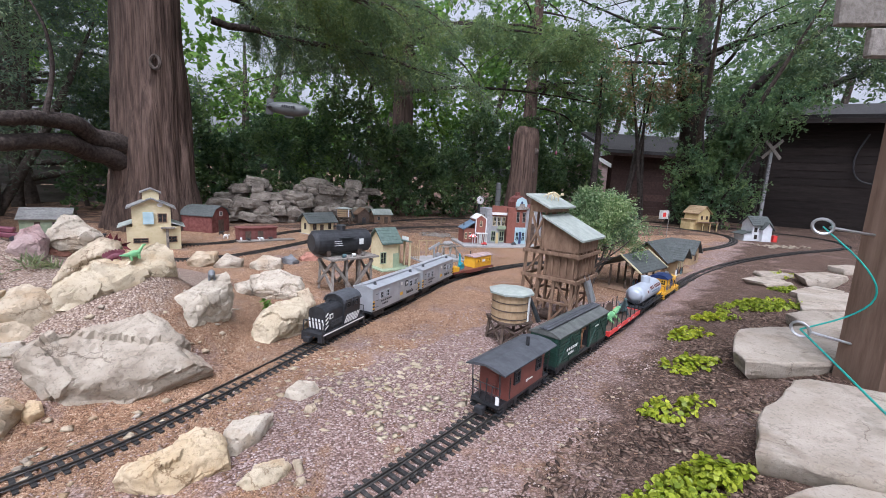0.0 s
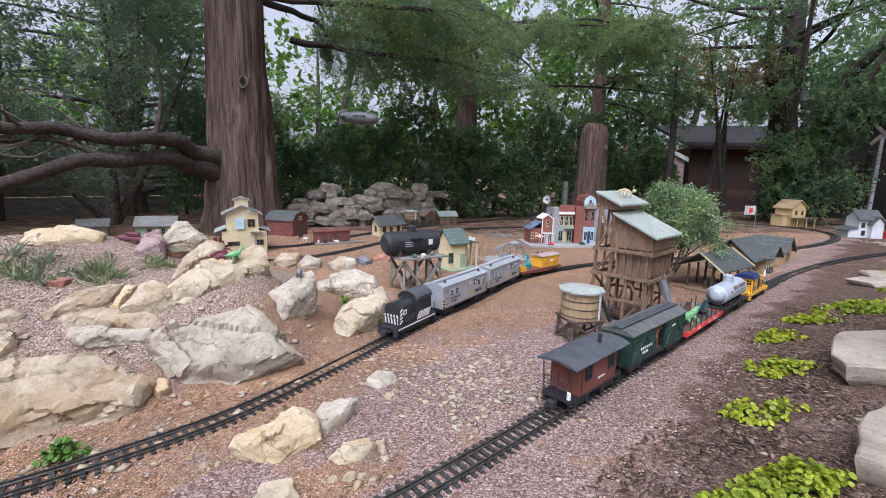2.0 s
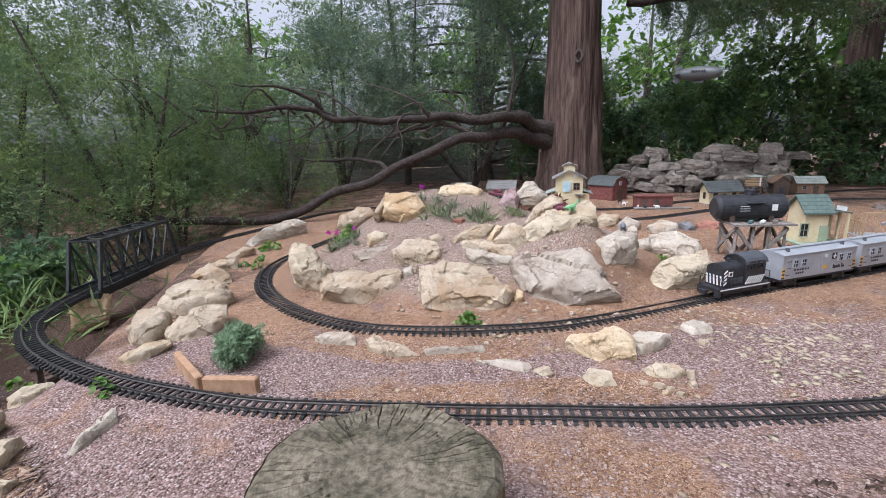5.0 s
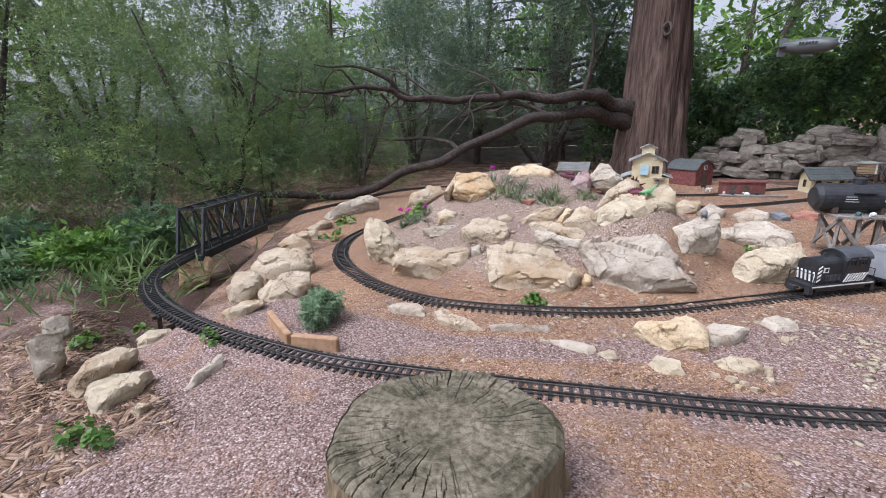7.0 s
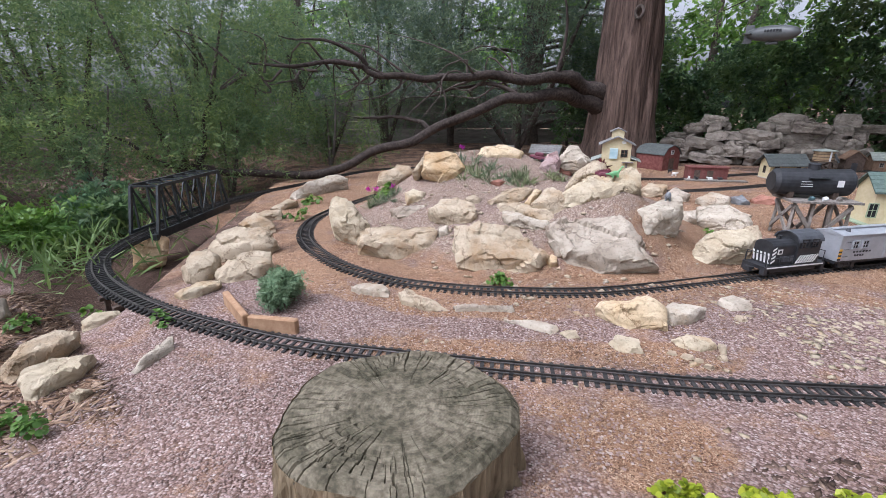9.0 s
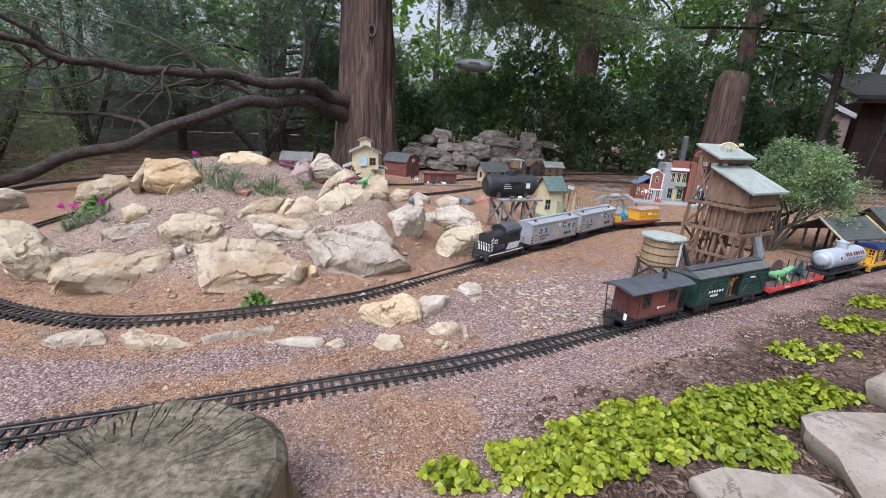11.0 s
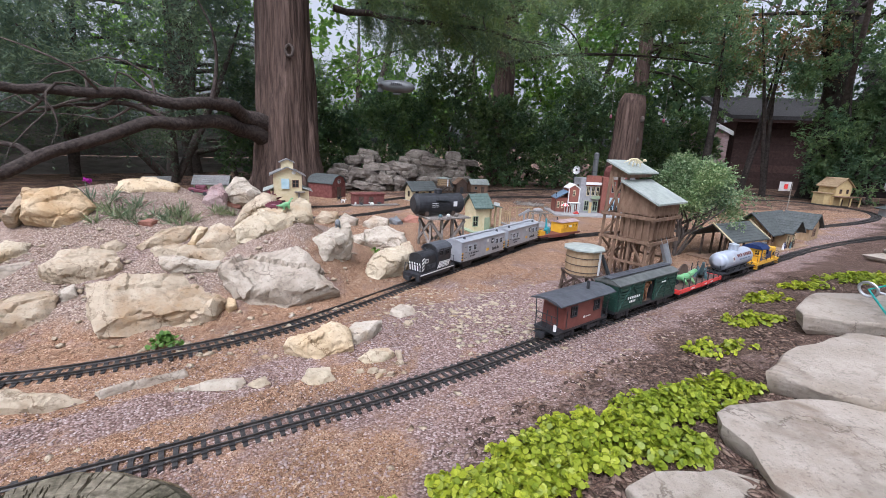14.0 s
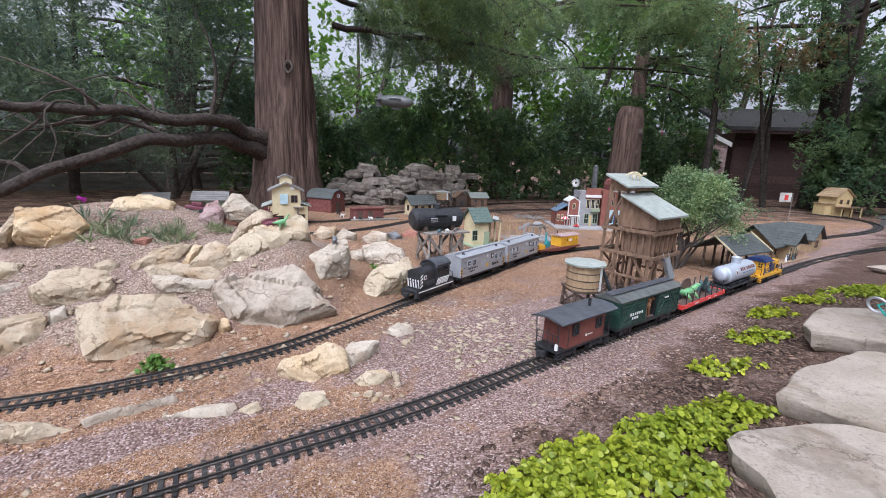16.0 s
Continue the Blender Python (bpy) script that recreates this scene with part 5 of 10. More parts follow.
# the tall yellow house
def yellow_house():
    top = thing("yellow_house", stand(-1.18, 4.18, 24) @ Matrix.Diagonal((1.26, 1.1, 1.02, 1)), "tall cream-yellow model mill house with grey roofs and a cupola", "model house")
    part("lower_wall", boxes((-0.13, -0.11, 0, 0.15, 0.11, 0.18)), M["cream"], top)
    up = part("upper_wall", gable_body(0.20, 0.21, 0.33, 0.06), M["cream"], top)
    for s in (-1, 1):
        roof_slab(top, 0.20, 0.21, 0.33, 0.06, 0.028, "roof_grey", s)
    part("cupola", gable_body(0.085, 0.12, 0.07, 0.025, 0.365), M["cream"], top)
    for s in (-1, 1):
        roof_slab(top, 0.085, 0.12, 0.435, 0.025, 0.014, "roof_grey", s, rows=2)
    for s, x0 in ((-1, -0.10), (1, 0.10)):
        bm = extrude(bmesh.new(), [(x0, 0.215), (x0 + s * 0.075, 0.18), (x0 + s * 0.075, 0.173), (x0, 0.207)], -0.125, 0.125)
        part("porch_roof", bm, M["roof_green"], top)
    fm = pose(0, -0.105, 0)
    window(top, fm, 0.055, 0.215, 0.04, 0.06, "wood")
    window(top, pose(0, -0.11, 0), 0.10, 0.06, 0.05, 0.04, "wood")
    window(top, pose(0, -0.11, 0), -0.06, 0.06, 0.07, 0.03, "wood")
    window(top, pose(-0.10, 0, 0, 0, 0, -90), 0.0, 0.235, 0.035, 0.04, "wood")
    window(top, pose(-0.0425, 0, 0, 0, 0, -90), 0.0, 0.385, 0.03, 0.025, "wood")
    part("hoist_box", boxes((-0.045, -0.125, 0.20, 0.01, -0.105, 0.29)), M["pale_blue"], top, "blue-grey hoist box")
    part("chute", boxes((0.07, -0.125, 0.0, 0.085, -0.112, 0.17), (0.045, -0.14, 0.165, 0.12, -0.112, 0.175)), M["wood_grey"], top)
    bm = bmesh.new()
    tube(bm, (0.045, -0.1055, 0.345), (0.045, -0.111, 0.345), 0.016, 0.016, 12)
    part("clock", bm, M["white"], top)


yellow_house()

# barn with a round-shouldered roof behind it
def barn(name, m, w, d, h, wall, roof, label):
    top = thing(name, m, label, "model barn")
    out = [(-w / 2, 0), (w / 2, 0), (w / 2, h), (w * 0.33, h * 1.38), (0, h * 1.55), (-w * 0.33, h * 1.38), (-w / 2, h)]
    part("wall", extrude(bmesh.new(), out, -d / 2, d / 2), M[wall], top)
    for s in (-1, 1):
        bm = bmesh.new()
        for (xa, za), (xb, zb) in (((0, h * 1.55), (w * 0.34, h * 1.38)), ((w * 0.34, h * 1.38), (w / 2 + 0.012, h * 0.96))):
            extrude(bm, [(s * xa, za + 0.008), (s * xb, zb + 0.008), (s * xb, zb), (s * xa, za)], -d / 2 - 0.015, d / 2 + 0.015)
        part("roof_panel", bm, M[roof], top)
    fm = pose(0, -d / 2, 0)
    door(top, fm, 0, w * 0.3, h * 0.75, "wood_dark")
    window(top, fm, 0, h * 1.02, w * 0.14, h * 0.2, "white")
    return top


barn("red_barn", stand(-1.15, 5.25, 70), 0.26, 0.38, 0.17, "dull_red", "roof_dark", "dull red model barn with a dark grey gambrel roof")
barn("grey_barn", stand(2.42, 5.35, 15), 0.28, 0.26, 0.27, "grey_plaster", "dull_red", "grey model barn with a red gambrel roof")

# red freight house with a loading platform
def freight_house():
    top = thing("freight_house", stand(-0.52, 4.72, 30), "red flat-roofed model freight house beside a wooden platform", "model house")
    part("wall", boxes((-0.17, -0.06, 0, 0.17, 0.06, 0.115)), M["dull_red"], top)
    part("roof", boxes((-0.18, -0.07, 0.115, 0.18, 0.07, 0.125)), M["dull_red"], top)
    for x in (-0.09, 0.02):
        door(top, pose(0, -0.06, 0), x, 0.05, 0.08, "wood_dark", 0.012)
    for k in range(14):
        part("plank", boxes((-0.20 + k * 0.037, -0.15, 0.004, -0.166 + k * 0.037, -0.062, 0.014)), M["wood_grey"], top)


freight_house()
gable_house("cream_depot", stand(-0.02, 5.35, 38), "small cream model depot with a dark hipped-looking roof and deep eaves", 0.30, 0.17, 0.15, 0.07, "cream", "roof_dark", "wood_dark", turn=True, over=0.04, wins=[("f", -0.09, 0.05, 0.035, 0.06), ("f", 0.10, 0.05, 0.03, 0.06), ("l", 0.0, 0.05, 0.03, 0.06), ("r", 0.0, 0.05, 0.03, 0.06)], doors=[("f", 0.0, 0.04, 0.1, "wood_dark")], plinth=0.02)
gable_house("olive_hut", stand(-2.35, 4.9, 20), "small weathered olive model house with a faded roof", 0.34, 0.26, 0.13, 0.08, "sage", "roof_grey", "wood_grey", turn=True, wins=[("f", 0.07, 0.045, 0.03, 0.05)], doors=[("f", -0.05, 0.04, 0.1, "wood_dark")])
gable_house("grey_shack", stand(-3.0, 4.9, 30), "small grey model shack behind the mound", 0.24, 0.2, 0.11, 0.06, "wood_grey", "roof_grey", "wood", turn=True, wins=[("f", 0.0, 0.04, 0.03, 0.04)])
gable_house("mine_shed", stand(0.72, 6.62, 20), "small tan model mine shed with a pale roof", 0.26, 0.18, 0.13, 0.06, "wood", "roof_green", "wood_grey", turn=True, wins=[("f", -0.06, 0.05, 0.03, 0.04)], doors=[("f", 0.05, 0.05, 0.09, "wood_dark")])
gable_house("plank_shed", stand(0.46, 6.42, 20), "dark plank-built model shed before the stone wall", 0.16, 0.16, 0.14, 0.07, "wood_dark", "wood", "wood_grey", doors=[("f", 0.0, 0.05, 0.09, "black")])


def water_tank(name, m, label, r, legs, tank_h, roof_r, hoops=4):
    """Legs with crossed braces, a platform, a staved tub with hoops, an eight-sided roof and a hanging spout."""
    top = thing(name, m, label, "model water tower")
    bm0 = boxes((-0.94 * r, -0.94 * r, legs - 0.01, 0.94 * r, 0.94 * r, legs))
    part("platform", bm0, M["wood_dark"], top)
    k = r * 0.78
    corners = [(-k, -k), (k, -k), (k, k), (-k, k)]
    for x, y in corners:
        bm = beam(bmesh.new(), (x * 1.12, y * 1.12, 0), (x, y, legs - 0.008), r * 0.16)
        part("leg", bm, M["wood_dark"], top)
    for i in range(4):
        (xa, ya), (xb, yb) = corners[i], corners[(i + 1) % 4]
        for z0, z1 in ((0.12, 0.88), (0.88, 0.12)):
            bm = beam(bmesh.new(), (xa * 1.1, ya * 1.1, legs * z0), (xb * 1.1, yb * 1.1, legs * z1), r * 0.1)
            part("brace", bm, M["wood_dark"], top)
    n = 20
    stave = bmesh.new()
    box(stave, -0.006, -r * math.pi / n * 0.97, legs, 0.004, r * math.pi / n * 0.97, legs + tank_h)
    first = part("stave", stave, M["wood_tan"], top)
    for q in range(n):
        ob = first if q == 0 else new("stave", first.data)
        ob.parent = top
        ob.matrix_basis = Matrix.Rotation(q * math.tau / n, 4, "Z") @ Matrix.Translation((r * 0.93 + 0.001 * (q % 2), 0, 0))
    for q in range(hoops):
        z = legs + tank_h * (0.10 + 0.29 * q)
        bm = tube(bmesh.new(), (0, 0, z), (0, 0, z + 0.005), r * 1.035, r * 1.035, 40, False)
        part("hoop", bm, M["wood_dark"], top)
    bm = tube(bmesh.new(), (0, 0, legs + tank_h), (0, 0, legs + tank_h + 0.008), roof_r, roof_r, 8)
    tube(bm, (0, 0, legs + tank_h + 0.008), (0, 0, legs + tank_h + roof_r * 0.24), roof_r, 0.004, 8)
    part("roof", bm, M["roof_green"], top)
    bm = tube(bmesh.new(), (r * 0.95, -r * 0.4, legs + tank_h * 0.8), (r * 1.5, -r * 0.62, legs - 0.01), r * 0.1, r * 0.13, 8)
    part("spout", bm, M["steel_dark"], top)
    bm = boxes((-0.008, -0.004, legs, 0.008, 0.0, legs + tank_h))
    ob = part("ladder", bm, M["white"], top)
    ob.matrix_basis = pose(r * 0.66, -r * 0.78, 0, 0, 0, 40)
    return top


water_tank("water_tower", stand(1.105, 2.09, 10), "tan staved model water tower with a grey-green eight-sided roof", 0.078, 0.105, 0.115, 0.098)
water_tank("water_tower", stand(0.23, 6.2, 0), "small tan model water tower by the stone wall", 0.09, 0.11, 0.1, 0.11)


def coal_tower():
    top = thing("coal_tower", stand(1.485, 2.35, -48), "tall brown wooden model coaling tower with sloping grey-green roofs", "model coal tower")
    W = M["wood"]
    v = 0.134
    for y in (-v, -v * 0.36, v * 0.36, v):
        for x, h in ((-0.158, 0.575), (-0.085, 0.53), (-0.01, 0.25), (0.078, 0.25)):
            spread = 1.10 if abs(y) > v * 0.9 else 1.02
            part("post", beam(bmesh.new(), (x * 1.08, y * spread, 0), (x, y, h), 0.0125 if abs(y) > v * 0.9 else 0.0095), W, top)
    body = [(-0.072, 0.232), (0.070, 0.232), (0.084, 0.36), (0.084, 0.436), (-0.072, 0.512)]
    part("hopper", extrude(bmesh.new(), body, -v + 0.010, v - 0.010), W, top)
    upper = [(-0.082, 0.372), (0.092, 0.372), (0.092, 0.436), (-0.082, 0.520)]
    part("hopper_head", extrude(bmesh.new(), upper, -v + 0.002, v - 0.002), W, top)
    for z in (0.238, 0.358):
        for a, b in (((-0.178, -v - 0.012, z), (0.102, -v - 0.012, z)), ((-0.178, v + 0.012, z), (0.102, v + 0.012, z)), ((0.098, -v - 0.022, z - 0.004), (0.098, v + 0.022, z - 0.004)), ((-0.168, -v - 0.02, z - 0.004), (-0.168, v + 0.02, z - 0.004))):
            part("waler", beam(bmesh.new(), a, b, 0.012, 0.015), W, top)
    for z in (0.125,):
        for y in (-v - 0.010, v + 0.010):
            part("waler", beam(bmesh.new(), (-0.17, y, z), (0.085, y, z), 0.011), W, top)
        part("waler", beam(bmesh.new(), (-0.165, -v, z + 0.012), (-0.165, v, z + 0.012), 0.011), W, top)
    for k in range(5):
        x = -0.066 + k * 0.034
        for y in (-v + 0.004, v - 0.004):
            part("batten", boxes((x, y - 0.007, 0.25, x + 0.009, y + 0.007, 0.374)), W, top)
    for k in range(6):
        y = -v + 0.012 + k * 0.047
        part("batten", boxes((0.074, y, 0.25, 0.092, y + 0.008, 0.374)), W, top)
    for y in (-v, v):
        for a, b in (((-0.165, y * 1.06, 0.02), (-0.085, y, 0.235)), ((-0.165, y, 0.245), (-0.085, y, 0.35)), ((-0.16, y, 0.36), (-0.085, y, 0.53)), ((-0.085, y, 0.36), (-0.16, y, 0.56)), ((0.085, y * 1.05, 0.10), (-0.005, y, 0.235)), ((-0.01, y * 1.05, 0.03), (0.07, y, 0.14))):
            part("brace", beam(bmesh.new(), a, b, 0.009), W, top)
    for a in (-1, 1):
        part("brace", beam(bmesh.new(), (0.084, a * v, 0.10), (0.080, a * v * 0.4, 0.232), 0.009), W, top)
        part("brace", beam(bmesh.new(), (-0.165, a * v, 0.03), (-0.160, -a * v, 0.22), 0.009), W, top)
    def pitch(x0, z0, x1, z1, e, name):
        return part(name, extrude(bmesh.new(), [(x0, z0), (x1, z1), (x1, z1 - 0.009), (x0, z0 - 0.009)], -e, e), M["roof_green"], top)
    pitch(-0.088, 0.534, 0.118, 0.436, v + 0.026, "main_roof")
    cab = [(-0.165, 0.545), (-0.075, 0.545), (-0.075, 0.575), (-0.165, 0.612)]
    part("head_house", extrude(bmesh.new(), cab, -v + 0.004, v - 0.004), W, top)
    pitch(-0.180, 0.630, -0.052, 0.572, v + 0.026, "upper_roof")
    bm = bmesh.new()
    extrude(bm, [(0.098, 0.235), (0.140, 0.12), (0.135, 0.117), (0.092, 0.232)], -0.03, 0.03)
    for y in (-0.03, 0.027):
        extrude(bm, [(0.098, 0.255), (0.146, 0.135), (0.140, 0.12), (0.098, 0.235)], y, y + 0.003)
    part("chute", bm, M["steel"], top, "dull steel coal chute")
    bm = tube(bmesh.new(), (-0.1, -0.05, 0.03), (0.03, -0.05, 0.03), 0.025, 0.025, 10)
    part("drum", bm, M["wood_dark"], top)
    # the little toy skeleton on the upper roof is a thing of its own
    bm = bmesh.new()
    for k in range(9):
        x = -0.05 + k * 0.0125
        z = 0.03 + 0.008 * math.sin(k * 0.5)
        blob(bm, (x, 0, z), (0.009, 0.005, 0.005), 4)
        if 1 < k < 7:
            tube(bm, (x, 0.003, z), (x, 0.012, z - 0.018), 0.002, 0.002, 5)
            tube(bm, (x, -0.003, z), (x, -0.012, z - 0.018), 0.002, 0.002, 5)
    for x in (-0.03, 0.03):
        for y in (-0.01, 0.01):
            tube(bm, (x, y, 0.025), (x + 0.004, y * 1.3, 0.0), 0.003, 0.003, 5)
    blob(bm, (0.07, 0, 0.034), (0.016, 0.008, 0.009), 4)
    tube(bm, (-0.05, 0, 0.03), (-0.085, 0, 0.012), 0.004, 0.001, 5)
    ob = part("toy_skeleton", bm, M["bone"])
    ob.matrix_world = top.matrix_world @ pose(-0.115, 0.0, 0.602, 0, 16, 0) @ pose(0, 0, 0, 0, 0, 80)
    tagged(ob, "bone-yellow plastic dinosaur skeleton lying on the tower roof", "toy")


coal_tower()


def tank_on_trestle():
    m = stand(0.385, 2.95, 32)
    top = thing("trestle", m, "grey weathered timber trestle with a plank deck", "model trestle")
    top.matrix_basis = m @ Matrix.Diagonal((0.80, 1.0, 1.18, 1))
    for x in (-0.155, -0.05, 0.05, 0.15):
        for y in (-0.075, 0.075):
            part("post", beam(bmesh.new(), (x * 1.05, y * 1.1, 0), (x, y, 0.165), 0.016), M["wood_grey"], top)
    for y in (-0.09, 0.09):
        for a, b in (((-0.16, y, 0.15), (-0.02, y, 0.02)), ((0.15, y, 0.15), (0.0, y, 0.02))):
            part("brace", beam(bmesh.new(), a, b, 0.012, 0.018), M["wood_grey"], top)
    for x in (-0.17, 0.165):
        for a, b in (((x, -0.08, 0.15), (x, 0.08, 0.03)), ((x, 0.08, 0.15), (x, -0.08, 0.03))):
            part("brace", beam(bmesh.new(), a, b, 0.010, 0.016), M["wood_grey"], top)
    for k in range(19):
        x = -0.19 + k * 0.0205
        part("plank", boxes((x, -0.11, 0.165, x + 0.0185, 0.10, 0.174)), M["wood_grey"], top)
    part("sill", boxes((-0.18, -0.095, 0.0, 0.17, -0.08, 0.014)), M["wood_grey"], top)
    tank = thing("oil_tank", m @ pose(-0.03, 0.015, 0.2055), "black model oil tank with a dome and white shield mark", "model tank")
    r = 0.068
    bm = tube(bmesh.new(), (-0.165, 0, r + 0.012), (0.165, 0, r + 0.012), r, r, 24, False)
    for s in (-1, 1):
        tube(bm, (s * 0.165, 0, r + 0.012), (s * 0.182, 0, r + 0.012), r, r * 0.72, 24)
    part("shell", bm, M["black"], tank, smooth=False)
    bm = tube(bmesh.new(), (0, 0, 2 * r), (0, 0, 2 * r + 0.035), 0.026, 0.026, 14)
    tube(bm, (0, 0, 2 * r + 0.035), (0, 0, 2 * r + 0.041), 0.029, 0.02, 14)
    part("dome", bm, M["black"], tank)
    for x in (-0.1, 0.1):
        part("saddle", boxes((x - 0.012, -0.05, 0, x + 0.012, 0.05, 0.035)), M["wood_dark"], tank)
    part("walkway", boxes((-0.045, -0.078, 0.105, 0.045, -0.062, 0.110)), M["steel_dark"], tank)
    part("shield_mark", boxes((0.085, -r - 0.0015, 0.066, 0.112, -r + 0.004, 0.098)), M["white"], tank)
    for k in range(3):
        part("lettering_bar", boxes((-0.075, -r - 0.001, 0.088 - k * 0.012, -0.03 + 0.004 * k, -r + 0.004, 0.0905 - k * 0.012)), M["white"], tank)
    for k, c in enumerate(("toy_grey", "white", "wood_grey")):
        bm = blob(bmesh.new(), (0, 0, 0.012), (0.016, 0.011, 0.012), 4)
        tube(bm, (-0.01, 0, 0), (-0.01, 0, 0.01), 0.004, 0.004, 5)
        ob = part("deck_clutter", bm, M[c])
        ob.matrix_world = m @ pose(-0.06 + 0.06 * k, -0.085, 0.2055)
        tagged(ob, "small lumpy model part on the trestle deck", "clutter")


tank_on_trestle()


def filling_station():
    top = gable_house("filling_station", stand(0.64, 3.58, 30), "cream model filling station with green shingle roof and white porch posts", 0.13, 0.17, 0.21, 0.08, "cream", "roof_teal", "sage", turn=True, over=0.025, wins=[("f", -0.065, 0.05, 0.04, 0.075), ("r", -0.03, 0.05, 0.05, 0.075)], doors=[("f", 0.045, 0.05, 0.115, "sage")])
    part("floor", boxes((-0.11, -0.15, -0.005, 0.17, 0.11, 0.008)), M["sage"], top)
    bm = extrude(bmesh.new(), [(0.08, 0.215), (0.165, 0.20), (0.165, 0.192), (0.08, 0.207)], -0.12, 0.10)
    part("porch_roof", bm, M["roof_teal"], top)
    for y in (-0.11, -0.04, 0.03, 0.09):
        part("porch_post", boxes((0.146, y - 0.006, 0.008, 0.158, y + 0.006, 0.20)), M["cream"], top)
    part("sign", boxes((0.168, -0.06, 0.19, 0.173, 0.02, 0.225)), M["white"], top)


filling_station()


def pump_yard():
    m = stand(1.10, 3.92, 22)
    top = thing("pump_yard", m, "grey slab with a small timber pump derrick on it", "model derrick")
    part("slab", boxes((-0.20, -0.13, -0.004, 0.24, 0.13, 0.012)), M["concrete"], top)
    for x in (0.03, 0.15):
        for y in (-0.06, 0.06):
            part("post", beam(bmesh.new(), (x * 1.1, y, 0.012), (x, y * 0.7, 0.12), 0.010), M["wood_grey"], top)
    for a, b in (((0.0, -0.06, 0.115), (0.19, -0.05, 0.115)), ((0.0, 0.05, 0.115), (0.19, 0.05, 0.115)), ((-0.04, -0.1, 0.012), (0.05, -0.03, 0.12)), ((0.2, -0.1, 0.012), (0.13, -0.03, 0.12)), ((0.0, 0.0, 0.13), (0.18, 0.0, 0.122))):
        part("rail_timber", beam(bmesh.new(), a, b, 0.010), M["wood_grey"], top)
    for k in range(5):
        part("picket", boxes((-0.19, -0.02 + k * 0.035, 0.012, -0.183, -0.013 + k * 0.035, 0.13)), M["wood_tan"], top)
    part("picket_rail", boxes((-0.192, -0.02, 0.10, -0.181, 0.127, 0.108)), M["wood_tan"], top)
    for k in range(4):
        part("post", boxes((-0.12 + 0.07 * k, 0.105, 0.012, -0.111 + 0.07 * k, 0.114, 0.15)), M["wood_tan"], top)
    part("rail_timber", beam(bmesh.new(), (-0.13, 0.11, 0.145), (0.11, 0.11, 0.145), 0.009), M["wood_tan"], top)
    part("rail_timber", beam(bmesh.new(), (0.05, -0.10, 0.012), (0.13, -0.02, 0.12), 0.012, 0.02), M["wood_grey"], top)
    bm = beam(bmesh.new(), (-0.12, -0.06, 0.10), (-0.02, -0.06, 0.15), 0.012, 0.02)
    beam(bm, (-0.07, -0.06, 0.012), (-0.07, -0.06, 0.125), 0.012)
    tube(bm, (-0.03, -0.072, 0.05), (-0.03, -0.05, 0.05), 0.022, 0.022, 12)
    part("pump_jack", bm, M["grey_plaster"], top, "grey-blue pump jack with a wheel")
    bm = blob(bmesh.new(), (0.10, 0.0, 0.135), (0.05, 0.03, 0.022), 8)
    part("pulley_housing", bm, M["concrete"], top)


pump_yard()


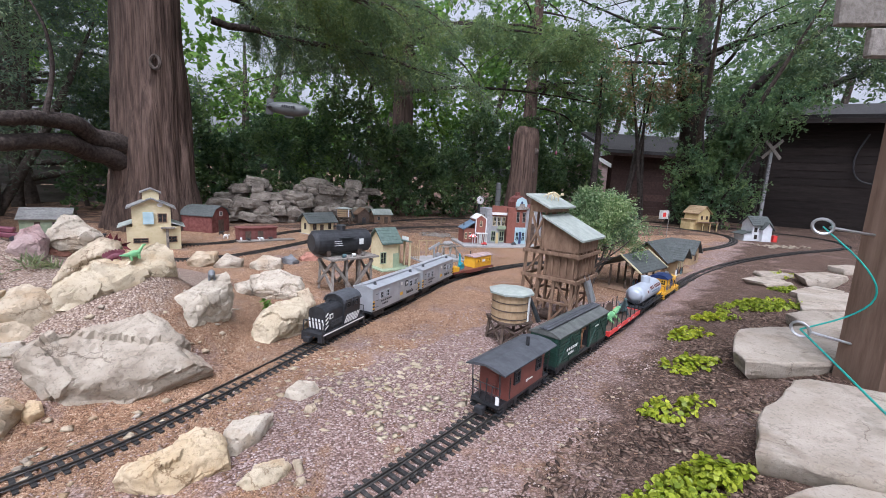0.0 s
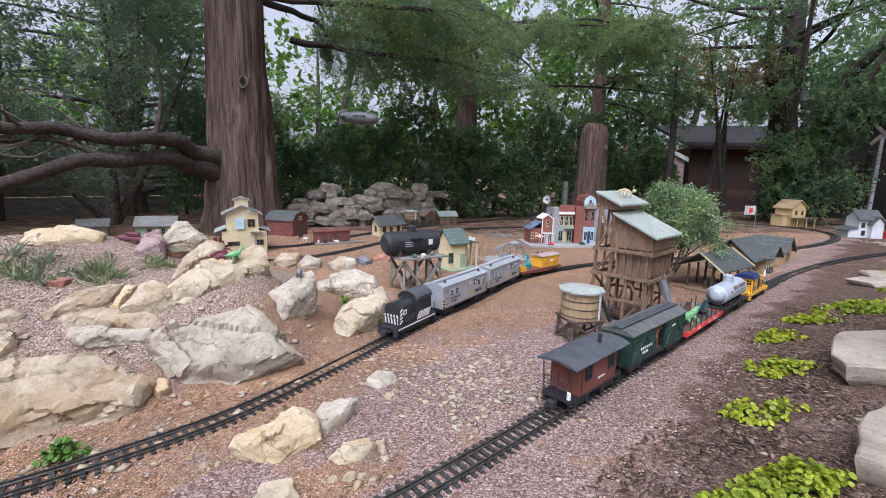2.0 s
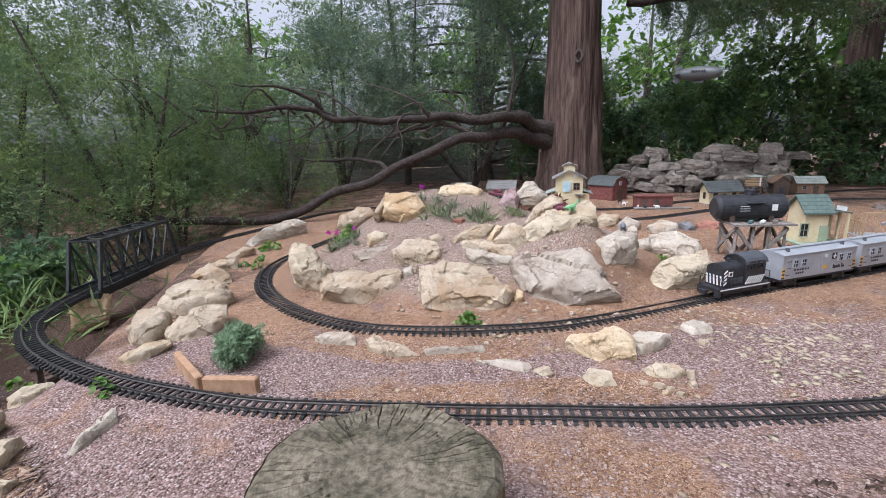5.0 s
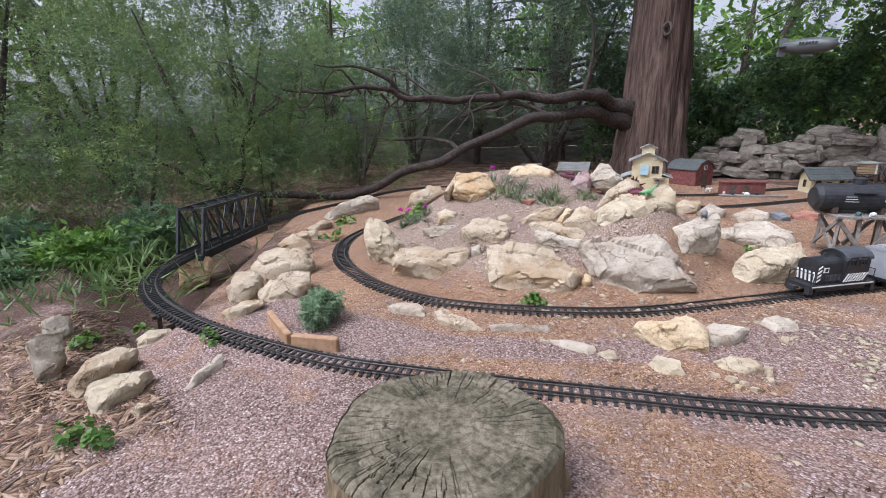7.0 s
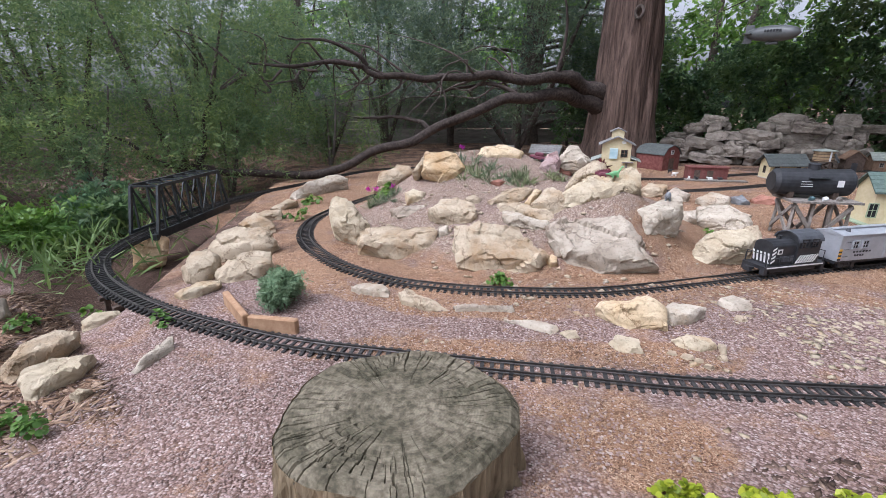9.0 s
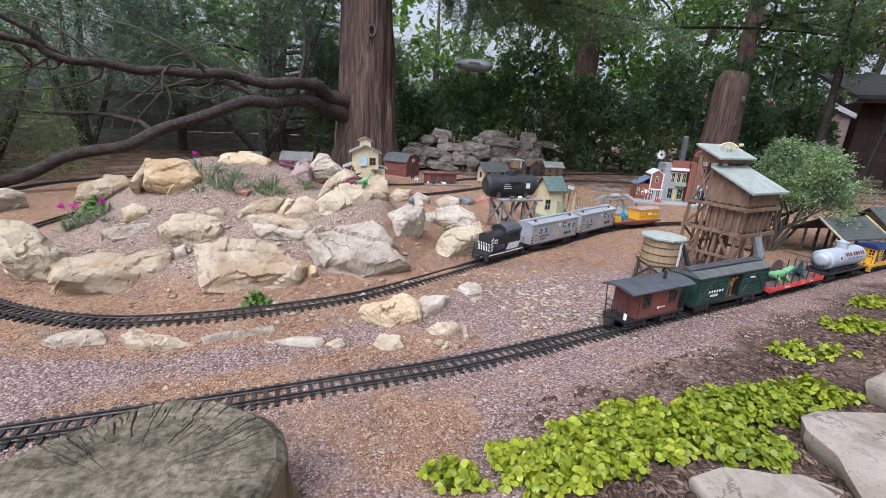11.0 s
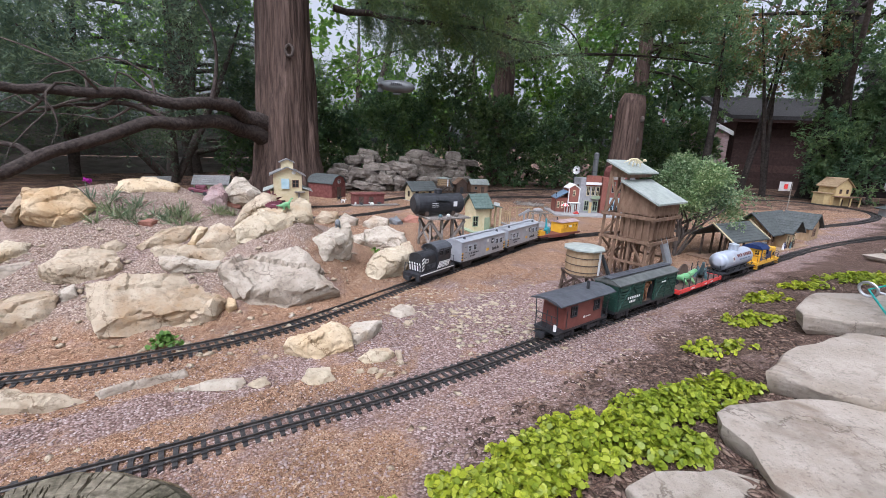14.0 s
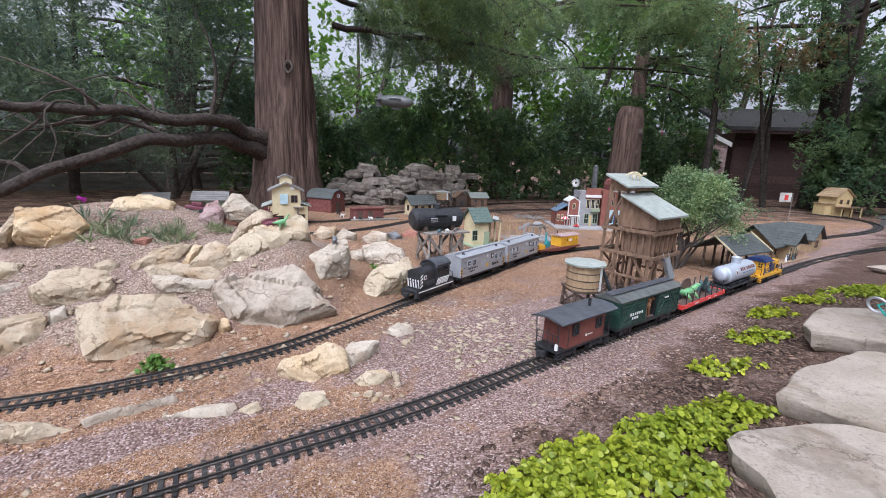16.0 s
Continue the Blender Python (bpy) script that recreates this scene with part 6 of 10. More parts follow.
def town():
    yaw = 4
    base = thing("street_slab", stand(1.86, 4.89, yaw) @ Matrix.Diagonal((0.82, 0.9, 1.17, 1)), "grey model street slab under the town fronts", "model street")
    part("slab", boxes((-0.48, -0.30, -0.004, 0.55, 0.25, 0.016), bevel=0.004), M["concrete"], base)
    def at(x, y, turn=0):
        return base.matrix_world @ pose(x, y, 0.016, 0, 0, turn)
    # small red house with a blue roof and a striped awning
    h = thing("red_cottage", at(-0.34, 0.02), "small dark red model cottage with a blue roof", "model house", "town fronts")
    part("wall", gable_body(0.16, 0.2, 0.13, 0.0001), M["red_brick"], h)
    bm = extrude(bmesh.new(), [(-0.09, 0.125), (0.085, 0.2), (0.085, 0.192), (-0.085, 0.118)], -0.12, 0.12)
    part("roof_panel", bm, M["blue_roof"], h)
    for x in (-0.045, 0.01):
        window(h, pose(0, -0.1, 0), x, 0.04, 0.022, 0.05, "cream")
    s = thing("candy_shop", at(-0.20, -0.01), "narrow red brick model shop with a white porch and gable", "model shop", "town fronts")
    part("wall", gable_body(0.14, 0.2, 0.215, 0.035), M["red_brick"], s)
    for k in (-1, 1):
        bm = extrude(bmesh.new(), [(0, 0.262), (k * 0.08, 0.222), (k * 0.08, 0.214), (0, 0.252)], -0.106, 0.106)
        part("gable_trim", bm, M["white"], s)
        part("corner_trim", boxes((k * 0.07 - 0.006, -0.106, 0, k * 0.07 + 0.006, -0.099, 0.22)), M["white"], s)
    window(s, pose(0, -0.1, 0), 0.0, 0.155, 0.026, 0.045, "cream")
    for k in range(6):
        part("porch_post", boxes((-0.062 + k * 0.024, -0.17, 0, -0.056 + k * 0.024, -0.163, 0.09)), M["white"], s)
    part("porch_roof", extrude(bmesh.new(), [(-0.07, 0.09), (0.07, 0.09), (0.07, 0.096), (-0.07, 0.096)], -0.175, -0.1), M["white"], s)
    door(s, pose(0, -0.1, 0), 0.0, 0.04, 0.08, "white")
    # striped parasol
    u = thing("striped_parasol", at(-0.33, -0.19), "small red and white striped parasol by the shop", "parasol")
    for k in range(12):
        bm = bmesh.new()
        a0, a1 = k * math.tau / 12, (k + 1) * math.tau / 12
        v = [bm.verts.new(p) for p in ((0, 0, 0.095), (0.055 * math.cos(a0), 0.055 * math.sin(a0), 0.07), (0.055 * math.cos(a1), 0.055 * math.sin(a1), 0.07))]
        w = [bm.verts.new(p.co - Vector((0, 0, 0.003))) for p in v]
        bm.faces.new(v), bm.faces.new(w[::-1]), bm.faces.new((v[1], w[1], w[2], v[2]))
        part("canopy_segment", bm, M["bright_red" if k % 2 else "white"], u)
    part("pole", tube(bmesh.new(), (0, 0, 0), (0, 0, 0.09), 0.003, 0.003, 6), M["white"], u)
    # grey stone front
    g = thing("grey_store", at(0.0, 0.0), "grey model store with brick cornice and green shop front", "model shop", "town fronts")
    part("wall", boxes((-0.13, -0.11, 0, 0.13, 0.14, 0.315)), M["grey_plaster"], g)
    part("parapet", boxes((-0.06, -0.122, 0.25, 0.135, -0.10, 0.345)), M["red_brick"], g)
    part("cornice", boxes((-0.065, -0.135, 0.262, 0.14, -0.122, 0.285)), M["white"], g)
    for x in (-0.02, 0.045, 0.105):
        window(g, pose(0, -0.11, 0), x, 0.165, 0.034, 0.075, "cream")
    part("balcony", boxes((0.02, -0.15, 0.135, 0.13, -0.11, 0.142), (0.02, -0.15, 0.142, 0.13, -0.147, 0.165)), M["sage"], g)
    window(g, pose(0, -0.11, 0), -0.025, 0.025, 0.05, 0.085, "sage")
    window(g, pose(0, -0.11, 0), 0.09, 0.025, 0.055, 0.085, "sage")
    door(g, pose(0, -0.11, 0), 0.03, 0.032, 0.10, "butter")
    window(g, pose(-0.13, 0, 0, 0, 0, -90), 0.03, 0.18, 0.03, 0.075, "wood_dark")
    # red brick front
    r = thing("brick_store", at(0.30, 0.03), "red brick model store with a pale blue shop front", "model shop", "town fronts")
    part("wall", boxes((-0.13, -0.12, 0, 0.13, 0.12, 0.33)), M["red_brick"], r)
    part("cornice", boxes((-0.02, -0.145, 0.315, 0.14, -0.118, 0.345)), M["wood_grey"], r)
    part("pediment", extrude(bmesh.new(), [(0.02, 0.345), (0.10, 0.345), (0.085, 0.37), (0.035, 0.37)], -0.14, -0.118), M["wood_grey"], r)
    part("shop_front", boxes((-0.015, -0.13, 0.0, 0.135, -0.118, 0.15)), M["pale_blue"], r)
    for x in (0.015, 0.10):
        window(r, pose(0, -0.13, 0), x, 0.03, 0.035, 0.075, "pale_blue")
        window(r, pose(0, -0.12, 0), x, 0.20, 0.034, 0.09, "wood_grey")
    door(r, pose(0, -0.13, 0), 0.058, 0.034, 0.11, "loco_blue")
    window(r, pose(-0.13, 0, 0, 0, 0, -90), -0.05, 0.2, 0.03, 0.075, "wood_dark")
    front = [(-0.02, 0.33), (0.135, 0.33), (0.135, 0.375), (0.115, 0.41), (0.0575, 0.43), (0.0, 0.41), (-0.02, 0.375)]
    part("attic_front", extrude(bmesh.new(), front, -0.118, -0.10), M["pale_blue"], r)
    roof = [(-0.03, 0.331), (0.145, 0.331), (0.145, 0.38), (0.122, 0.42), (0.0575, 0.442), (-0.007, 0.42), (-0.03, 0.38)]
    part("gambrel_roof", extrude(bmesh.new(), roof, -0.10, 0.115), M["dull_red"], r, "dull red gambrel roof")
    part("chimney", boxes((0.04, 0.02, 0.43, 0.09, 0.07, 0.47)), M["dull_red"], r)
    part("attic_window", tube(bmesh.new(), (0.0575, -0.1225, 0.375), (0.0575, -0.117, 0.375), 0.017, 0.017, 14), M["loco_blue"], r)
    # cars, street lamp
    for x, y, c, lab in ((-0.20, -0.26, "bright_red", "tiny red toy car parked on the street"), (0.22, -0.22, "black", "tiny black toy car parked on the street")):
        t = thing("toy_car", at(x, y, 8), lab, "toy car")
        part("body", boxes((-0.035, -0.014, 0.006, 0.035, 0.014, 0.017), (-0.015, -0.011, 0.017, 0.018, 0.011, 0.027), bevel=0.003), M[c], t)
        for wx in (-0.022, 0.022):
            for wy in (-0.013, 0.013):
                part("wheel", tube(bmesh.new(), (wx, wy - 0.003, 0.006), (wx, wy + 0.003, 0.006), 0.006, 0.006, 10), M["black"], t)
    lamp = thing("street_lamp", at(-0.44, -0.14), "thin black model street lamp", "street lamp")
    part("pole", tube(bmesh.new(), (0, 0, 0), (0, 0, 0.17), 0.003, 0.002, 6), M["black"], lamp)
    part("lantern", tube(bmesh.new(), (0, 0, 0.165), (0, 0, 0.185), 0.007, 0.004, 6), M["black"], lamp)


town()


def windmill_and_silo():
    top = thing("windmill", stand(1.91, 5.67, 15), "small steel model windmill with a pale wheel", "model windmill")
    for a in range(4):
        x, y = 0.03 * math.cos(a * math.pi / 2 + 0.8), 0.03 * math.sin(a * math.pi / 2 + 0.8)
        part("leg", beam(bmesh.new(), (x, y, 0), (x * 0.2, y * 0.2, 0.41), 0.006), M["steel_dark"], top)
    for z in (0.1, 0.2, 0.3):
        k = 0.024 * (1 - z / 0.55)
        part("girt", boxes((-k, -k, z, k, -k + 0.003, z + 0.004), (-k, k - 0.003, z, k, k, z + 0.004)), M["steel_dark"], top)
    bm = bmesh.new()
    for k in range(14):
        mm = Matrix.Translation((0, -0.025, 0.435)) @ Matrix.Rotation(k * math.tau / 14, 4, "Y") @ Matrix.Rotation(0.5, 4, "Z")
        box(bm, -0.008, -0.001, 0.015, 0.008, 0.001, 0.052, mm)
    part("wheel", bm, M["white"], top)
    part("vane", boxes((-0.002, 0.01, 0.425, 0.002, 0.07, 0.455)), M["zep"], top)
    s = thing("silo", stand(2.18, 5.77, 0), "slim blue-grey model silo with a rounded cap", "model silo")
    part("barrel", tube(bmesh.new(), (0, 0, 0), (0, 0, 0.64), 0.034, 0.033, 16), M["zep"], s)
    bm = bmesh.new()
    blob(bm, (0, 0, 0.64), (0.033, 0.033, 0.022), 8)
    part("cap", bm, M["zep"], s)
    for z in (0.12, 0.27, 0.42, 0.57):
        part("band", tube(bmesh.new(), (0, 0, z), (0, 0, z + 0.005), 0.0355, 0.0355, 16, False), M["steel_dark"], s)


windmill_and_silo()


def station():
    yaw = 35
    top = thing("station", stand(2.95, 3.63, yaw) @ Matrix.Scale(0.88, 4), "tan model railway station with a dark shingled cross-gable roof", "model station")
    part("wall", gable_body(0.26, 0.50, 0.155, 0.12), M["wood_tan"], top).matrix_basis = pose(0, 0, 0, 0, 0, 90)
    for s in (-1, 1):
        roof_slab(top, 0.30, 0.52, 0.165, 0.13, 0.045, "roof_dark", s, rows=9).matrix_basis = pose(0, 0, 0, 0, 0, 90)
    part("bay_wall", gable_body(0.17, 0.30, 0.155, 0.075), M["wood_tan"], top).matrix_basis = pose(0.02, -0.06, 0)
    for s in (-1, 1):
        roof_slab(top, 0.20, 0.34, 0.165, 0.085, 0.03, "roof_dark", s, rows=6).matrix_basis = pose(0.02, -0.07, 0.003)
    for x in (-0.20, -0.12, 0.16):
        window(top, pose(0, -0.13, 0), x, 0.05, 0.04, 0.07, "wood")
    for x in (-0.035, 0.075):
        window(top, pose(0, -0.21, 0), x, 0.04, 0.04, 0.08, "cream")
    for x in (-0.25, 0.25):
        part("post", beam(bmesh.new(), (x, -0.17, 0), (x, -0.15, 0.15), 0.012), M["wood"], top)
    part("platform", boxes((-0.36, -0.25, -0.006, 0.36, 0.16, 0.012), bevel=0.003), surf("packed_sand_platform", (0.25, 0.165, 0.105), (0.34, 0.24, 0.16), 30), top)
    shed = thing("platform_shed", stand(2.37, 3.10, 32) @ Matrix.Scale(0.94, 4), "open timber model platform shed with a dark shingled roof", "model shed")
    for x in (-0.19, -0.06, 0.06, 0.19):
        for y in (-0.08, 0.08):
            part("post", beam(bmesh.new(), (x, y, 0), (x, y, 0.165), 0.012), M["wood_dark"], shed)
            if y < 0:
                part("bracket", beam(bmesh.new(), (x, y, 0.11), (x + 0.035, y, 0.16), 0.008), M["wood_dark"], shed)
    for s in (-1, 1):
        roof_slab(shed, 0.26, 0.42, 0.16, 0.085, 0.03, "roof_dark", s, rows=8).matrix_basis = pose(0, 0, 0, 0, 0, 90)
    for x in (-0.243, 0.235):
        bm = beam(bmesh.new(), (x, -0.165, 0.145), (x, 0.0, 0.262), 0.008)
        part("barge_board", bm, M["cream"], shed)
    part("floor", boxes((-0.28, -0.15, -0.006, 0.24, 0.13, 0.008)), M["wood"], shed)
    side = gable_house("station_annex", stand(3.47, 3.95, yaw) @ Matrix.Scale(0.95, 4), "small tan model annex with a dark roof at the station", 0.22, 0.22, 0.13, 0.1, "wood_tan", "roof_dark", "wood", over=0.03, wins=[("f", 0.0, 0.04, 0.05, 0.06)])
    # little painted figures waiting: plain shapes
    rng = random.Random(3)
    for k in range(14):
        q = shed.matrix_world if k < 8 else top.matrix_world
        x, y = (rng.uniform(-0.2, 0.2), rng.uniform(-0.1, -0.03)) if k < 8 else (rng.uniform(-0.3, 0.1), rng.uniform(-0.24, -0.21))
        bm = tube(bmesh.new(), (0, 0, 0), (0, 0, 0.045), 0.009, 0.007, 7)
        blob(bm, (0, 0, 0.052), (0.006, 0.006, 0.008), 4)
        ob = part("figurine", bm, M[("toy_grey", "dull_red", "white", "wood_dark", "loco_blue")[k % 5]])
        ob.matrix_world = q @ pose(x, y, 0.01)
        tagged(ob, "tiny plain painted figurine standing on the platform", "figurine", "platform figurines")


station()


def far_houses():
    y = gable_house("yellow_lodge", stand(5.60, 6.30, 12), "mustard-yellow model house with a pale gable roof and porch", 0.25, 0.24, 0.27, 0.10, "butter", "wood_tan", "wood", over=0.025, wins=[("f", -0.05, 0.17, 0.03, 0.05), ("f", 0.06, 0.17, 0.03, 0.05)], doors=[("f", 0.0, 0.05, 0.09, "wood_dark")])
    part("side_wing", boxes((-0.235, -0.08, 0, -0.125, 0.08, 0.16)), M["butter"], y)
    part("wing_roof", boxes((-0.25, -0.10, 0.16, -0.125, 0.10, 0.17)), M["wood_tan"], y)
    part("porch_roof", boxes((-0.16, -0.24, 0.125, 0.19, -0.12, 0.134)), M["wood"], y)
    for x in (-0.14, 0.02, 0.17):
        part("porch_post", boxes((x - 0.006, -0.23, 0, x + 0.006, -0.218, 0.125)), M["butter"], y)
    w = gable_house("white_house", stand(5.50, 5.16, -8), "white model house with grey roof and a red porch shed", 0.22, 0.20, 0.22, 0.09, "pale_wall", "roof_dark", "wood_dark", turn=True, over=0.025, wins=[("f", -0.07, 0.12, 0.03, 0.05), ("f", -0.06, 0.03, 0.03, 0.05)], doors=[("f", 0.03, 0.035, 0.085, "loco_blue")])
    part("lean_to", boxes((-0.21, -0.1, 0, -0.11, 0.08, 0.085)), M["pale_wall"], w)
    part("lean_to_roof", extrude(bmesh.new(), [(-0.25, 0.085), (-0.13, 0.125), (-0.13, 0.117), (-0.25, 0.077)], -0.12, 0.1), M["roof_dark"], w)
    part("red_booth", boxes((0.16, -0.13, 0, 0.21, -0.08, 0.085)), M["bright_red"], w)
    part("front_gable", gable_body(0.12, 0.1, 0.17, 0.07), M["pale_wall"], w).matrix_basis = pose(0.05, -0.1, 0)
    for s in (-1, 1):
        roof_slab(w, 0.12, 0.1, 0.17, 0.07, 0.02, "roof_dark", s, rows=3).matrix_basis = pose(0.05, -0.1, 0.002)
    # the crossing sign on its lettered post behind the white house
    t = thing("crossing_sign", stand(6.86, 6.40, -10) @ Matrix.Scale(1.1, 4), "tall narrow white crossing post with black lettering and crossed boards", "crossing sign")
    part("post", boxes((-0.022, -0.012, 0.0, 0.022, 0.012, 1.18), bevel=0.003), M["grey_plaster"], t)
    words = bpy.data.curves.new("lettering", "FONT")
    words.body, words.size, words.extrude = "LOOK OUT FOR", 0.052, 0.001
    words.space_character = 1.55
    flat = new("lettering", words)
    me = bpy.data.meshes.new_from_object(flat)
    bpy.data.objects.remove(flat)
    letters = link_mesh("lettering", me, M["black"], t)
    letters.matrix_basis = Matrix.Translation((-0.018, -0.0135, 0.99)) @ Matrix.Rotation(math.pi / 2, 4, "Y") @ Matrix.Rotation(math.pi / 2, 4, "X")
    for k in (-1, 1):
        bm = boxes((-0.19, -0.020 - 0.004 * k, -0.024, 0.19, -0.013 - 0.004 * k, 0.024), bevel=0.002)
        part("crossed_board", bm, M["wood_grey"], t).matrix_basis = pose(0, 0, 1.20, 0, 45 * k, 0)
    part("foot", tube(bmesh.new(), (0, 0, 0), (0, 0, 0.2), 0.05, 0.03, 4), M["dull_red"], t)
    # flag by the bush
    fl = thing("flag_pole", stand(4.05, 4.95, 0), "small pole with a pink and white flag", "flag")
    part("pole", tube(bmesh.new(), (0, 0, 0), (0, 0, 0.40), 0.005, 0.004, 6), M["wood_grey"], fl)
    bm = bmesh.new()
    vs = []
    for i in range(7):
        for z in (0.30, 0.40):
            vs.append(bm.verts.new((-0.02 - 0.02 * i + 0.01, 0.012 * math.sin(i * 1.1), z)))
    for i in range(6):
        bm.faces.new((vs[2 * i], vs[2 * i + 2], vs[2 * i + 3], vs[2 * i + 1]))
    ext = bmesh.ops.solidify(bm, geom=bm.faces[:], thickness=0.002)
    part("cloth", bm, M["white"], fl, "white flag with a pink field")
    part("field", boxes((-0.09, -0.018, 0.325, -0.055, -0.012, 0.375)), M["bright_red"], fl)


far_houses()

# ---- rolling stock: x along the car, z from the rail top ----


def wheelset(parent, x, r=0.016):
    bm = bmesh.new()
    for y in (-0.0225, 0.0225):
        tube(bm, (x, y - 0.003, r), (x, y + 0.003, r), r, r, 14)
        tube(bm, (x, y - 0.004 * (1 if y > 0 else -1), r), (x, y - 0.003 * (1 if y > 0 else -1), r), r + 0.002, r + 0.002, 14)
    tube(bm, (x, -0.03, r), (x, 0.03, r), 0.003, 0.003, 6)
    return part("wheelset", bm, M["black"], parent)


def truck(parent, x, half=0.032):
    bm = bmesh.new()
    for y in (-0.036, 0.036):
        box(bm, x - half - 0.012, y - 0.004, 0.010, x + half + 0.012, y + 0.004, 0.022)
        for k in (-half, half):
            box(bm, x + k - 0.009, y - 0.006, 0.006, x + k + 0.009, y + 0.006, 0.026)
        for k in (-0.01, 0.01):
            tube(bm, (x + k, y, 0.008), (x + k, y, 0.024), 0.005, 0.005, 8)
    box(bm, x - 0.01, -0.034, 0.012, x + 0.01, 0.034, 0.03)
    part("truck_frame", bm, M["black"], parent)
    for k in (-half, half):
        wheelset(parent, x + k)


def coupler(parent, x, s):
    bm = boxes((min(x, x + s * 0.03), -0.007, 0.02, max(x, x + s * 0.03), 0.007, 0.03))
    box(bm, x + s * 0.024 - 0.008, -0.013, 0.016, x + s * 0.024 + 0.008, 0.013, 0.034)
    part("coupler", bm, M["black"], parent)


def car(line, s, length, name, label, trucks=True, category="model rail car", group="running train"):
    top = thing(name, line.place(s), label, category, group)
    if trucks:
        for k in (-1, 1):
            truck(top, k * (length / 2 - 0.075))
    for k in (-1, 1):
        coupler(top, k * length / 2, k)
    return top


def car_window(parent, x, y, z, w, h, trim="black", up=True):
    s = 1 if y > 0 else -1
    m = pose(0, y, 0, 0, 0, 180 if s > 0 else 0)
    return window(parent, m, -x if s > 0 else x, z, w, h, trim)


def bars(parent, mat, y, rows, name="lettering_bar"):
    for x0, z0, x1, z1 in rows:
        s = 1 if y > 0 else -1
        part(name, boxes((min(x0, x1), min(y, y + s * 0.0012), z0, max(x0, x1), max(y, y + s * 0.0012), z1)), M[mat], parent)


def caboose(line, s):
    L = 0.31
    t = car(line, s, L, "caboose", "brown-red model caboose with a dark overhanging roof and end platforms")
    part("frame", boxes((-L / 2, -0.048, 0.032, L / 2, 0.048, 0.042)), M["black"], t)
    part("body", boxes((-0.112, -0.05, 0.042, 0.112, 0.05, 0.142), bevel=0.0015), M["maroon"], t)
    arc = [(-0.066, 0.139), (-0.066, 0.143), (-0.04, 0.153), (0, 0.157), (0.04, 0.153), (0.066, 0.143), (0.066, 0.139), (0, 0.151)]
    roof = part("roof", extrude(bmesh.new(), arc, -0.165, 0.165), M["car_roof"], t)
    roof.matrix_basis = pose(0, 0, 0, 0, 0, 90)
    part("stove_pipe", tube(bmesh.new(), (0.06, -0.012, 0.15), (0.06, -0.012, 0.185), 0.006, 0.006, 10), M["black"], t)
    for y in (-0.05, 0.05):
        for x in (-0.068, 0.068):
            car_window(t, x, y, 0.088, 0.026, 0.032)
        bars(t, "white", y, [(-0.006, 0.066, 0.004, 0.074), (0.008, 0.068, 0.036, 0.072)])
        for x in (-0.106, 0.106):
            part("grab_rail", tube(bmesh.new(), (x, y * 1.05, 0.05), (x, y * 1.05, 0.115), 0.0015, 0.0015, 5), M["black"], t)
    for k in (-1, 1):
        for y in (-0.046, -0.02, 0.02, 0.046):
            part("baluster", tube(bmesh.new(), (k * 0.15, y, 0.042), (k * 0.15, y, 0.092), 0.0016, 0.0016, 5), M["black"], t)
        for z in (0.068, 0.092):
            part("hand_rail", tube(bmesh.new(), (k * 0.15, -0.046, z), (k * 0.15, 0.046, z), 0.0016, 0.0016, 5), M["black"], t)
        for y in (-0.046, 0.046):
            part("roof_post", tube(bmesh.new(), (k * 0.148, y, 0.042), (k * 0.158, y, 0.142), 0.002, 0.002, 5), M["black"], t)
        part("brake_post", tube(bmesh.new(), (k * 0.15, 0.0, 0.04), (k * 0.15, 0.0, 0.11), 0.002, 0.002, 5), M["black"], t)
        for q in ((k * 0.14 - 0.014, -0.05, 0.012, k * 0.14 + 0.014, -0.036, 0.016), (k * 0.14 - 0.014, 0.036, 0.012, k * 0.14 + 0.014, 0.05, 0.016), (k * 0.14 - 0.014, -0.05, 0.024, k * 0.14 + 0.014, -0.04, 0.027), (k * 0.14 - 0.014, 0.04, 0.024, k * 0.14 + 0.014, 0.05, 0.027)):
            part("step", boxes(q), M["black"], t)
        door(t, pose(k * 0.112, 0, 0, 0, 0, 90 * k), 0.0, 0.03, 0.08, "maroon", 0.044)
    part("lamp", tube(bmesh.new(), (-0.152, -0.04, 0.045), (-0.152, -0.04, 0.066), 0.006, 0.006, 8), M["white"], t)


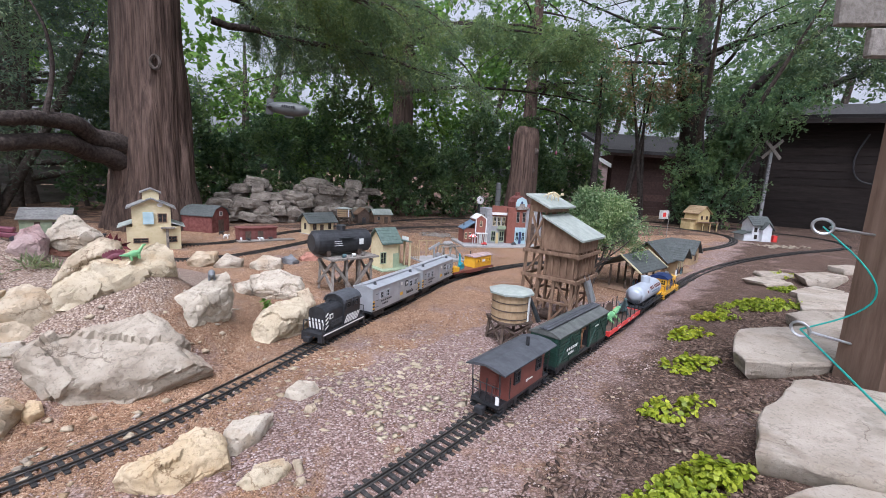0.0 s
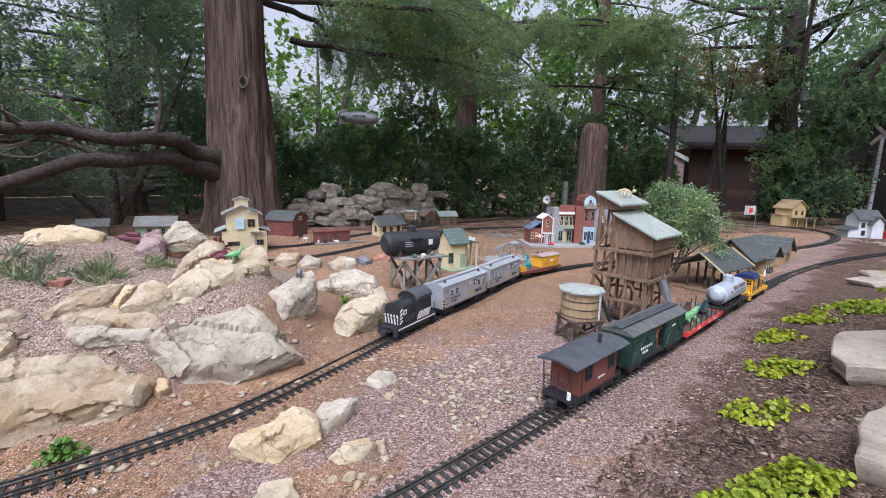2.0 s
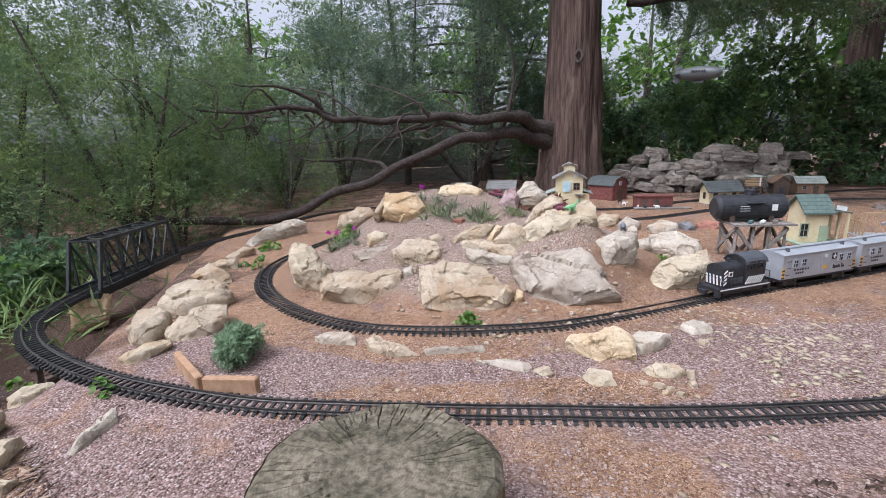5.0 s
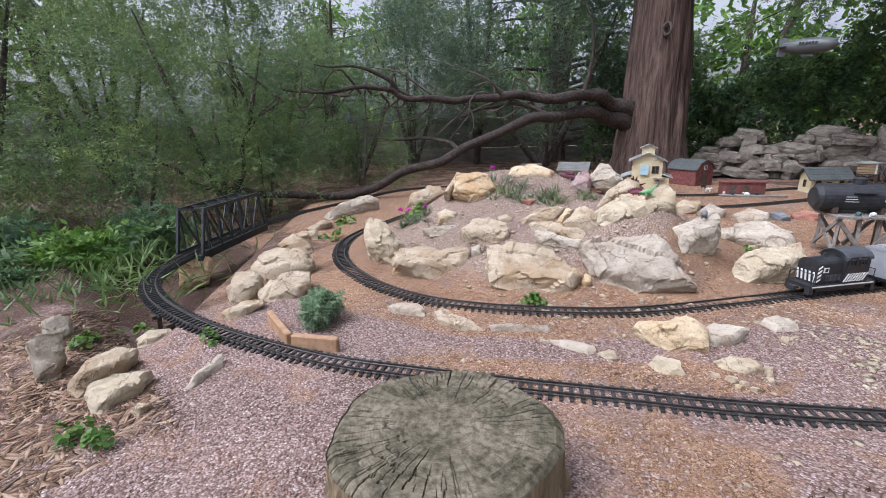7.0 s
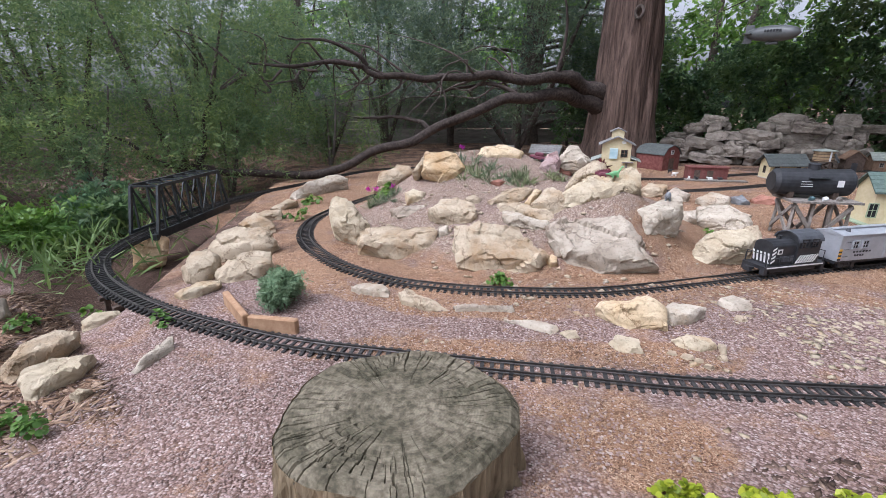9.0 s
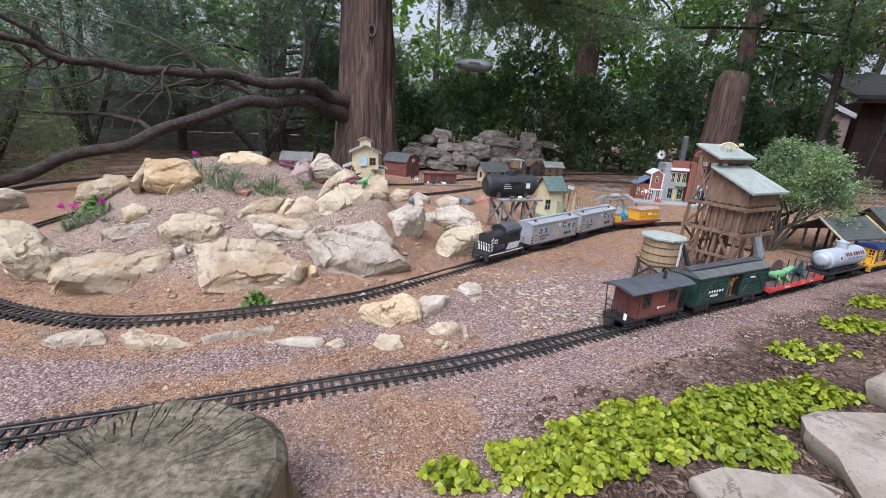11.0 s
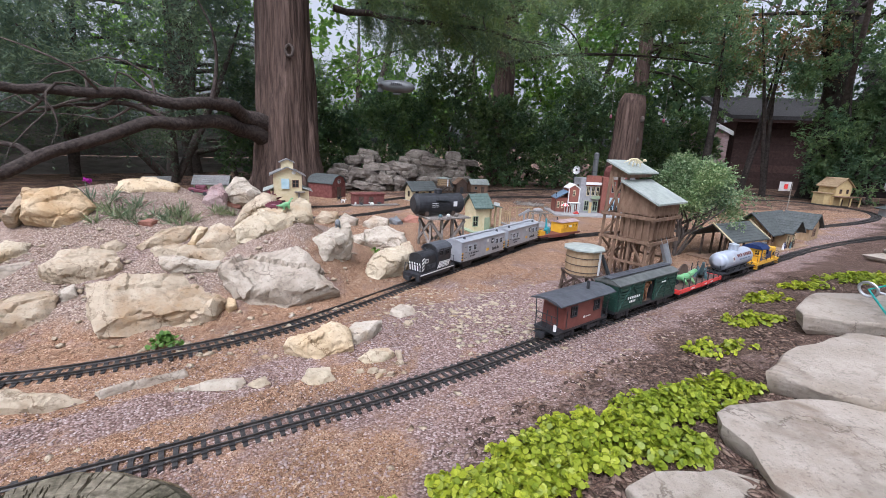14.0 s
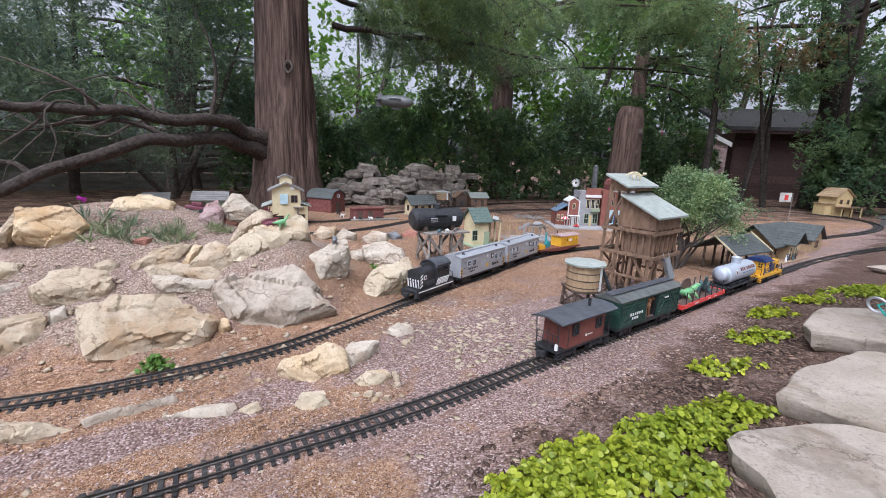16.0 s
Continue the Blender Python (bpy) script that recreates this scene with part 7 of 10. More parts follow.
def stock_car(line, s):
    L = 0.46
    t = car(line, s, L, "stock_car", "dark green slatted model stock car with an open door")
    part("frame", boxes((-L / 2, -0.05, 0.032, L / 2, 0.05, 0.044)), M["black"], t)
    for x in (-L / 2 + 0.004, L / 2 - 0.004):
        part("end_wall", boxes((x - 0.003, -0.052, 0.044, x + 0.003, 0.052, 0.15)), M["car_green"], t)
        for k in range(6):
            part("end_board", boxes((x - 0.0045, -0.05, 0.05 + k * 0.0165, x + 0.0045, 0.05, 0.062 + k * 0.0165)), M["car_green"], t)
    part("inner_floor", boxes((-L / 2 + 0.008, -0.045, 0.044, L / 2 - 0.008, 0.045, 0.048)), M["wood_dark"], t)
    part("inner_wall", boxes((-L / 2 + 0.008, -0.046, 0.048, -0.045, 0.046, 0.148), (0.045, -0.046, 0.048, L / 2 - 0.008, 0.046, 0.148)), M["black"], t)
    for y in (-0.053, 0.053):
        for x0, x1 in ((-L / 2 + 0.006, -0.045), (0.045, L / 2 - 0.006)):
            for k in range(8):
                z = 0.046 + k * 0.0129
                part("slat", boxes((x0, y - 0.0025, z, x1, y + 0.0025, z + (0.0105 if k not in (3, 5) else 0.0085))), M["car_green"], t)
            for x in (x0 + 0.004, (x0 + x1) / 2, x1 - 0.004):
                part("stake", boxes((x - 0.003, y - 0.0045, 0.044, x + 0.003, y + 0.0045, 0.15)), M["car_green"], t)
            part("brace", beam(bmesh.new(), (x0 + 0.006, y * 1.06, 0.05), ((x0 + x1) / 2, y * 1.06, 0.145), 0.004), M["car_green"], t)
            part("brace", beam(bmesh.new(), (x1 - 0.006, y * 1.06, 0.05), ((x0 + x1) / 2, y * 1.06, 0.145), 0.004), M["car_green"], t)
        part("door_rail", boxes((-0.05, y - 0.004, 0.142, 0.16, y + 0.004, 0.149)), M["car_green"], t)
        bars(t, "white", y * 1.1, [(-0.165 + k * 0.016, 0.086, -0.157 + k * 0.016, 0.096) for k in range(6)] + [(-0.15 + k * 0.012, 0.070, -0.143 + k * 0.012, 0.079) for k in range(4)] + [(0.09, 0.118, 0.125, 0.124)])
    arc = [(-0.060, 0.148), (-0.060, 0.152), (-0.03, 0.164), (0, 0.168), (0.03, 0.164), (0.060, 0.152), (0.060, 0.148)]
    part("roof", extrude(bmesh.new(), arc, -L / 2 - 0.004, L / 2 + 0.004), M["stock_roof"], t, "dark grey roof").matrix_basis = pose(0, 0, 0, 0, 0, 90)
    for y in (-0.013, 0, 0.013):
        part("roof_walk_board", boxes((-L / 2 - 0.008, y - 0.0055, 0.170, L / 2 + 0.008, y + 0.0055, 0.1735)), M["car_roof"], t)
    for k in (-1, 1):
        bm = bmesh.new()
        for q in range(5):
            box(bm, k * (L / 2 - 0.004) - 0.003, -0.058, 0.05 + q * 0.02, k * (L / 2 - 0.004) + 0.003 + k * 0.004, -0.054, 0.053 + q * 0.02)
        part("ladder", bm, M["black"], t)
    for k, x in enumerate((-0.018, 0.02)):
        bm = blob(bmesh.new(), (0, 0, 0.045), (0.022, 0.011, 0.014), 8)
        blob(bm, (0.012, -0.016, 0.072), (0.011, 0.009, 0.010), 4)
        tube(bm, (0.01, -0.006, 0.05), (0.012, -0.014, 0.072), 0.007, 0.006, 6)
        for lx in (-0.014, 0.014):
            tube(bm, (lx, -0.005, 0.04), (lx, -0.006, 0.0), 0.003, 0.002, 5)
            tube(bm, (lx, 0.005, 0.04), (lx, 0.006, 0.0), 0.003, 0.002, 5)
        for s2 in (-1, 1):
            tube(bm, (0.012, -0.016, 0.08), (0.012 + s2 * 0.012, -0.02, 0.094), 0.0018, 0.001, 4)
        ob = part("toy_deer", bm, M["deer"])
        ob.matrix_world = t.matrix_world @ pose(x, -0.028, 0.048, 0, 0, 10 + 25 * k)
        tagged(ob, "small brown toy deer looking out of the stock car", "toy")


def flat_car(line, s):
    L = 0.47
    t = car(line, s, L, "flat_car", "red model flat car with a dark deck and thin black stakes")
    part("deck", boxes((-L / 2, -0.052, 0.040, L / 2, 0.052, 0.046)), M["toy_brown"], t, "dark brown deck")
    for y in (-0.055, 0.055):
        part("side_sill", boxes((-L / 2, y - 0.003, 0.030, L / 2, y + 0.003, 0.048)), M["bright_red"], t)
        for k in range(7):
            x = -L / 2 + 0.03 + k * (L - 0.06) / 6
            part("stake", tube(bmesh.new(), (x, y, 0.032), (x, y, 0.105), 0.0024, 0.0024, 6), M["black"], t)
            part("stake_pocket", boxes((x - 0.005, y - 0.0048, 0.030, x + 0.005, y + 0.0048, 0.040)), M["bright_red"], t)
        bars(t, "white", y * 1.06, [(-0.12, 0.036, -0.08, 0.042), (0.03, 0.036, 0.055, 0.041), (0.10, 0.036, 0.13, 0.041)])
    for x in (-L / 2, L / 2):
        part("end_sill", boxes((x - 0.004, -0.058, 0.028, x + 0.004, 0.058, 0.048)), M["bright_red"], t)
    part("brake_wheel", tube(bmesh.new(), (-L / 2 + 0.004, -0.03, 0.082), (-L / 2 + 0.007, -0.03, 0.082), 0.013, 0.013, 14), M["black"], t)
    # the lime sail-backed toy
    bm = blob(bmesh.new(), (0, 0, 0.030), (0.05, 0.020, 0.020), 8)
    tube(bm, (0.04, 0, 0.034), (0.075, 0, 0.048), 0.014, 0.011, 8)
    blob(bm, (0.085, 0, 0.052), (0.020, 0.010, 0.010), 8)
    tube(bm, (-0.04, 0, 0.032), (-0.12, 0.006, 0.048), 0.015, 0.002, 8)
    for lx, ly in ((-0.03, -1), (0.03, -1), (-0.03, 1), (0.03, 1)):
        tube(bm, (lx, ly * 0.015, 0.026), (lx + 0.006, ly * 0.03, 0.012), 0.009, 0.006, 6)
        tube(bm, (lx + 0.006, ly * 0.03, 0.012), (lx + 0.014, ly * 0.032, 0.0), 0.006, 0.005, 6)
    ob = part("toy_dinosaur", bm, M["lime_toy"])
    ob.matrix_world = t.matrix_world @ pose(-0.08, 0.0, 0.046, 0, 0, -8)
    tagged(ob, "mint-green toy dinosaur lying on the flat car", "toy")
    bm = bmesh.new()
    outline = [(-0.035, 0.0)] + [(0.042 * math.cos(a), 0.056 * math.sin(a)) for a in [math.pi * (1 - k / 10) for k in range(1, 10)]] + [(0.035, 0.0)]
    extrude(bm, outline, -0.002, 0.002)
    ob2 = part("toy_sail", bm, M["toy_brown"])
    ob2.parent = None
    ob2.matrix_world = ob.matrix_world @ pose(-0.015, 0, 0.042)
    tagged(ob2, "dark brown ribbed sail of a toy dinosaur", "toy")
    # the grey-blue armoured toy
    bm = blob(bmesh.new(), (0, 0, 0.026), (0.045, 0.024, 0.018), 8)
    tube(bm, (-0.035, 0, 0.03), (-0.07, -0.004, 0.085), 0.012, 0.006, 8)
    blob(bm, (-0.078, -0.004, 0.09), (0.014, 0.008, 0.007), 4)
    tube(bm, (0.035, 0, 0.026), (0.085, 0.01, 0.016), 0.012, 0.003, 6)
    for k in range(7):
        for ly in (-0.014, 0.014):
            tube(bm, (-0.03 + k * 0.011, ly, 0.036), (-0.032 + k * 0.011, ly * 1.5, 0.052), 0.004, 0.0006, 5)
    for lx, ly in ((-0.03, -1), (0.03, -1), (-0.03, 1), (0.03, 1)):
        tube(bm, (lx, ly * 0.018, 0.022), (lx, ly * 0.026, 0.0), 0.008, 0.006, 6)
    ob = part("toy_dinosaur", bm, M["toy_grey"])
    ob.matrix_world = t.matrix_world @ pose(0.12, 0.0, 0.046, 0, 0, 20)
    tagged(ob, "blue-grey spiny toy dinosaur on the flat car", "toy")


def tank_car(line, s):
    L = 0.42
    t = car(line, s, L, "tank_car", "silver model tank car with a dome and faded red lettering bars")
    part("frame", boxes((-L / 2, -0.045, 0.034, L / 2, 0.045, 0.043)), M["black"], t)
    r, zc = 0.050, 0.100
    n = 28
    bm = tube(bmesh.new(), (-0.168, 0, zc), (0.168, 0, zc), r, r, n, False)
    for k in (-1, 1):
        tube(bm, (k * 0.168, 0, zc), (k * 0.180, 0, zc), r, r * 0.86, n, False)
        tube(bm, (k * 0.180, 0, zc), (k * 0.186, 0, zc), r * 0.86, r * 0.3, n)
    part("shell", bm, M["tank_silver"], t, smooth=True)
    bm = tube(bmesh.new(), (0, 0, zc + r - 0.006), (0, 0, zc + r + 0.026), 0.024, 0.024, 18)
    tube(bm, (0, 0, zc + r + 0.026), (0, 0, zc + r + 0.031), 0.026, 0.026, 18)
    tube(bm, (0, 0, zc + r + 0.031), (0, 0, zc + r + 0.037), 0.016, 0.012, 14)
    part("dome", bm, M["tank_silver"], t)
    for k in (-1, 1):
        part("saddle", boxes((k * 0.13 - 0.014, -0.036, 0.043, k * 0.13 + 0.014, 0.036, 0.062)), M["black"], t)
        part("strap", tube(bmesh.new(), (k * 0.06, 0, zc), (k * 0.06 + 0.004, 0, zc), r + 0.001, r + 0.001, n, False), M["tank_silver"], t)
    for y in (-1, 1):
        bm = bmesh.new()
        tube(bm, (-0.175, y * 0.056, 0.068), (0.175, y * 0.056, 0.068), 0.0018, 0.0018, 6)
        for k in range(5):
            x = -0.165 + k * 0.0825
            tube(bm, (x, y * 0.046, 0.043), (x, y * 0.056, 0.068), 0.0018, 0.0018, 5)
        part("hand_rail", bm, M["black"], t)
        part("running_board", boxes((-L / 2 + 0.01, y * 0.053 - 0.008, 0.044, L / 2 - 0.01, y * 0.053 + 0.008, 0.047)), M["black"], t)
        def curved(x0, x1, a0, a1, mat):
            bmx = bmesh.new()
            rows = []
            for q in range(5):
                a = radians(a0 + (a1 - a0) * q / 4)
                rows.append([bmx.verts.new((x, -y * -1 * (r + 0.0012) * math.cos(a), zc + (r + 0.0012) * math.sin(a))) for x in (x0, x1)])
            for a, b in zip(rows, rows[1:]):
                bmx.faces.new((a[0], a[1], b[1], b[0]))
            part("lettering_bar", bmx, M[mat], t)
        d = -y
        for k, w in enumerate((0.018, 0.015, 0.018)):
            curved(d * (-0.048 + k * 0.022), d * (-0.048 + k * 0.022 + w), 22, 42, "dull_red") if y < 0 else curved(-0.05 + k * 0.022, -0.05 + k * 0.022 + w, 22, 42, "dull_red")
        for k in range(5):
            curved(0.032 + k * 0.024, 0.032 + k * 0.024 + 0.018, 22, 42, "dull_red")
        for k in range(4):
            curved(-0.03 + k * 0.04, 0.0 + k * 0.04, 4, 12, "blue_roof")
        curved(-0.115, -0.085, 2, 34, "white")
        curved(-0.110, -0.090, 8, 28, "dull_red")


def yellow_loco(line, s):
    L = 0.36
    t = car(line, s, L, "diesel_locomotive", "blue and yellow model diesel switcher locomotive", category="model locomotive")
    part("frame", boxes((-L / 2, -0.052, 0.030, L / 2, 0.052, 0.046)), M["loco_yellow"], t)
    part("fuel_tank", boxes((-0.05, -0.045, 0.010, 0.05, 0.045, 0.030)), M["steel_dark"], t)
    part("cab", boxes((-0.135, -0.050, 0.046, -0.035, 0.050, 0.128), bevel=0.002), M["loco_blue"], t)
    part("cab_end", boxes((-0.139, -0.048, 0.047, -0.134, 0.048, 0.128)), M["loco_yellow"], t)
    arc = [(-0.056, 0.126), (-0.056, 0.130), (-0.035, 0.145), (0, 0.150), (0.035, 0.145), (0.056, 0.130), (0.056, 0.126)]
    part("cab_roof", extrude(bmesh.new(), arc, -0.15, -0.028), M["loco_blue"], t).matrix_basis = pose(0, 0, 0, 0, 0, 90) @ pose(0, 0, 0) @ Matrix.Diagonal((1, -1, 1, 1))
    part("hood", boxes((-0.035, -0.036, 0.046, 0.085, 0.036, 0.112), bevel=0.004), M["loco_blue"], t)
    part("nose", boxes((0.085, -0.037, 0.046, 0.150, 0.037, 0.113), bevel=0.006), M["loco_yellow"], t)
    for y in (-1, 1):
        part("hood_stripe", boxes((0.03, y * 0.0375 - 0.001, 0.098, 0.09, y * 0.0375 + 0.001, 0.112)), M["loco_yellow"], t)
        part("lower_stripe", boxes((-0.13, y * 0.051 - 0.001, 0.048, -0.04, y * 0.051 + 0.001, 0.056)), M["loco_yellow"], t)
        for k in range(6):
            part("louvre", boxes((0.095 + k * 0.006, y * 0.0375 - 0.001, 0.06, 0.098 + k * 0.006, y * 0.0375 + 0.001, 0.085)), M["black"], t)
        car_window(t, -0.105, y * 0.050, 0.092, 0.030, 0.026, "loco_yellow")
        car_window(t, -0.065, y * 0.050, 0.092, 0.030, 0.026, "loco_blue")
        bars(t, "loco_yellow", y * 0.0505, [(-0.115, 0.074, -0.06, 0.082), (-0.105, 0.062, -0.075, 0.068)])
        bm = tube(bmesh.new(), (-0.03, y * 0.050, 0.075), (0.165, y * 0.050, 0.075), 0.0014, 0.0014, 5)
        for x in (-0.03, 0.035, 0.10, 0.165):
            tube(bm, (x, y * 0.050, 0.046), (x, y * 0.050, 0.075), 0.0014, 0.0014, 5)
        part("hand_rail", bm, M["black"], t)
        for x in (-0.17, 0.17):
            for q in ((x - 0.012, y * 0.045 - 0.008, 0.008, x + 0.012, y * 0.045 + 0.008, 0.012), (x - 0.012, y * 0.045 - 0.008, 0.02, x + 0.012, y * 0.045 + 0.008, 0.024)):
                part("step", boxes(q), M["loco_yellow"], t)
        window(t, pose(-0.139, 0, 0, 0, 0, -90), y * 0.028, 0.09, 0.022, 0.026, "loco_yellow")
        window(t, pose(-0.035, 0, 0, 0, 0, 90), y * 0.043, 0.116, 0.01, 0.008, "loco_blue", 0)
    part("stack", tube(bmesh.new(), (0.04, 0, 0.11), (0.04, 0, 0.145), 0.010, 0.012, 12), M["steel"], t)
    for x in (-0.165, 0.172):
        bm = bmesh.new()
        for y in (-0.045, -0.015, 0.015, 0.045):
            tube(bm, (x, y, 0.046), (x, y, 0.085), 0.0015, 0.0015, 5)
        tube(bm, (x, -0.045, 0.085), (x, 0.045, 0.085), 0.0015, 0.0015, 5)
        part("end_rail", bm, M["black"], t)
    part("headlight", tube(bmesh.new(), (0.149, 0, 0.1), (0.153, 0, 0.1), 0.008, 0.008, 10), M["white"], t)


def black_loco(line, s):
    """Runs nose first towards falling s."""
    L = 0.30
    t = car(line, s, L, "diesel_locomotive", "small black model diesel locomotive with white warning stripes", False, "model locomotive", "work train")
    part("frame", boxes((-L / 2, -0.05, 0.028, L / 2, 0.05, 0.042)), M["black"], t)
    part("sill_stripe", boxes((-L / 2 + 0.01, -0.0515, 0.034, L / 2 - 0.01, -0.0498, 0.039)), M["white"], t)
    def arched(name, half, z1, crown, x0, x1, mat):
        shell = [(-half, 0.042), (half, 0.042)] + [(half * math.cos(a), z1 + crown * math.sin(a)) for a in (0.0, 0.3, 0.65, 1.05, 1.57, 2.09, 2.49, 2.84, 3.14159)]
        return part(name, extrude(bmesh.new(), shell, -x1, -x0), mat, t)
    arched("cab", 0.050, 0.132, 0.034, -0.005, 0.105, M["black"]).matrix_basis = pose(0, 0, 0, 0, 0, 90)
    shell = [(0.054 * math.cos(a), 0.1335 + 0.036 * math.sin(a)) for a in (0.0, 0.3, 0.65, 1.05, 1.57, 2.09, 2.49, 2.84, 3.14159)]
    part("cab_roof", extrude(bmesh.new(), shell + [(0.050 * math.cos(a), 0.133 + 0.0345 * math.sin(a)) for a in (3.14159, 2.49, 1.57, 0.65, 0.0)], -0.112, 0.012), M["car_roof"], t).matrix_basis = pose(0, 0, 0, 0, 0, 90)
    arched("hood", 0.040, 0.116, 0.024, -0.118, -0.005, M["black"]).matrix_basis = pose(0, 0, 0, 0, 0, 90)
    part("exhaust", tube(bmesh.new(), (-0.05, 0, 0.138), (-0.05, 0, 0.153), 0.007, 0.007, 10), M["black"], t)
    for y in (-1, 1):
        for k in range(4):
            part("louvre_door", boxes((-0.078 + k * 0.018, y * 0.041 - 0.001, 0.054, -0.063 + k * 0.018, y * 0.041 + 0.001, 0.078)), M["car_roof"], t)
        for k in range(4):
            part("nose_stripe", extrude(bmesh.new(), [(-0.116, 0.05 + k * 0.017), (-0.100, 0.06 + k * 0.017), (-0.100, 0.067 + k * 0.017), (-0.116, 0.057 + k * 0.017)], y * 0.0408 - 0.0008, y * 0.0408 + 0.0008), M["white"], t)
    for k in range(5):
        y = -0.036 + k * 0.016
        part("nose_stripe", extrude(bmesh.new(), [(y, 0.05), (y + 0.007, 0.05), (y + 0.013, 0.09), (y + 0.006, 0.09)], 0.1178, 0.1192), M["white"], t).matrix_basis = pose(0, 0, 0, 0, 0, 90)
    for y in (-1, 1):
        for k in range(8):
            x = -0.008 + k * 0.0122
            bm = extrude(bmesh.new(), [(x, 0.048), (x + 0.0065, 0.048), (x + 0.026, 0.080), (x + 0.0195, 0.080)], y * 0.0512 - 0.0008, y * 0.0512 + 0.0008)
            part("warning_stripe", bm, M["white"], t)
        car_window(t, 0.02, y * 0.050, 0.112, 0.026, 0.030, "black")
        car_window(t, 0.07, y * 0.050, 0.112, 0.026, 0.030, "black")
        part("badge", boxes((-0.092, y * 0.041 - 0.0012, 0.088, -0.070, y * 0.041 + 0.0012, 0.108)), M["white"], t)
        part("badge_mark", boxes((-0.087, y * 0.042 - 0.001, 0.092, -0.075, y * 0.042 + 0.001, 0.104)), M["black"], t)
        bm = tube(bmesh.new(), (-0.14, y * 0.05, 0.075), (-0.02, y * 0.05, 0.075), 0.0014, 0.0014, 5)
        for x in (-0.14, -0.08, -0.02):
            tube(bm, (x, y * 0.05, 0.042), (x, y * 0.05, 0.075), 0.0014, 0.0014, 5)
        part("hand_rail", bm, M["steel_dark"], t)
    for k in (-0.08, 0.0, 0.08):
        wheelset(t, k, 0.019)
    part("side_frame", boxes((-0.115, -0.042, 0.012, 0.115, -0.034, 0.028), (-0.115, 0.034, 0.012, 0.115, 0.042, 0.028)), M["black"], t)
    for x in (-0.142, 0.142):
        for q in ((x - 0.008, -0.05, 0.008, x + 0.008, -0.03, 0.028), (x - 0.008, 0.03, 0.008, x + 0.008, 0.05, 0.028)):
            part("step", boxes(q), M["black"], t)
        bm = bmesh.new()
        for y in (-0.045, 0.045):
            tube(bm, (x, y, 0.042), (x, y, 0.088), 0.0016, 0.0016, 5)
        tube(bm, (x, -0.045, 0.088), (x, 0.045, 0.088), 0.0016, 0.0016, 5)
        part("end_rail", bm, M["black"], t)
    return t


def bunk_car(line, s, L=0.455):
    t = car(line, s, L, "bunk_car", "silver-grey model bunk car with black lettering bars and yellow-black corner stripes", group="work train")
    part("frame", boxes((-L / 2, -0.05, 0.030, L / 2, 0.05, 0.040)), M["black"], t)
    part("body", boxes((-L / 2, -0.054, 0.040, L / 2, 0.054, 0.148), bevel=0.0015), M["silver"], t)
    arc = [(-0.058, 0.147), (-0.058, 0.150), (0, 0.164), (0.058, 0.150), (0.058, 0.147)]
    part("roof", extrude(bmesh.new(), arc, -L / 2 - 0.004, L / 2 + 0.004), M["silver"], t).matrix_basis = pose(0, 0, 0, 0, 0, 90)
    part("roof_walk", boxes((-L / 2, -0.012, 0.1645, L / 2, 0.012, 0.168)), M["silver"], t)
    for x in (-0.17, 0.17):
        part("vent", tube(bmesh.new(), (x, -0.025, 0.155), (x, -0.025, 0.170), 0.009, 0.006, 10), M["car_roof"], t)
    for y in (-0.054, 0.054):
        d = -1 if y < 0 else 1
        for x in (-0.155, -0.105, 0.125, 0.175):
            car_window(t, x, y, 0.094, 0.026, 0.028, "silver")
        part("door", boxes((0.005, y - 0.0025, 0.044, 0.055, y + 0.0025, 0.138)), M["silver"], t)
        part("door_window", boxes((0.020, y - 0.0035, 0.118, 0.036, y + 0.0035, 0.132)), M["white"], t)
        part("yellow_notice", boxes((0.016, y - 0.0035, 0.066, 0.042, y + 0.0035, 0.082)), M["loco_yellow"], t)
        part("badge", boxes((0.070, y - 0.0015, 0.104, 0.098, y + 0.0015, 0.132)), M["black"], t)
        part("badge_cross", boxes((0.075, y - 0.0022, 0.115, 0.093, y + 0.0022, 0.121), (0.081, y - 0.0022, 0.108, 0.087, y + 0.0022, 0.128)), M["white"], t)
        sx = 1
        bars(t, "black", y, [(0.085, 0.060, 0.091, 0.078), (0.094, 0.060, 0.102, 0.072), (0.105, 0.060, 0.112, 0.072), (0.115, 0.060, 0.120, 0.075), (0.123, 0.060, 0.131, 0.072), (0.139, 0.060, 0.145, 0.078), (0.148, 0.060, 0.156, 0.070)], "letter_bar")
        bars(t, "black", y, [(-0.155 + k * 0.016, 0.074, -0.146 + k * 0.016, 0.081) for k in range(6)] + [(-0.145 + k * 0.013, 0.058, -0.137 + k * 0.013, 0.066) for k in range(4)], "letter_bar")
        for k in (-1, 1):
            for q in range(6):
                x = k * (L / 2 - 0.008)
                part("corner_stripe", boxes((x - 0.007, y - 0.0012, 0.044 + q * 0.008, x + 0.007, y + 0.0012, 0.052 + q * 0.008)), M["loco_yellow" if q % 2 else "black"], t)
            for q in range(3):
                part("grab_iron", tube(bmesh.new(), (k * (L / 2 - 0.045), y * 1.05, 0.06 + q * 0.03), (k * (L / 2 - 0.02), y * 1.05, 0.06 + q * 0.03), 0.0012, 0.0012, 5), M["black"], t)
    return t


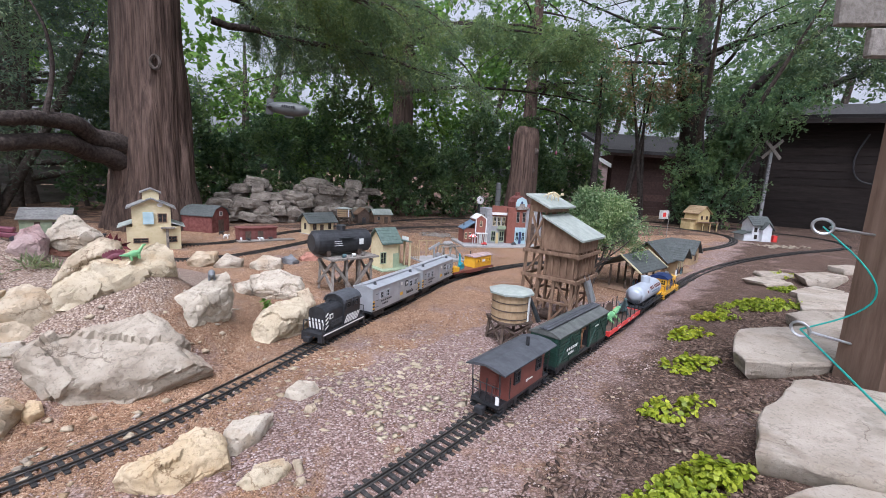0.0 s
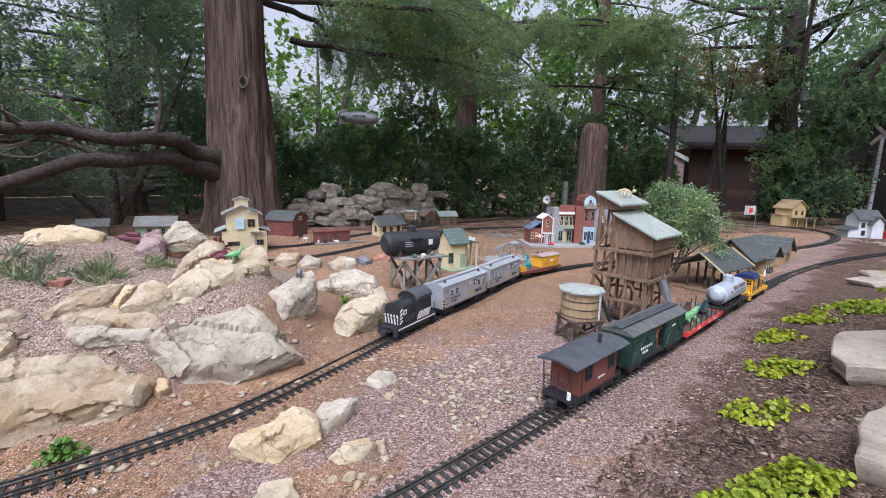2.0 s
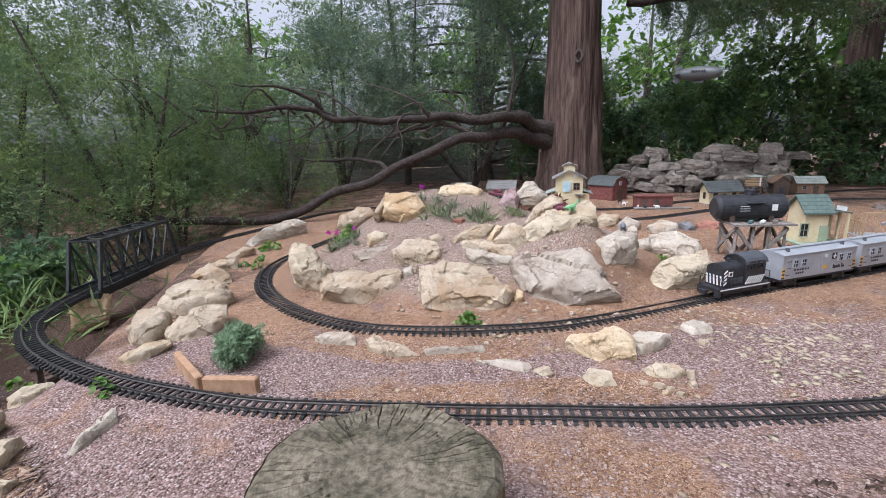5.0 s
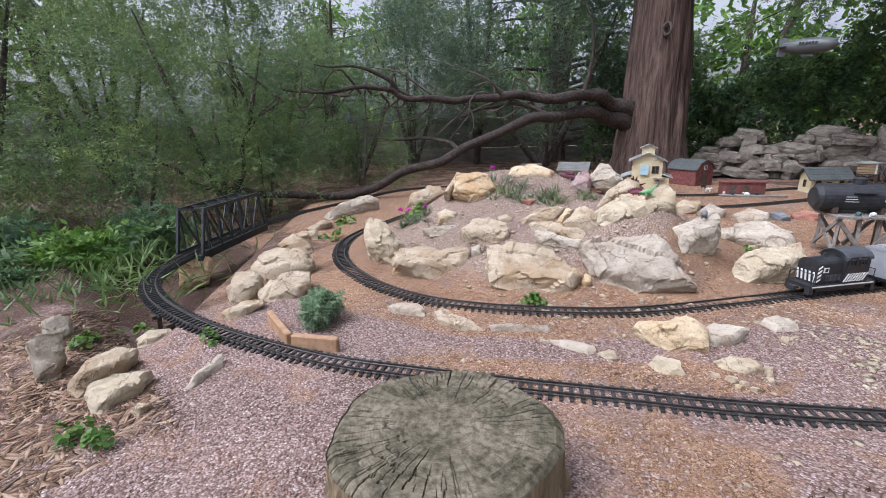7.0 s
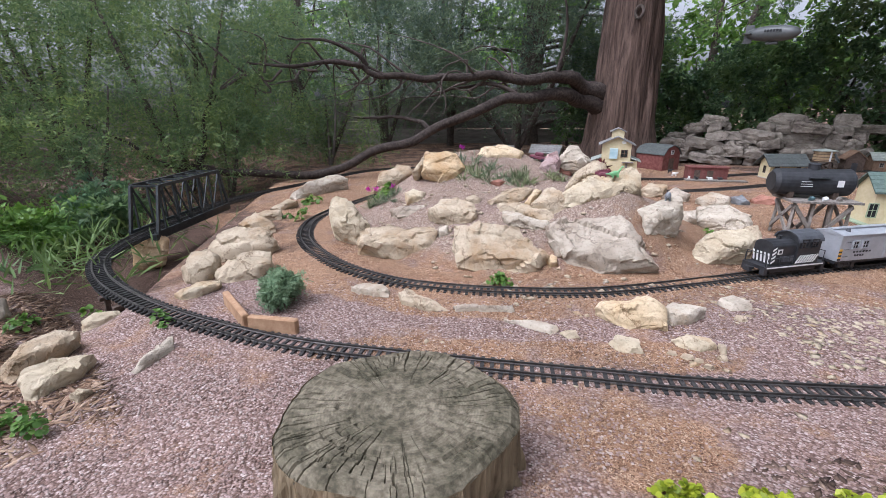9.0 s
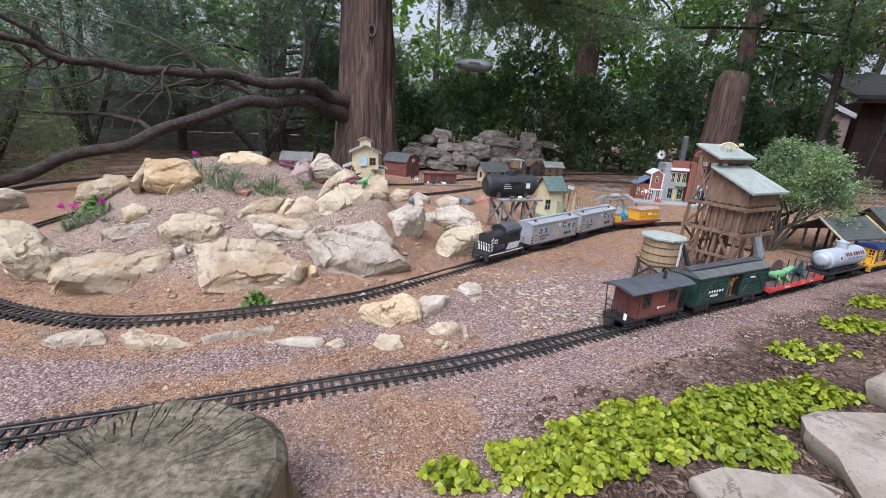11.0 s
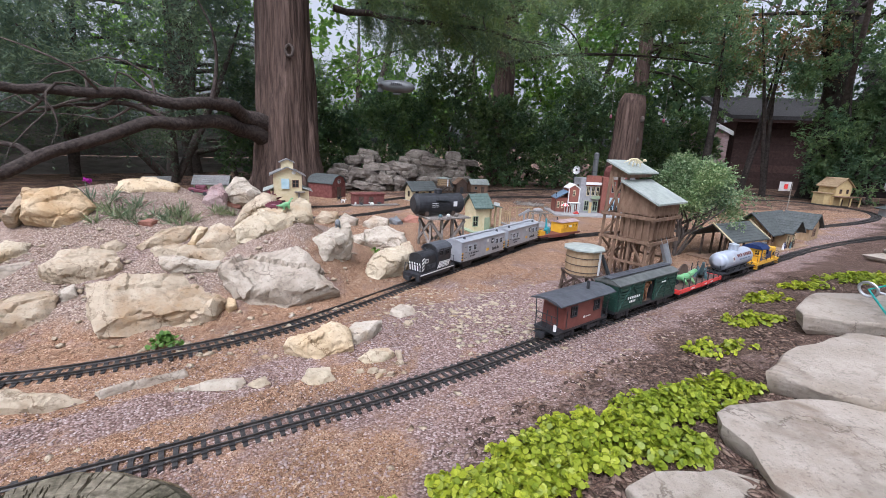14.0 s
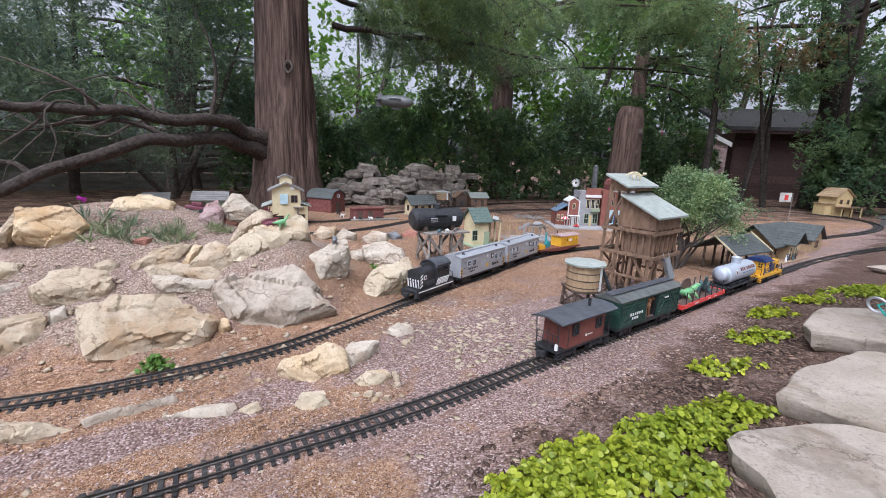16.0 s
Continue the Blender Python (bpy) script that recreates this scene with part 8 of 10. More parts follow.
def crane_tender(line, s):
    L = 0.47
    t = car(line, s, L, "work_flat_car", "red-brown model flat car with a yellow work cabin", group="work train")
    part("deck", boxes((-L / 2, -0.054, 0.030, L / 2, 0.054, 0.045)), M["maroon"], t)
    for y in (-0.056, 0.056):
        bm = extrude(bmesh.new(), [(-L / 2, 0.044), (L / 2, 0.044), (L / 2, 0.032), (0.12, 0.032), (0.08, 0.02), (-0.08, 0.02), (-0.12, 0.032), (-L / 2, 0.032)], y - 0.003, y + 0.003)
        part("fish_belly_sill", bm, M["maroon"], t)
        for x in (0.045, 0.075, 0.155, 0.185):
            car_window(t, x, y * 0.87, 0.082, 0.016, 0.022, "loco_yellow")
        part("name_board", boxes((0.10, y * 0.9 - 0.001, 0.082, 0.135, y * 0.9 + 0.001, 0.098)), M["white"], t)
    part("cabin", boxes((0.01, -0.048, 0.045, 0.215, 0.048, 0.122), bevel=0.0015), M["loco_yellow"], t)
    arc = [(-0.054, 0.121), (-0.054, 0.124), (0, 0.138), (0.054, 0.124), (0.054, 0.121)]
    part("cabin_roof", extrude(bmesh.new(), arc, -0.225, 0.0), M["rosy"], t, "dusty red roof").matrix_basis = pose(0, 0, 0, 0, 0, 90)
    part("stove_pipe", tube(bmesh.new(), (0.03, 0.01, 0.13), (0.03, 0.01, 0.158), 0.004, 0.004, 8), M["black"], t)
    part("end_box", boxes((-L / 2 + 0.004, -0.05, 0.045, -L / 2 + 0.010, 0.05, 0.075), (-L / 2 + 0.06, -0.05, 0.045, -L / 2 + 0.066, 0.05, 0.075), (-L / 2 + 0.010, -0.05, 0.045, -L / 2 + 0.06, -0.045, 0.075), (-L / 2 + 0.010, 0.045, 0.045, -L / 2 + 0.06, 0.05, 0.075)), M["loco_yellow"], t)
    bm = blob(bmesh.new(), (0, 0, 0.03), (0.035, 0.016, 0.02), 8)
    tube(bm, (-0.015, 0, 0.04), (-0.022, 0, 0.105), 0.011, 0.005, 8)
    blob(bm, (-0.026, 0, 0.108), (0.012, 0.006, 0.006), 4)
    tube(bm, (0.03, 0, 0.03), (0.075, 0, 0.012), 0.010, 0.003, 6)
    for lx, ly in ((-0.018, -1), (0.018, -1), (-0.018, 1), (0.018, 1)):
        tube(bm, (lx, ly * 0.012, 0.022), (lx, ly * 0.016, 0.0), 0.007, 0.006, 6)
    ob = part("toy_dinosaur", bm, M["teal"])
    ob.matrix_world = t.matrix_world @ pose(-0.095, 0.0, 0.045, 0, 0, 15)
    tagged(ob, "turquoise long-necked toy dinosaur on the work car", "toy")


def chain(line, x, y, makers, gap=0.055):
    """Cars coupled one behind the other, from the rear end at (x, y) forwards along the line."""
    s = line.near(x, y)
    for make, length in makers:
        make(line, s + length / 2)
        s += length + gap


chain(outer, 0.82, 1.50, [(caboose, 0.31), (stock_car, 0.46), (flat_car, 0.47), (tank_car, 0.42), (yellow_loco, 0.36)], 0.052)
chain(inner, 0.25, 2.09, [(black_loco, 0.30), (bunk_car, 0.455), (bunk_car, 0.455), (crane_tender, 0.47)], 0.05)

# ---- bridge and trestle at the low ground ----


def truss_bridge():
    s0, s1 = outer.near(-2.27, 0.555), outer.near(-2.76, 1.10)
    (xa, ya, _), (xb, yb, _) = outer.at(s0), outer.at(s1)
    a, b = Vector((xa, ya, 0)), Vector((xb, yb, 0))
    length = (b - a).length
    ang = math.degrees(math.atan2(yb - ya, xb - xa))
    top = thing("truss_bridge", pose(xa, ya, 0, 0, 0, ang), "dark steel model truss bridge", "model bridge")
    K, hh, wd = M["steel_dark"], 0.235, 0.078
    part("deck_girder", boxes((-0.03, -wd, -0.05, length + 0.03, wd, -0.018)), K, top)
    n = 5
    for y in (-wd, wd):
        part("bottom_chord", beam(bmesh.new(), (-0.02, y, -0.012), (length + 0.02, y, -0.012), 0.014, 0.02), K, top)
        part("top_chord", beam(bmesh.new(), (0.06, y, hh), (length - 0.06, y, hh), 0.014, 0.018), K, top)
        part("end_post", beam(bmesh.new(), (-0.01, y, -0.01), (0.06, y, hh), 0.014, 0.016), K, top)
        part("end_post", beam(bmesh.new(), (length + 0.01, y, -0.01), (length - 0.06, y, hh), 0.014, 0.016), K, top)
        step = (length - 0.12) / n
        for k in range(n + 1):
            x = 0.06 + k * step
            part("post", beam(bmesh.new(), (x, y, -0.01), (x, y, hh), 0.009), K, top)
            if k < n:
                part("diagonal", beam(bmesh.new(), (x, y, hh if k < n / 2 else 0), (x + step, y, 0 if k < n / 2 else hh), 0.008), K, top)
    for k in range(n + 1):
        x = 0.06 + k * (length - 0.12) / n
        part("cross_strut", beam(bmesh.new(), (x, -wd, hh), (x, wd, hh), 0.009), K, top)
        if k < n:
            part("cross_strut", beam(bmesh.new(), (x, -wd, hh), (x + (length - 0.12) / n, wd, hh), 0.006), K, top)
    # curved side beams and bents on both sides of the bridge
    for k in range(22):
        s = outer.near(-1.45, 0.25) + k * 0.135
        if s0 - 0.05 < s < s1 + 0.0 or k in (7,):
            continue
        x, y, a0 = outer.at(s)
        g = lie(x, y)
        if g > -0.05 and s < s1:
            continue
        bent = thing("trestle_bent", pose(x, y, min(g, -0.09), 0, 0, math.degrees(a0)), "dark wooden bent under the raised track", "trestle bent", "trestle bents")
        low = min(g, -0.09)
        for yy in (-0.03, 0.03):
            part("post", beam(bmesh.new(), (0, yy * 1.4, -0.03), (0, yy, -0.045 - low), 0.016), M["wood_dark"], bent)
        part("cap", boxes((-0.012, -0.055, -0.046 - low, 0.012, 0.055, -0.032 - low)), M["wood_dark"], bent)
    deck = thing("raised_roadbed", Matrix(), "thin dark roadbed strips under the raised track", "model roadbed")
    sa, sb = outer.near(-1.40, 0.26), outer.near(-3.2, 2.4)
    if sa > sb:
        sa, sb = sb, sa
    for y in (-0.03, 0.03):
        co, fc, nn = [], [], int((sb - sa) / 0.04)
        for i in range(nn + 1):
            x, yy, a0 = outer.at(sa + (sb - sa) * i / nn)
            for u, v in ((-0.012, -0.032), (0.012, -0.032), (0.012, -0.0172), (-0.012, -0.0172)):
                co.append((x - math.sin(a0) * (y + u), yy + math.cos(a0) * (y + u), v))
        for i in range(nn):
            fc += [(i * 4 + q, i * 4 + (q + 1) % 4, i * 4 + 4 + (q + 1) % 4, i * 4 + 4 + q) for q in range(4)]
        me = bpy.data.meshes.new("stringer")
        me.from_pydata(co, [], fc)
        link_mesh("stringer", me, M["steel_dark"], deck)


truss_bridge()

# ---- the stump, the post with its eye bolts and cord, the airship ----


def stump():
    cx, cy, zt, r = 0.022, 0.42, 0.150, 0.195
    top = thing("tree_stump", pose(cx, cy, 0, 0, 0, 25), "weathered grey tree stump with cracked growth rings", "tree stump")
    n = 96
    rng = random.Random(9)
    def rim(k, rr):
        a = k * math.tau / n
        return rr * (1 + 0.045 * math.sin(2 * a + 0.7) + 0.035 * math.sin(5 * a) + 0.022 * noise.noise((math.cos(a) * 6, math.sin(a) * 6, 2)))
    checks = [((i + rng.uniform(-0.45, 0.45)) * math.tau / 118, rng.choice((0.3, 0.45, 0.6, 0.7, 0.8)) + rng.uniform(-0.08, 0.08), rng.choice((0.7, 0.85, 1.02, 1.02)), rng.random() ** 4, [rng.uniform(-0.016, 0.016) for _ in range(9)]) for i in range(118)]
    splits = [(rng.uniform(0.35, 0.92), rng.uniform(0, math.tau), rng.uniform(0.08, 0.30)) for _ in range(24)]
    bm = bmesh.new()
    rings = []
    m = 42
    for j in range(m + 1):
        u = (j + 0.3) / (m + 0.3)
        row = []
        for k in range(n * 10):
            a = k * math.tau / (n * 10)
            rr = rim(k / 10, r) * u
            dz = 0.004 * noise.noise((rr * math.cos(a) * 14, rr * math.sin(a) * 14, 0)) + 0.0004 * math.sin(u * 118 + 5 * noise.noise((math.cos(a) * 1.3, math.sin(a) * 1.3, u * 3)))
            for ca, u0, u1, wide, kinks in checks:
                if u0 < u < u1:
                    da = abs((a - ca - 0.02 * math.sin(u * 5 + ca * 3) - kinks[int(u * 8)] + math.pi) % math.tau - math.pi)
                    if da < 0.0036 + 0.0065 * wide:
                        dz -= 0.006 * min(1.0, (u - u0) * 6) * (0.55 + wide)
            for cu, ca, span in splits:
                if abs(u - cu - 0.012 * math.sin(a * 9 + ca)) < 0.010 and abs((a - ca + math.pi) % math.tau - math.pi) < span:
                    dz -= 0.004
            dz -= 0.012 * max(0.0, u - 0.93) / 0.07
            row.append(bm.verts.new((rr * math.cos(a), rr * math.sin(a), zt + dz)))
        rings.append(row)
    for a, b in zip(rings, rings[1:]):
        for k in range(n * 10):
            bm.faces.new((a[k], b[k], b[(k + 1) % (n * 10)], a[(k + 1) % (n * 10)]))
    bm.faces.new(rings[0])
    bmesh.ops.recalc_face_normals(bm, faces=bm.faces)
    part("sawn_top", bm, M["stump_top"], top)
    bm = bmesh.new()
    rows = []
    for j in range(13):
        u = j / 12
        row = []
        for k in range(n * 2):
            a = k * math.tau / (n * 2)
            groove = 0.024 * noise.noise((a * 9, 0, u * 1.5)) + 0.020 * noise.noise((a * 26, 0, u * 3.5)) + 0.010 * noise.noise((a * 60, 0, u * 6))
            rr = rim(k / 2, r) * (1.0 + 0.12 * u * u) + groove * min(1.3, 0.08 + 2.2 * u)
            row.append(bm.verts.new((rr * math.cos(a), rr * math.sin(a), zt - 0.0095 - u * 0.24)))
        rows.append(row)
    for a, b in zip(rows, rows[1:]):
        for k in range(n * 2):
            bm.faces.new((a[(k + 1) % (n * 2)], b[(k + 1) % (n * 2)], b[k], a[k]))
    bmesh.ops.recalc_face_normals(bm, faces=bm.faces)
    part("bark_side", bm, M["stump_side"], top)


stump()


def timber_post():
    m = pose(2.045, 1.365, 0.10, 0, 0, -8)
    inv = m.inverted()
    top = thing("timber_post", m, "weathered brown square timber post with steel eye bolts", "post")
    part("shaft", boxes((-0.088, -0.08, -0.1, 0.088, 0.08, 1.9), bevel=0.010), M["post"], top)
    rings = []
    for eye, foot in (((1.82, 1.448, 0.587), (1.965, 1.41, 0.570)), ((1.848, 1.476, 0.257), (1.965, 1.41, 0.232))):
        q, p = inv @ Vector(eye), inv @ Vector(foot)
        w = (q - p).normalized()
        bm = tube(bmesh.new(), p - w * 0.03, q - w * 0.02, 0.0042, 0.0042, 8)
        up = Vector((0, 0, 1))
        side = w.cross(up).normalized()
        ring = [q + w * (math.cos(k * math.tau / 18) * 0.022) + up * (math.sin(k * math.tau / 18) * 0.022) for k in range(19)]
        ring = [c + side * 0.012 * math.cos(k * math.tau / 18) for k, c in enumerate(ring)]
        for a, b in zip(ring, ring[1:]):
            tube(bm, a, b, 0.0045, 0.0045, 7, False)
        part("eye_bolt", bm, M["steel"], top, "shiny steel eye bolt")
        rings.append(Vector(eye))
    board = thing("sign_board", pose(1.645, 1.425, 1.10, 0, -3, -8), "weathered reddish board nailed across the post", "board")
    part("board", boxes((0, -0.066, 0.0, 0.52, -0.042, 0.15), bevel=0.004), M["wood_grey"], board)
    part("board", boxes((0.09, -0.066, -0.075, 0.50, -0.044, -0.006), bevel=0.004), M["wood_grey"], board)
    p, q = rings
    end = Vector((1.30, 0.42, 0.10))
    sag = (p + q) / 2 + Vector((0.10, -0.12, -0.02))
    bm = path_tube([tuple(p), tuple(p.lerp(sag, 0.5) + Vector((0.02, -0.03, -0.01))), tuple(sag), tuple(q.lerp(sag, 0.5) + Vector((0.03, -0.02, 0.0))), tuple(q)], [0.0026] * 5, 6, None, 0.0)
    path_tube([tuple(q), tuple(q.lerp(end, 0.5) + Vector((0, 0, -0.01))), tuple(end)], [0.0028] * 3, 6, bm, 0.0)
    tagged(part("green_cord", bm, M["cord"]), "thin teal-green cord hanging from the eye bolts", "cord")


timber_post()


def airship():
    top = thing("airship", pose(-0.27, 5.0, 1.25, 0, 4, -8), "grey inflatable toy airship hanging among the branches", "toy airship")
    bm = bmesh.new()
    n, rings = 20, []
    for j in range(15):
        u = j / 14
        x = -0.21 + 0.42 * u
        r = 0.066 * math.sqrt(max(0.0005, 1 - (2 * u - 1) ** 2)) ** 0.9 * (0.9 + 0.18 * u)
        rings.append([bm.verts.new((x, r * math.cos(k * math.tau / n), r * math.sin(k * math.tau / n))) for k in range(n)])
    for a, b in zip(rings, rings[1:]):
        for k in range(n):
            bm.faces.new((a[k], b[k], b[(k + 1) % n], a[(k + 1) % n]))
    bm.faces.new(rings[0])
    bm.faces.new(rings[-1][::-1])
    bmesh.ops.recalc_face_normals(bm, faces=bm.faces)
    part("envelope", bm, M["zep"], top, smooth=True)
    for a in (0, 90, 180, 270):
        part("fin", extrude(bmesh.new(), [(-0.21, 0.0), (-0.13, 0.0), (-0.15, 0.075), (-0.215, 0.075)], -0.003, 0.003), M["zep"], top).matrix_basis = pose(0, 0, 0, a, 0, 0)
    part("gondola", boxes((-0.03, -0.014, -0.088, 0.06, 0.014, -0.064), bevel=0.004), M["zep"], top)
    for k in range(6):
        x = -0.045 + k * 0.022
        part("letter_bar", boxes((x, -0.0705, 0.006, x + 0.015, -0.062, 0.026)), M["black"], top)
    bm = tube(bmesh.new(), (0, 0, 0.06), (0.02, 0, 1.3), 0.0012, 0.0012, 4)
    part("hanging_line", bm, M["wood_grey"], top)


airship()


def mound_toys():
    def put(name, bm, mat, m, label):
        ob = part(name, bm, M[mat])
        ob.matrix_world = m
        tagged(ob, label, "toy")
    bm = blob(bmesh.new(), (0, 0, 0.022), (0.028, 0.013, 0.017), 8)
    tube(bm, (0.02, 0, 0.026), (0.042, 0, 0.05), 0.009, 0.005, 8)
    blob(bm, (0.047, 0, 0.053), (0.010, 0.006, 0.006), 4)
    tube(bm, (-0.02, 0, 0.022), (-0.055, 0, 0.028), 0.010, 0.002, 8)
    for lx in (-0.016, 0.016):
        for ly in (-1, 1):
            tube(bm, (lx, ly * 0.009, 0.018), (lx, ly * 0.011, -0.004), 0.006, 0.005, 6)
    put("toy_dinosaur", bm, "lime_toy", pose(-0.297, 2.03, 0.333, 0, -10, 40) @ Matrix.Scale(0.75, 4), "lime green toy dinosaur standing on a rock")
    bm = blob(bmesh.new(), (0, 0, 0.020), (0.030, 0.012, 0.016), 8)
    tube(bm, (0.022, 0, 0.020), (0.046, 0, 0.012), 0.009, 0.005, 8)
    tube(bm, (-0.022, 0, 0.020), (-0.058, 0, 0.014), 0.009, 0.002, 8)
    for lx in (-0.018, 0.016):
        for ly in (-1, 1):
            tube(bm, (lx, ly * 0.008, 0.016), (lx, ly * 0.010, -0.006), 0.005, 0.005, 6)
    for k in range(7):
        x = -0.042 + k * 0.013
        tall = 0.012 + 0.016 * math.sin(0.5 + k * 0.38)
        extrude(bm, [(x - 0.007, 0.026), (x + 0.007, 0.026), (x + 0.009, 0.028 + tall * 0.6), (x, 0.030 + tall), (x - 0.009, 0.028 + tall * 0.6)], -0.002, 0.002)
    put("toy_dinosaur", bm, "plum", pose(-0.345, 2.012, 0.330, 0, -14, 20) @ Matrix.Scale(0.68, 4), "plum-red toy dinosaur with plates along its back")
    bm = blob(bmesh.new(), (0, 0, 0.032), (0.032, 0.018, 0.02), 8)
    blob(bm, (0.03, 0, 0.042), (0.015, 0.012, 0.012), 4)
    for lx in (-0.02, 0.02):
        for ly in (-1, 1):
            tube(bm, (lx, ly * 0.010, 0.025), (lx, ly * 0.012, 0), 0.007, 0.006, 6)
    put("toy_bear", bm, "slate", pose(-0.082, 2.118, 0.241, 0, 18, -70) @ Matrix.Scale(0.72, 4), "dark grey toy bear climbing a rock")
    t = thing("toy_truck", pose(-0.93, 2.38, 0.328, 0, 8, 20), "dusty plum-red toy truck on the mound", "toy car")
    part("body", boxes((-0.05, -0.022, 0.012, 0.05, 0.022, 0.032), (-0.02, -0.02, 0.032, 0.03, 0.02, 0.052), bevel=0.004), M["plum"], t)
    for x in (-0.03, 0.032):
        for y in (-0.022, 0.022):
            part("wheel", tube(bmesh.new(), (x, y - 0.005, 0.011), (x, y + 0.005, 0.011), 0.011, 0.011, 10), M["black"], t)
    for k in range(9):
        bm = blob(bmesh.new(), (0, 0, 0.028), (0.026, 0.011, 0.014), 4)
        blob(bm, (0.028, 0, 0.036), (0.010, 0.007, 0.008), 4)
        for lx in (-0.017, 0.017):
            tube(bm, (lx, -0.006, 0.02), (lx, -0.006, 0), 0.003, 0.003, 5)
            tube(bm, (lx, 0.006, 0.02), (lx, 0.006, 0), 0.003, 0.003, 5)
        x, y = ((-0.80, 4.75), (-0.90, 4.95), (-0.62, 4.58), (-0.55, 4.56), (-0.45, 4.62), (-0.38, 4.68), (0.75, 3.12), (-1.75, 4.6), (0.95, 3.5))[k]
        ob = part("toy_cow", bm, M[("white", "black")[k % 2]])
        ob.matrix_world = stand(x, y, 47 * k)
        tagged(ob, "tiny black or white toy cow on the ground", "toy", "toy cows")


mound_toys()
lay_track(outer, "outer_track", "black model railway track on gravel, outer line", outer.near(-1.5, 0.245), outer.near(3.9, 3.8))
inner_from = inner.near(-1.9, 1.35)
lay_track(inner, "inner_track", "black model railway track on gravel, inner line", 0.0, inner.near(1.76, 3.72), inner_from)

# ---- plants ----

NP = np.random.default_rng(5)


def unit(v):
    return v / np.maximum(np.linalg.norm(v, axis=-1, keepdims=True), 1e-9)


def blades(base, way, length, width, flat=None, bend=0.0):
    """Diamond leaves from base points along ways; returns the corners of one quad each."""
    side = unit(np.cross(way, NP.normal(size=way.shape) if flat is None else flat))
    mid = base + way * (length * 0.45)[:, None]
    tip = base + way * length[:, None] - np.array([0, 0, 1.0]) * (bend * length)[:, None]
    w = side * (width * 0.5)[:, None]
    return np.stack([base, mid + w, tip, mid - w], 1).reshape(-1, 3)


def sprays(centres, ways, per, reach, length, width, loose=0.6):
    """Flat, drooping fronds: leaves to both sides of a short axis at each centre."""
    n = len(centres)
    face = unit(np.array([0, 0, 1.0]) + NP.normal(size=(n, 3)) * 0.55)
    side = unit(np.cross(ways, face))
    face = unit(np.cross(side, ways))
    size = NP.uniform(0.65, 1.35, (n, 1))
    c, w, f, d, k = (np.repeat(q, per, 0) for q in (centres, ways, face, side, size))
    u = NP.random(n * per)[:, None]
    base = c + w * u * reach * k - np.array([0, 0, 0.28]) * reach * u * u * k + NP.normal(size=(n * per, 3)) * reach * 0.05
    hand = np.where(NP.random(n * per) < 0.5, -1.0, 1.0)[:, None]
    way = unit(w * 0.75 + d * hand * (0.95 - 0.5 * u) + NP.normal(size=(n * per, 3)) * 0.32 * loose / 0.6)
    long = length * NP.uniform(0.6, 1.3, n * per) * (1.25 - 0.6 * u[:, 0])
    return blades(base, way, long, width * NP.uniform(0.7, 1.3, n * per), unit(f + NP.normal(size=(n * per, 3)) * 0.35 * loose))


def wave3(p, f, seed):
    """A cheap smooth noise in space, about -1 to 1."""
    r = np.random.default_rng(seed)
    out = np.zeros(len(p))
    for k in range(5):
        d, ph = r.normal(size=3), r.uniform(0, 6.28)
        out += np.sin((p @ (d / np.linalg.norm(d))) * f * (1 + 0.45 * k) + ph) / (1 + 0.3 * k)
    return out / 2.6


def limb_line(p0, azim, rise, length, droop, n=9):
    u = np.linspace(0, 1, n)[:, None]
    d = np.array([math.cos(azim), math.sin(azim), 0.0])
    side = np.array([-d[1], d[0], 0.0])
    wob = np.sin(u * 5 + azim * 3) * 0.07 * length
    return np.array(p0) + d * u * length + side * wob + np.array([0, 0, 1.0]) * (rise * u * length - droop * u ** 2 * length)


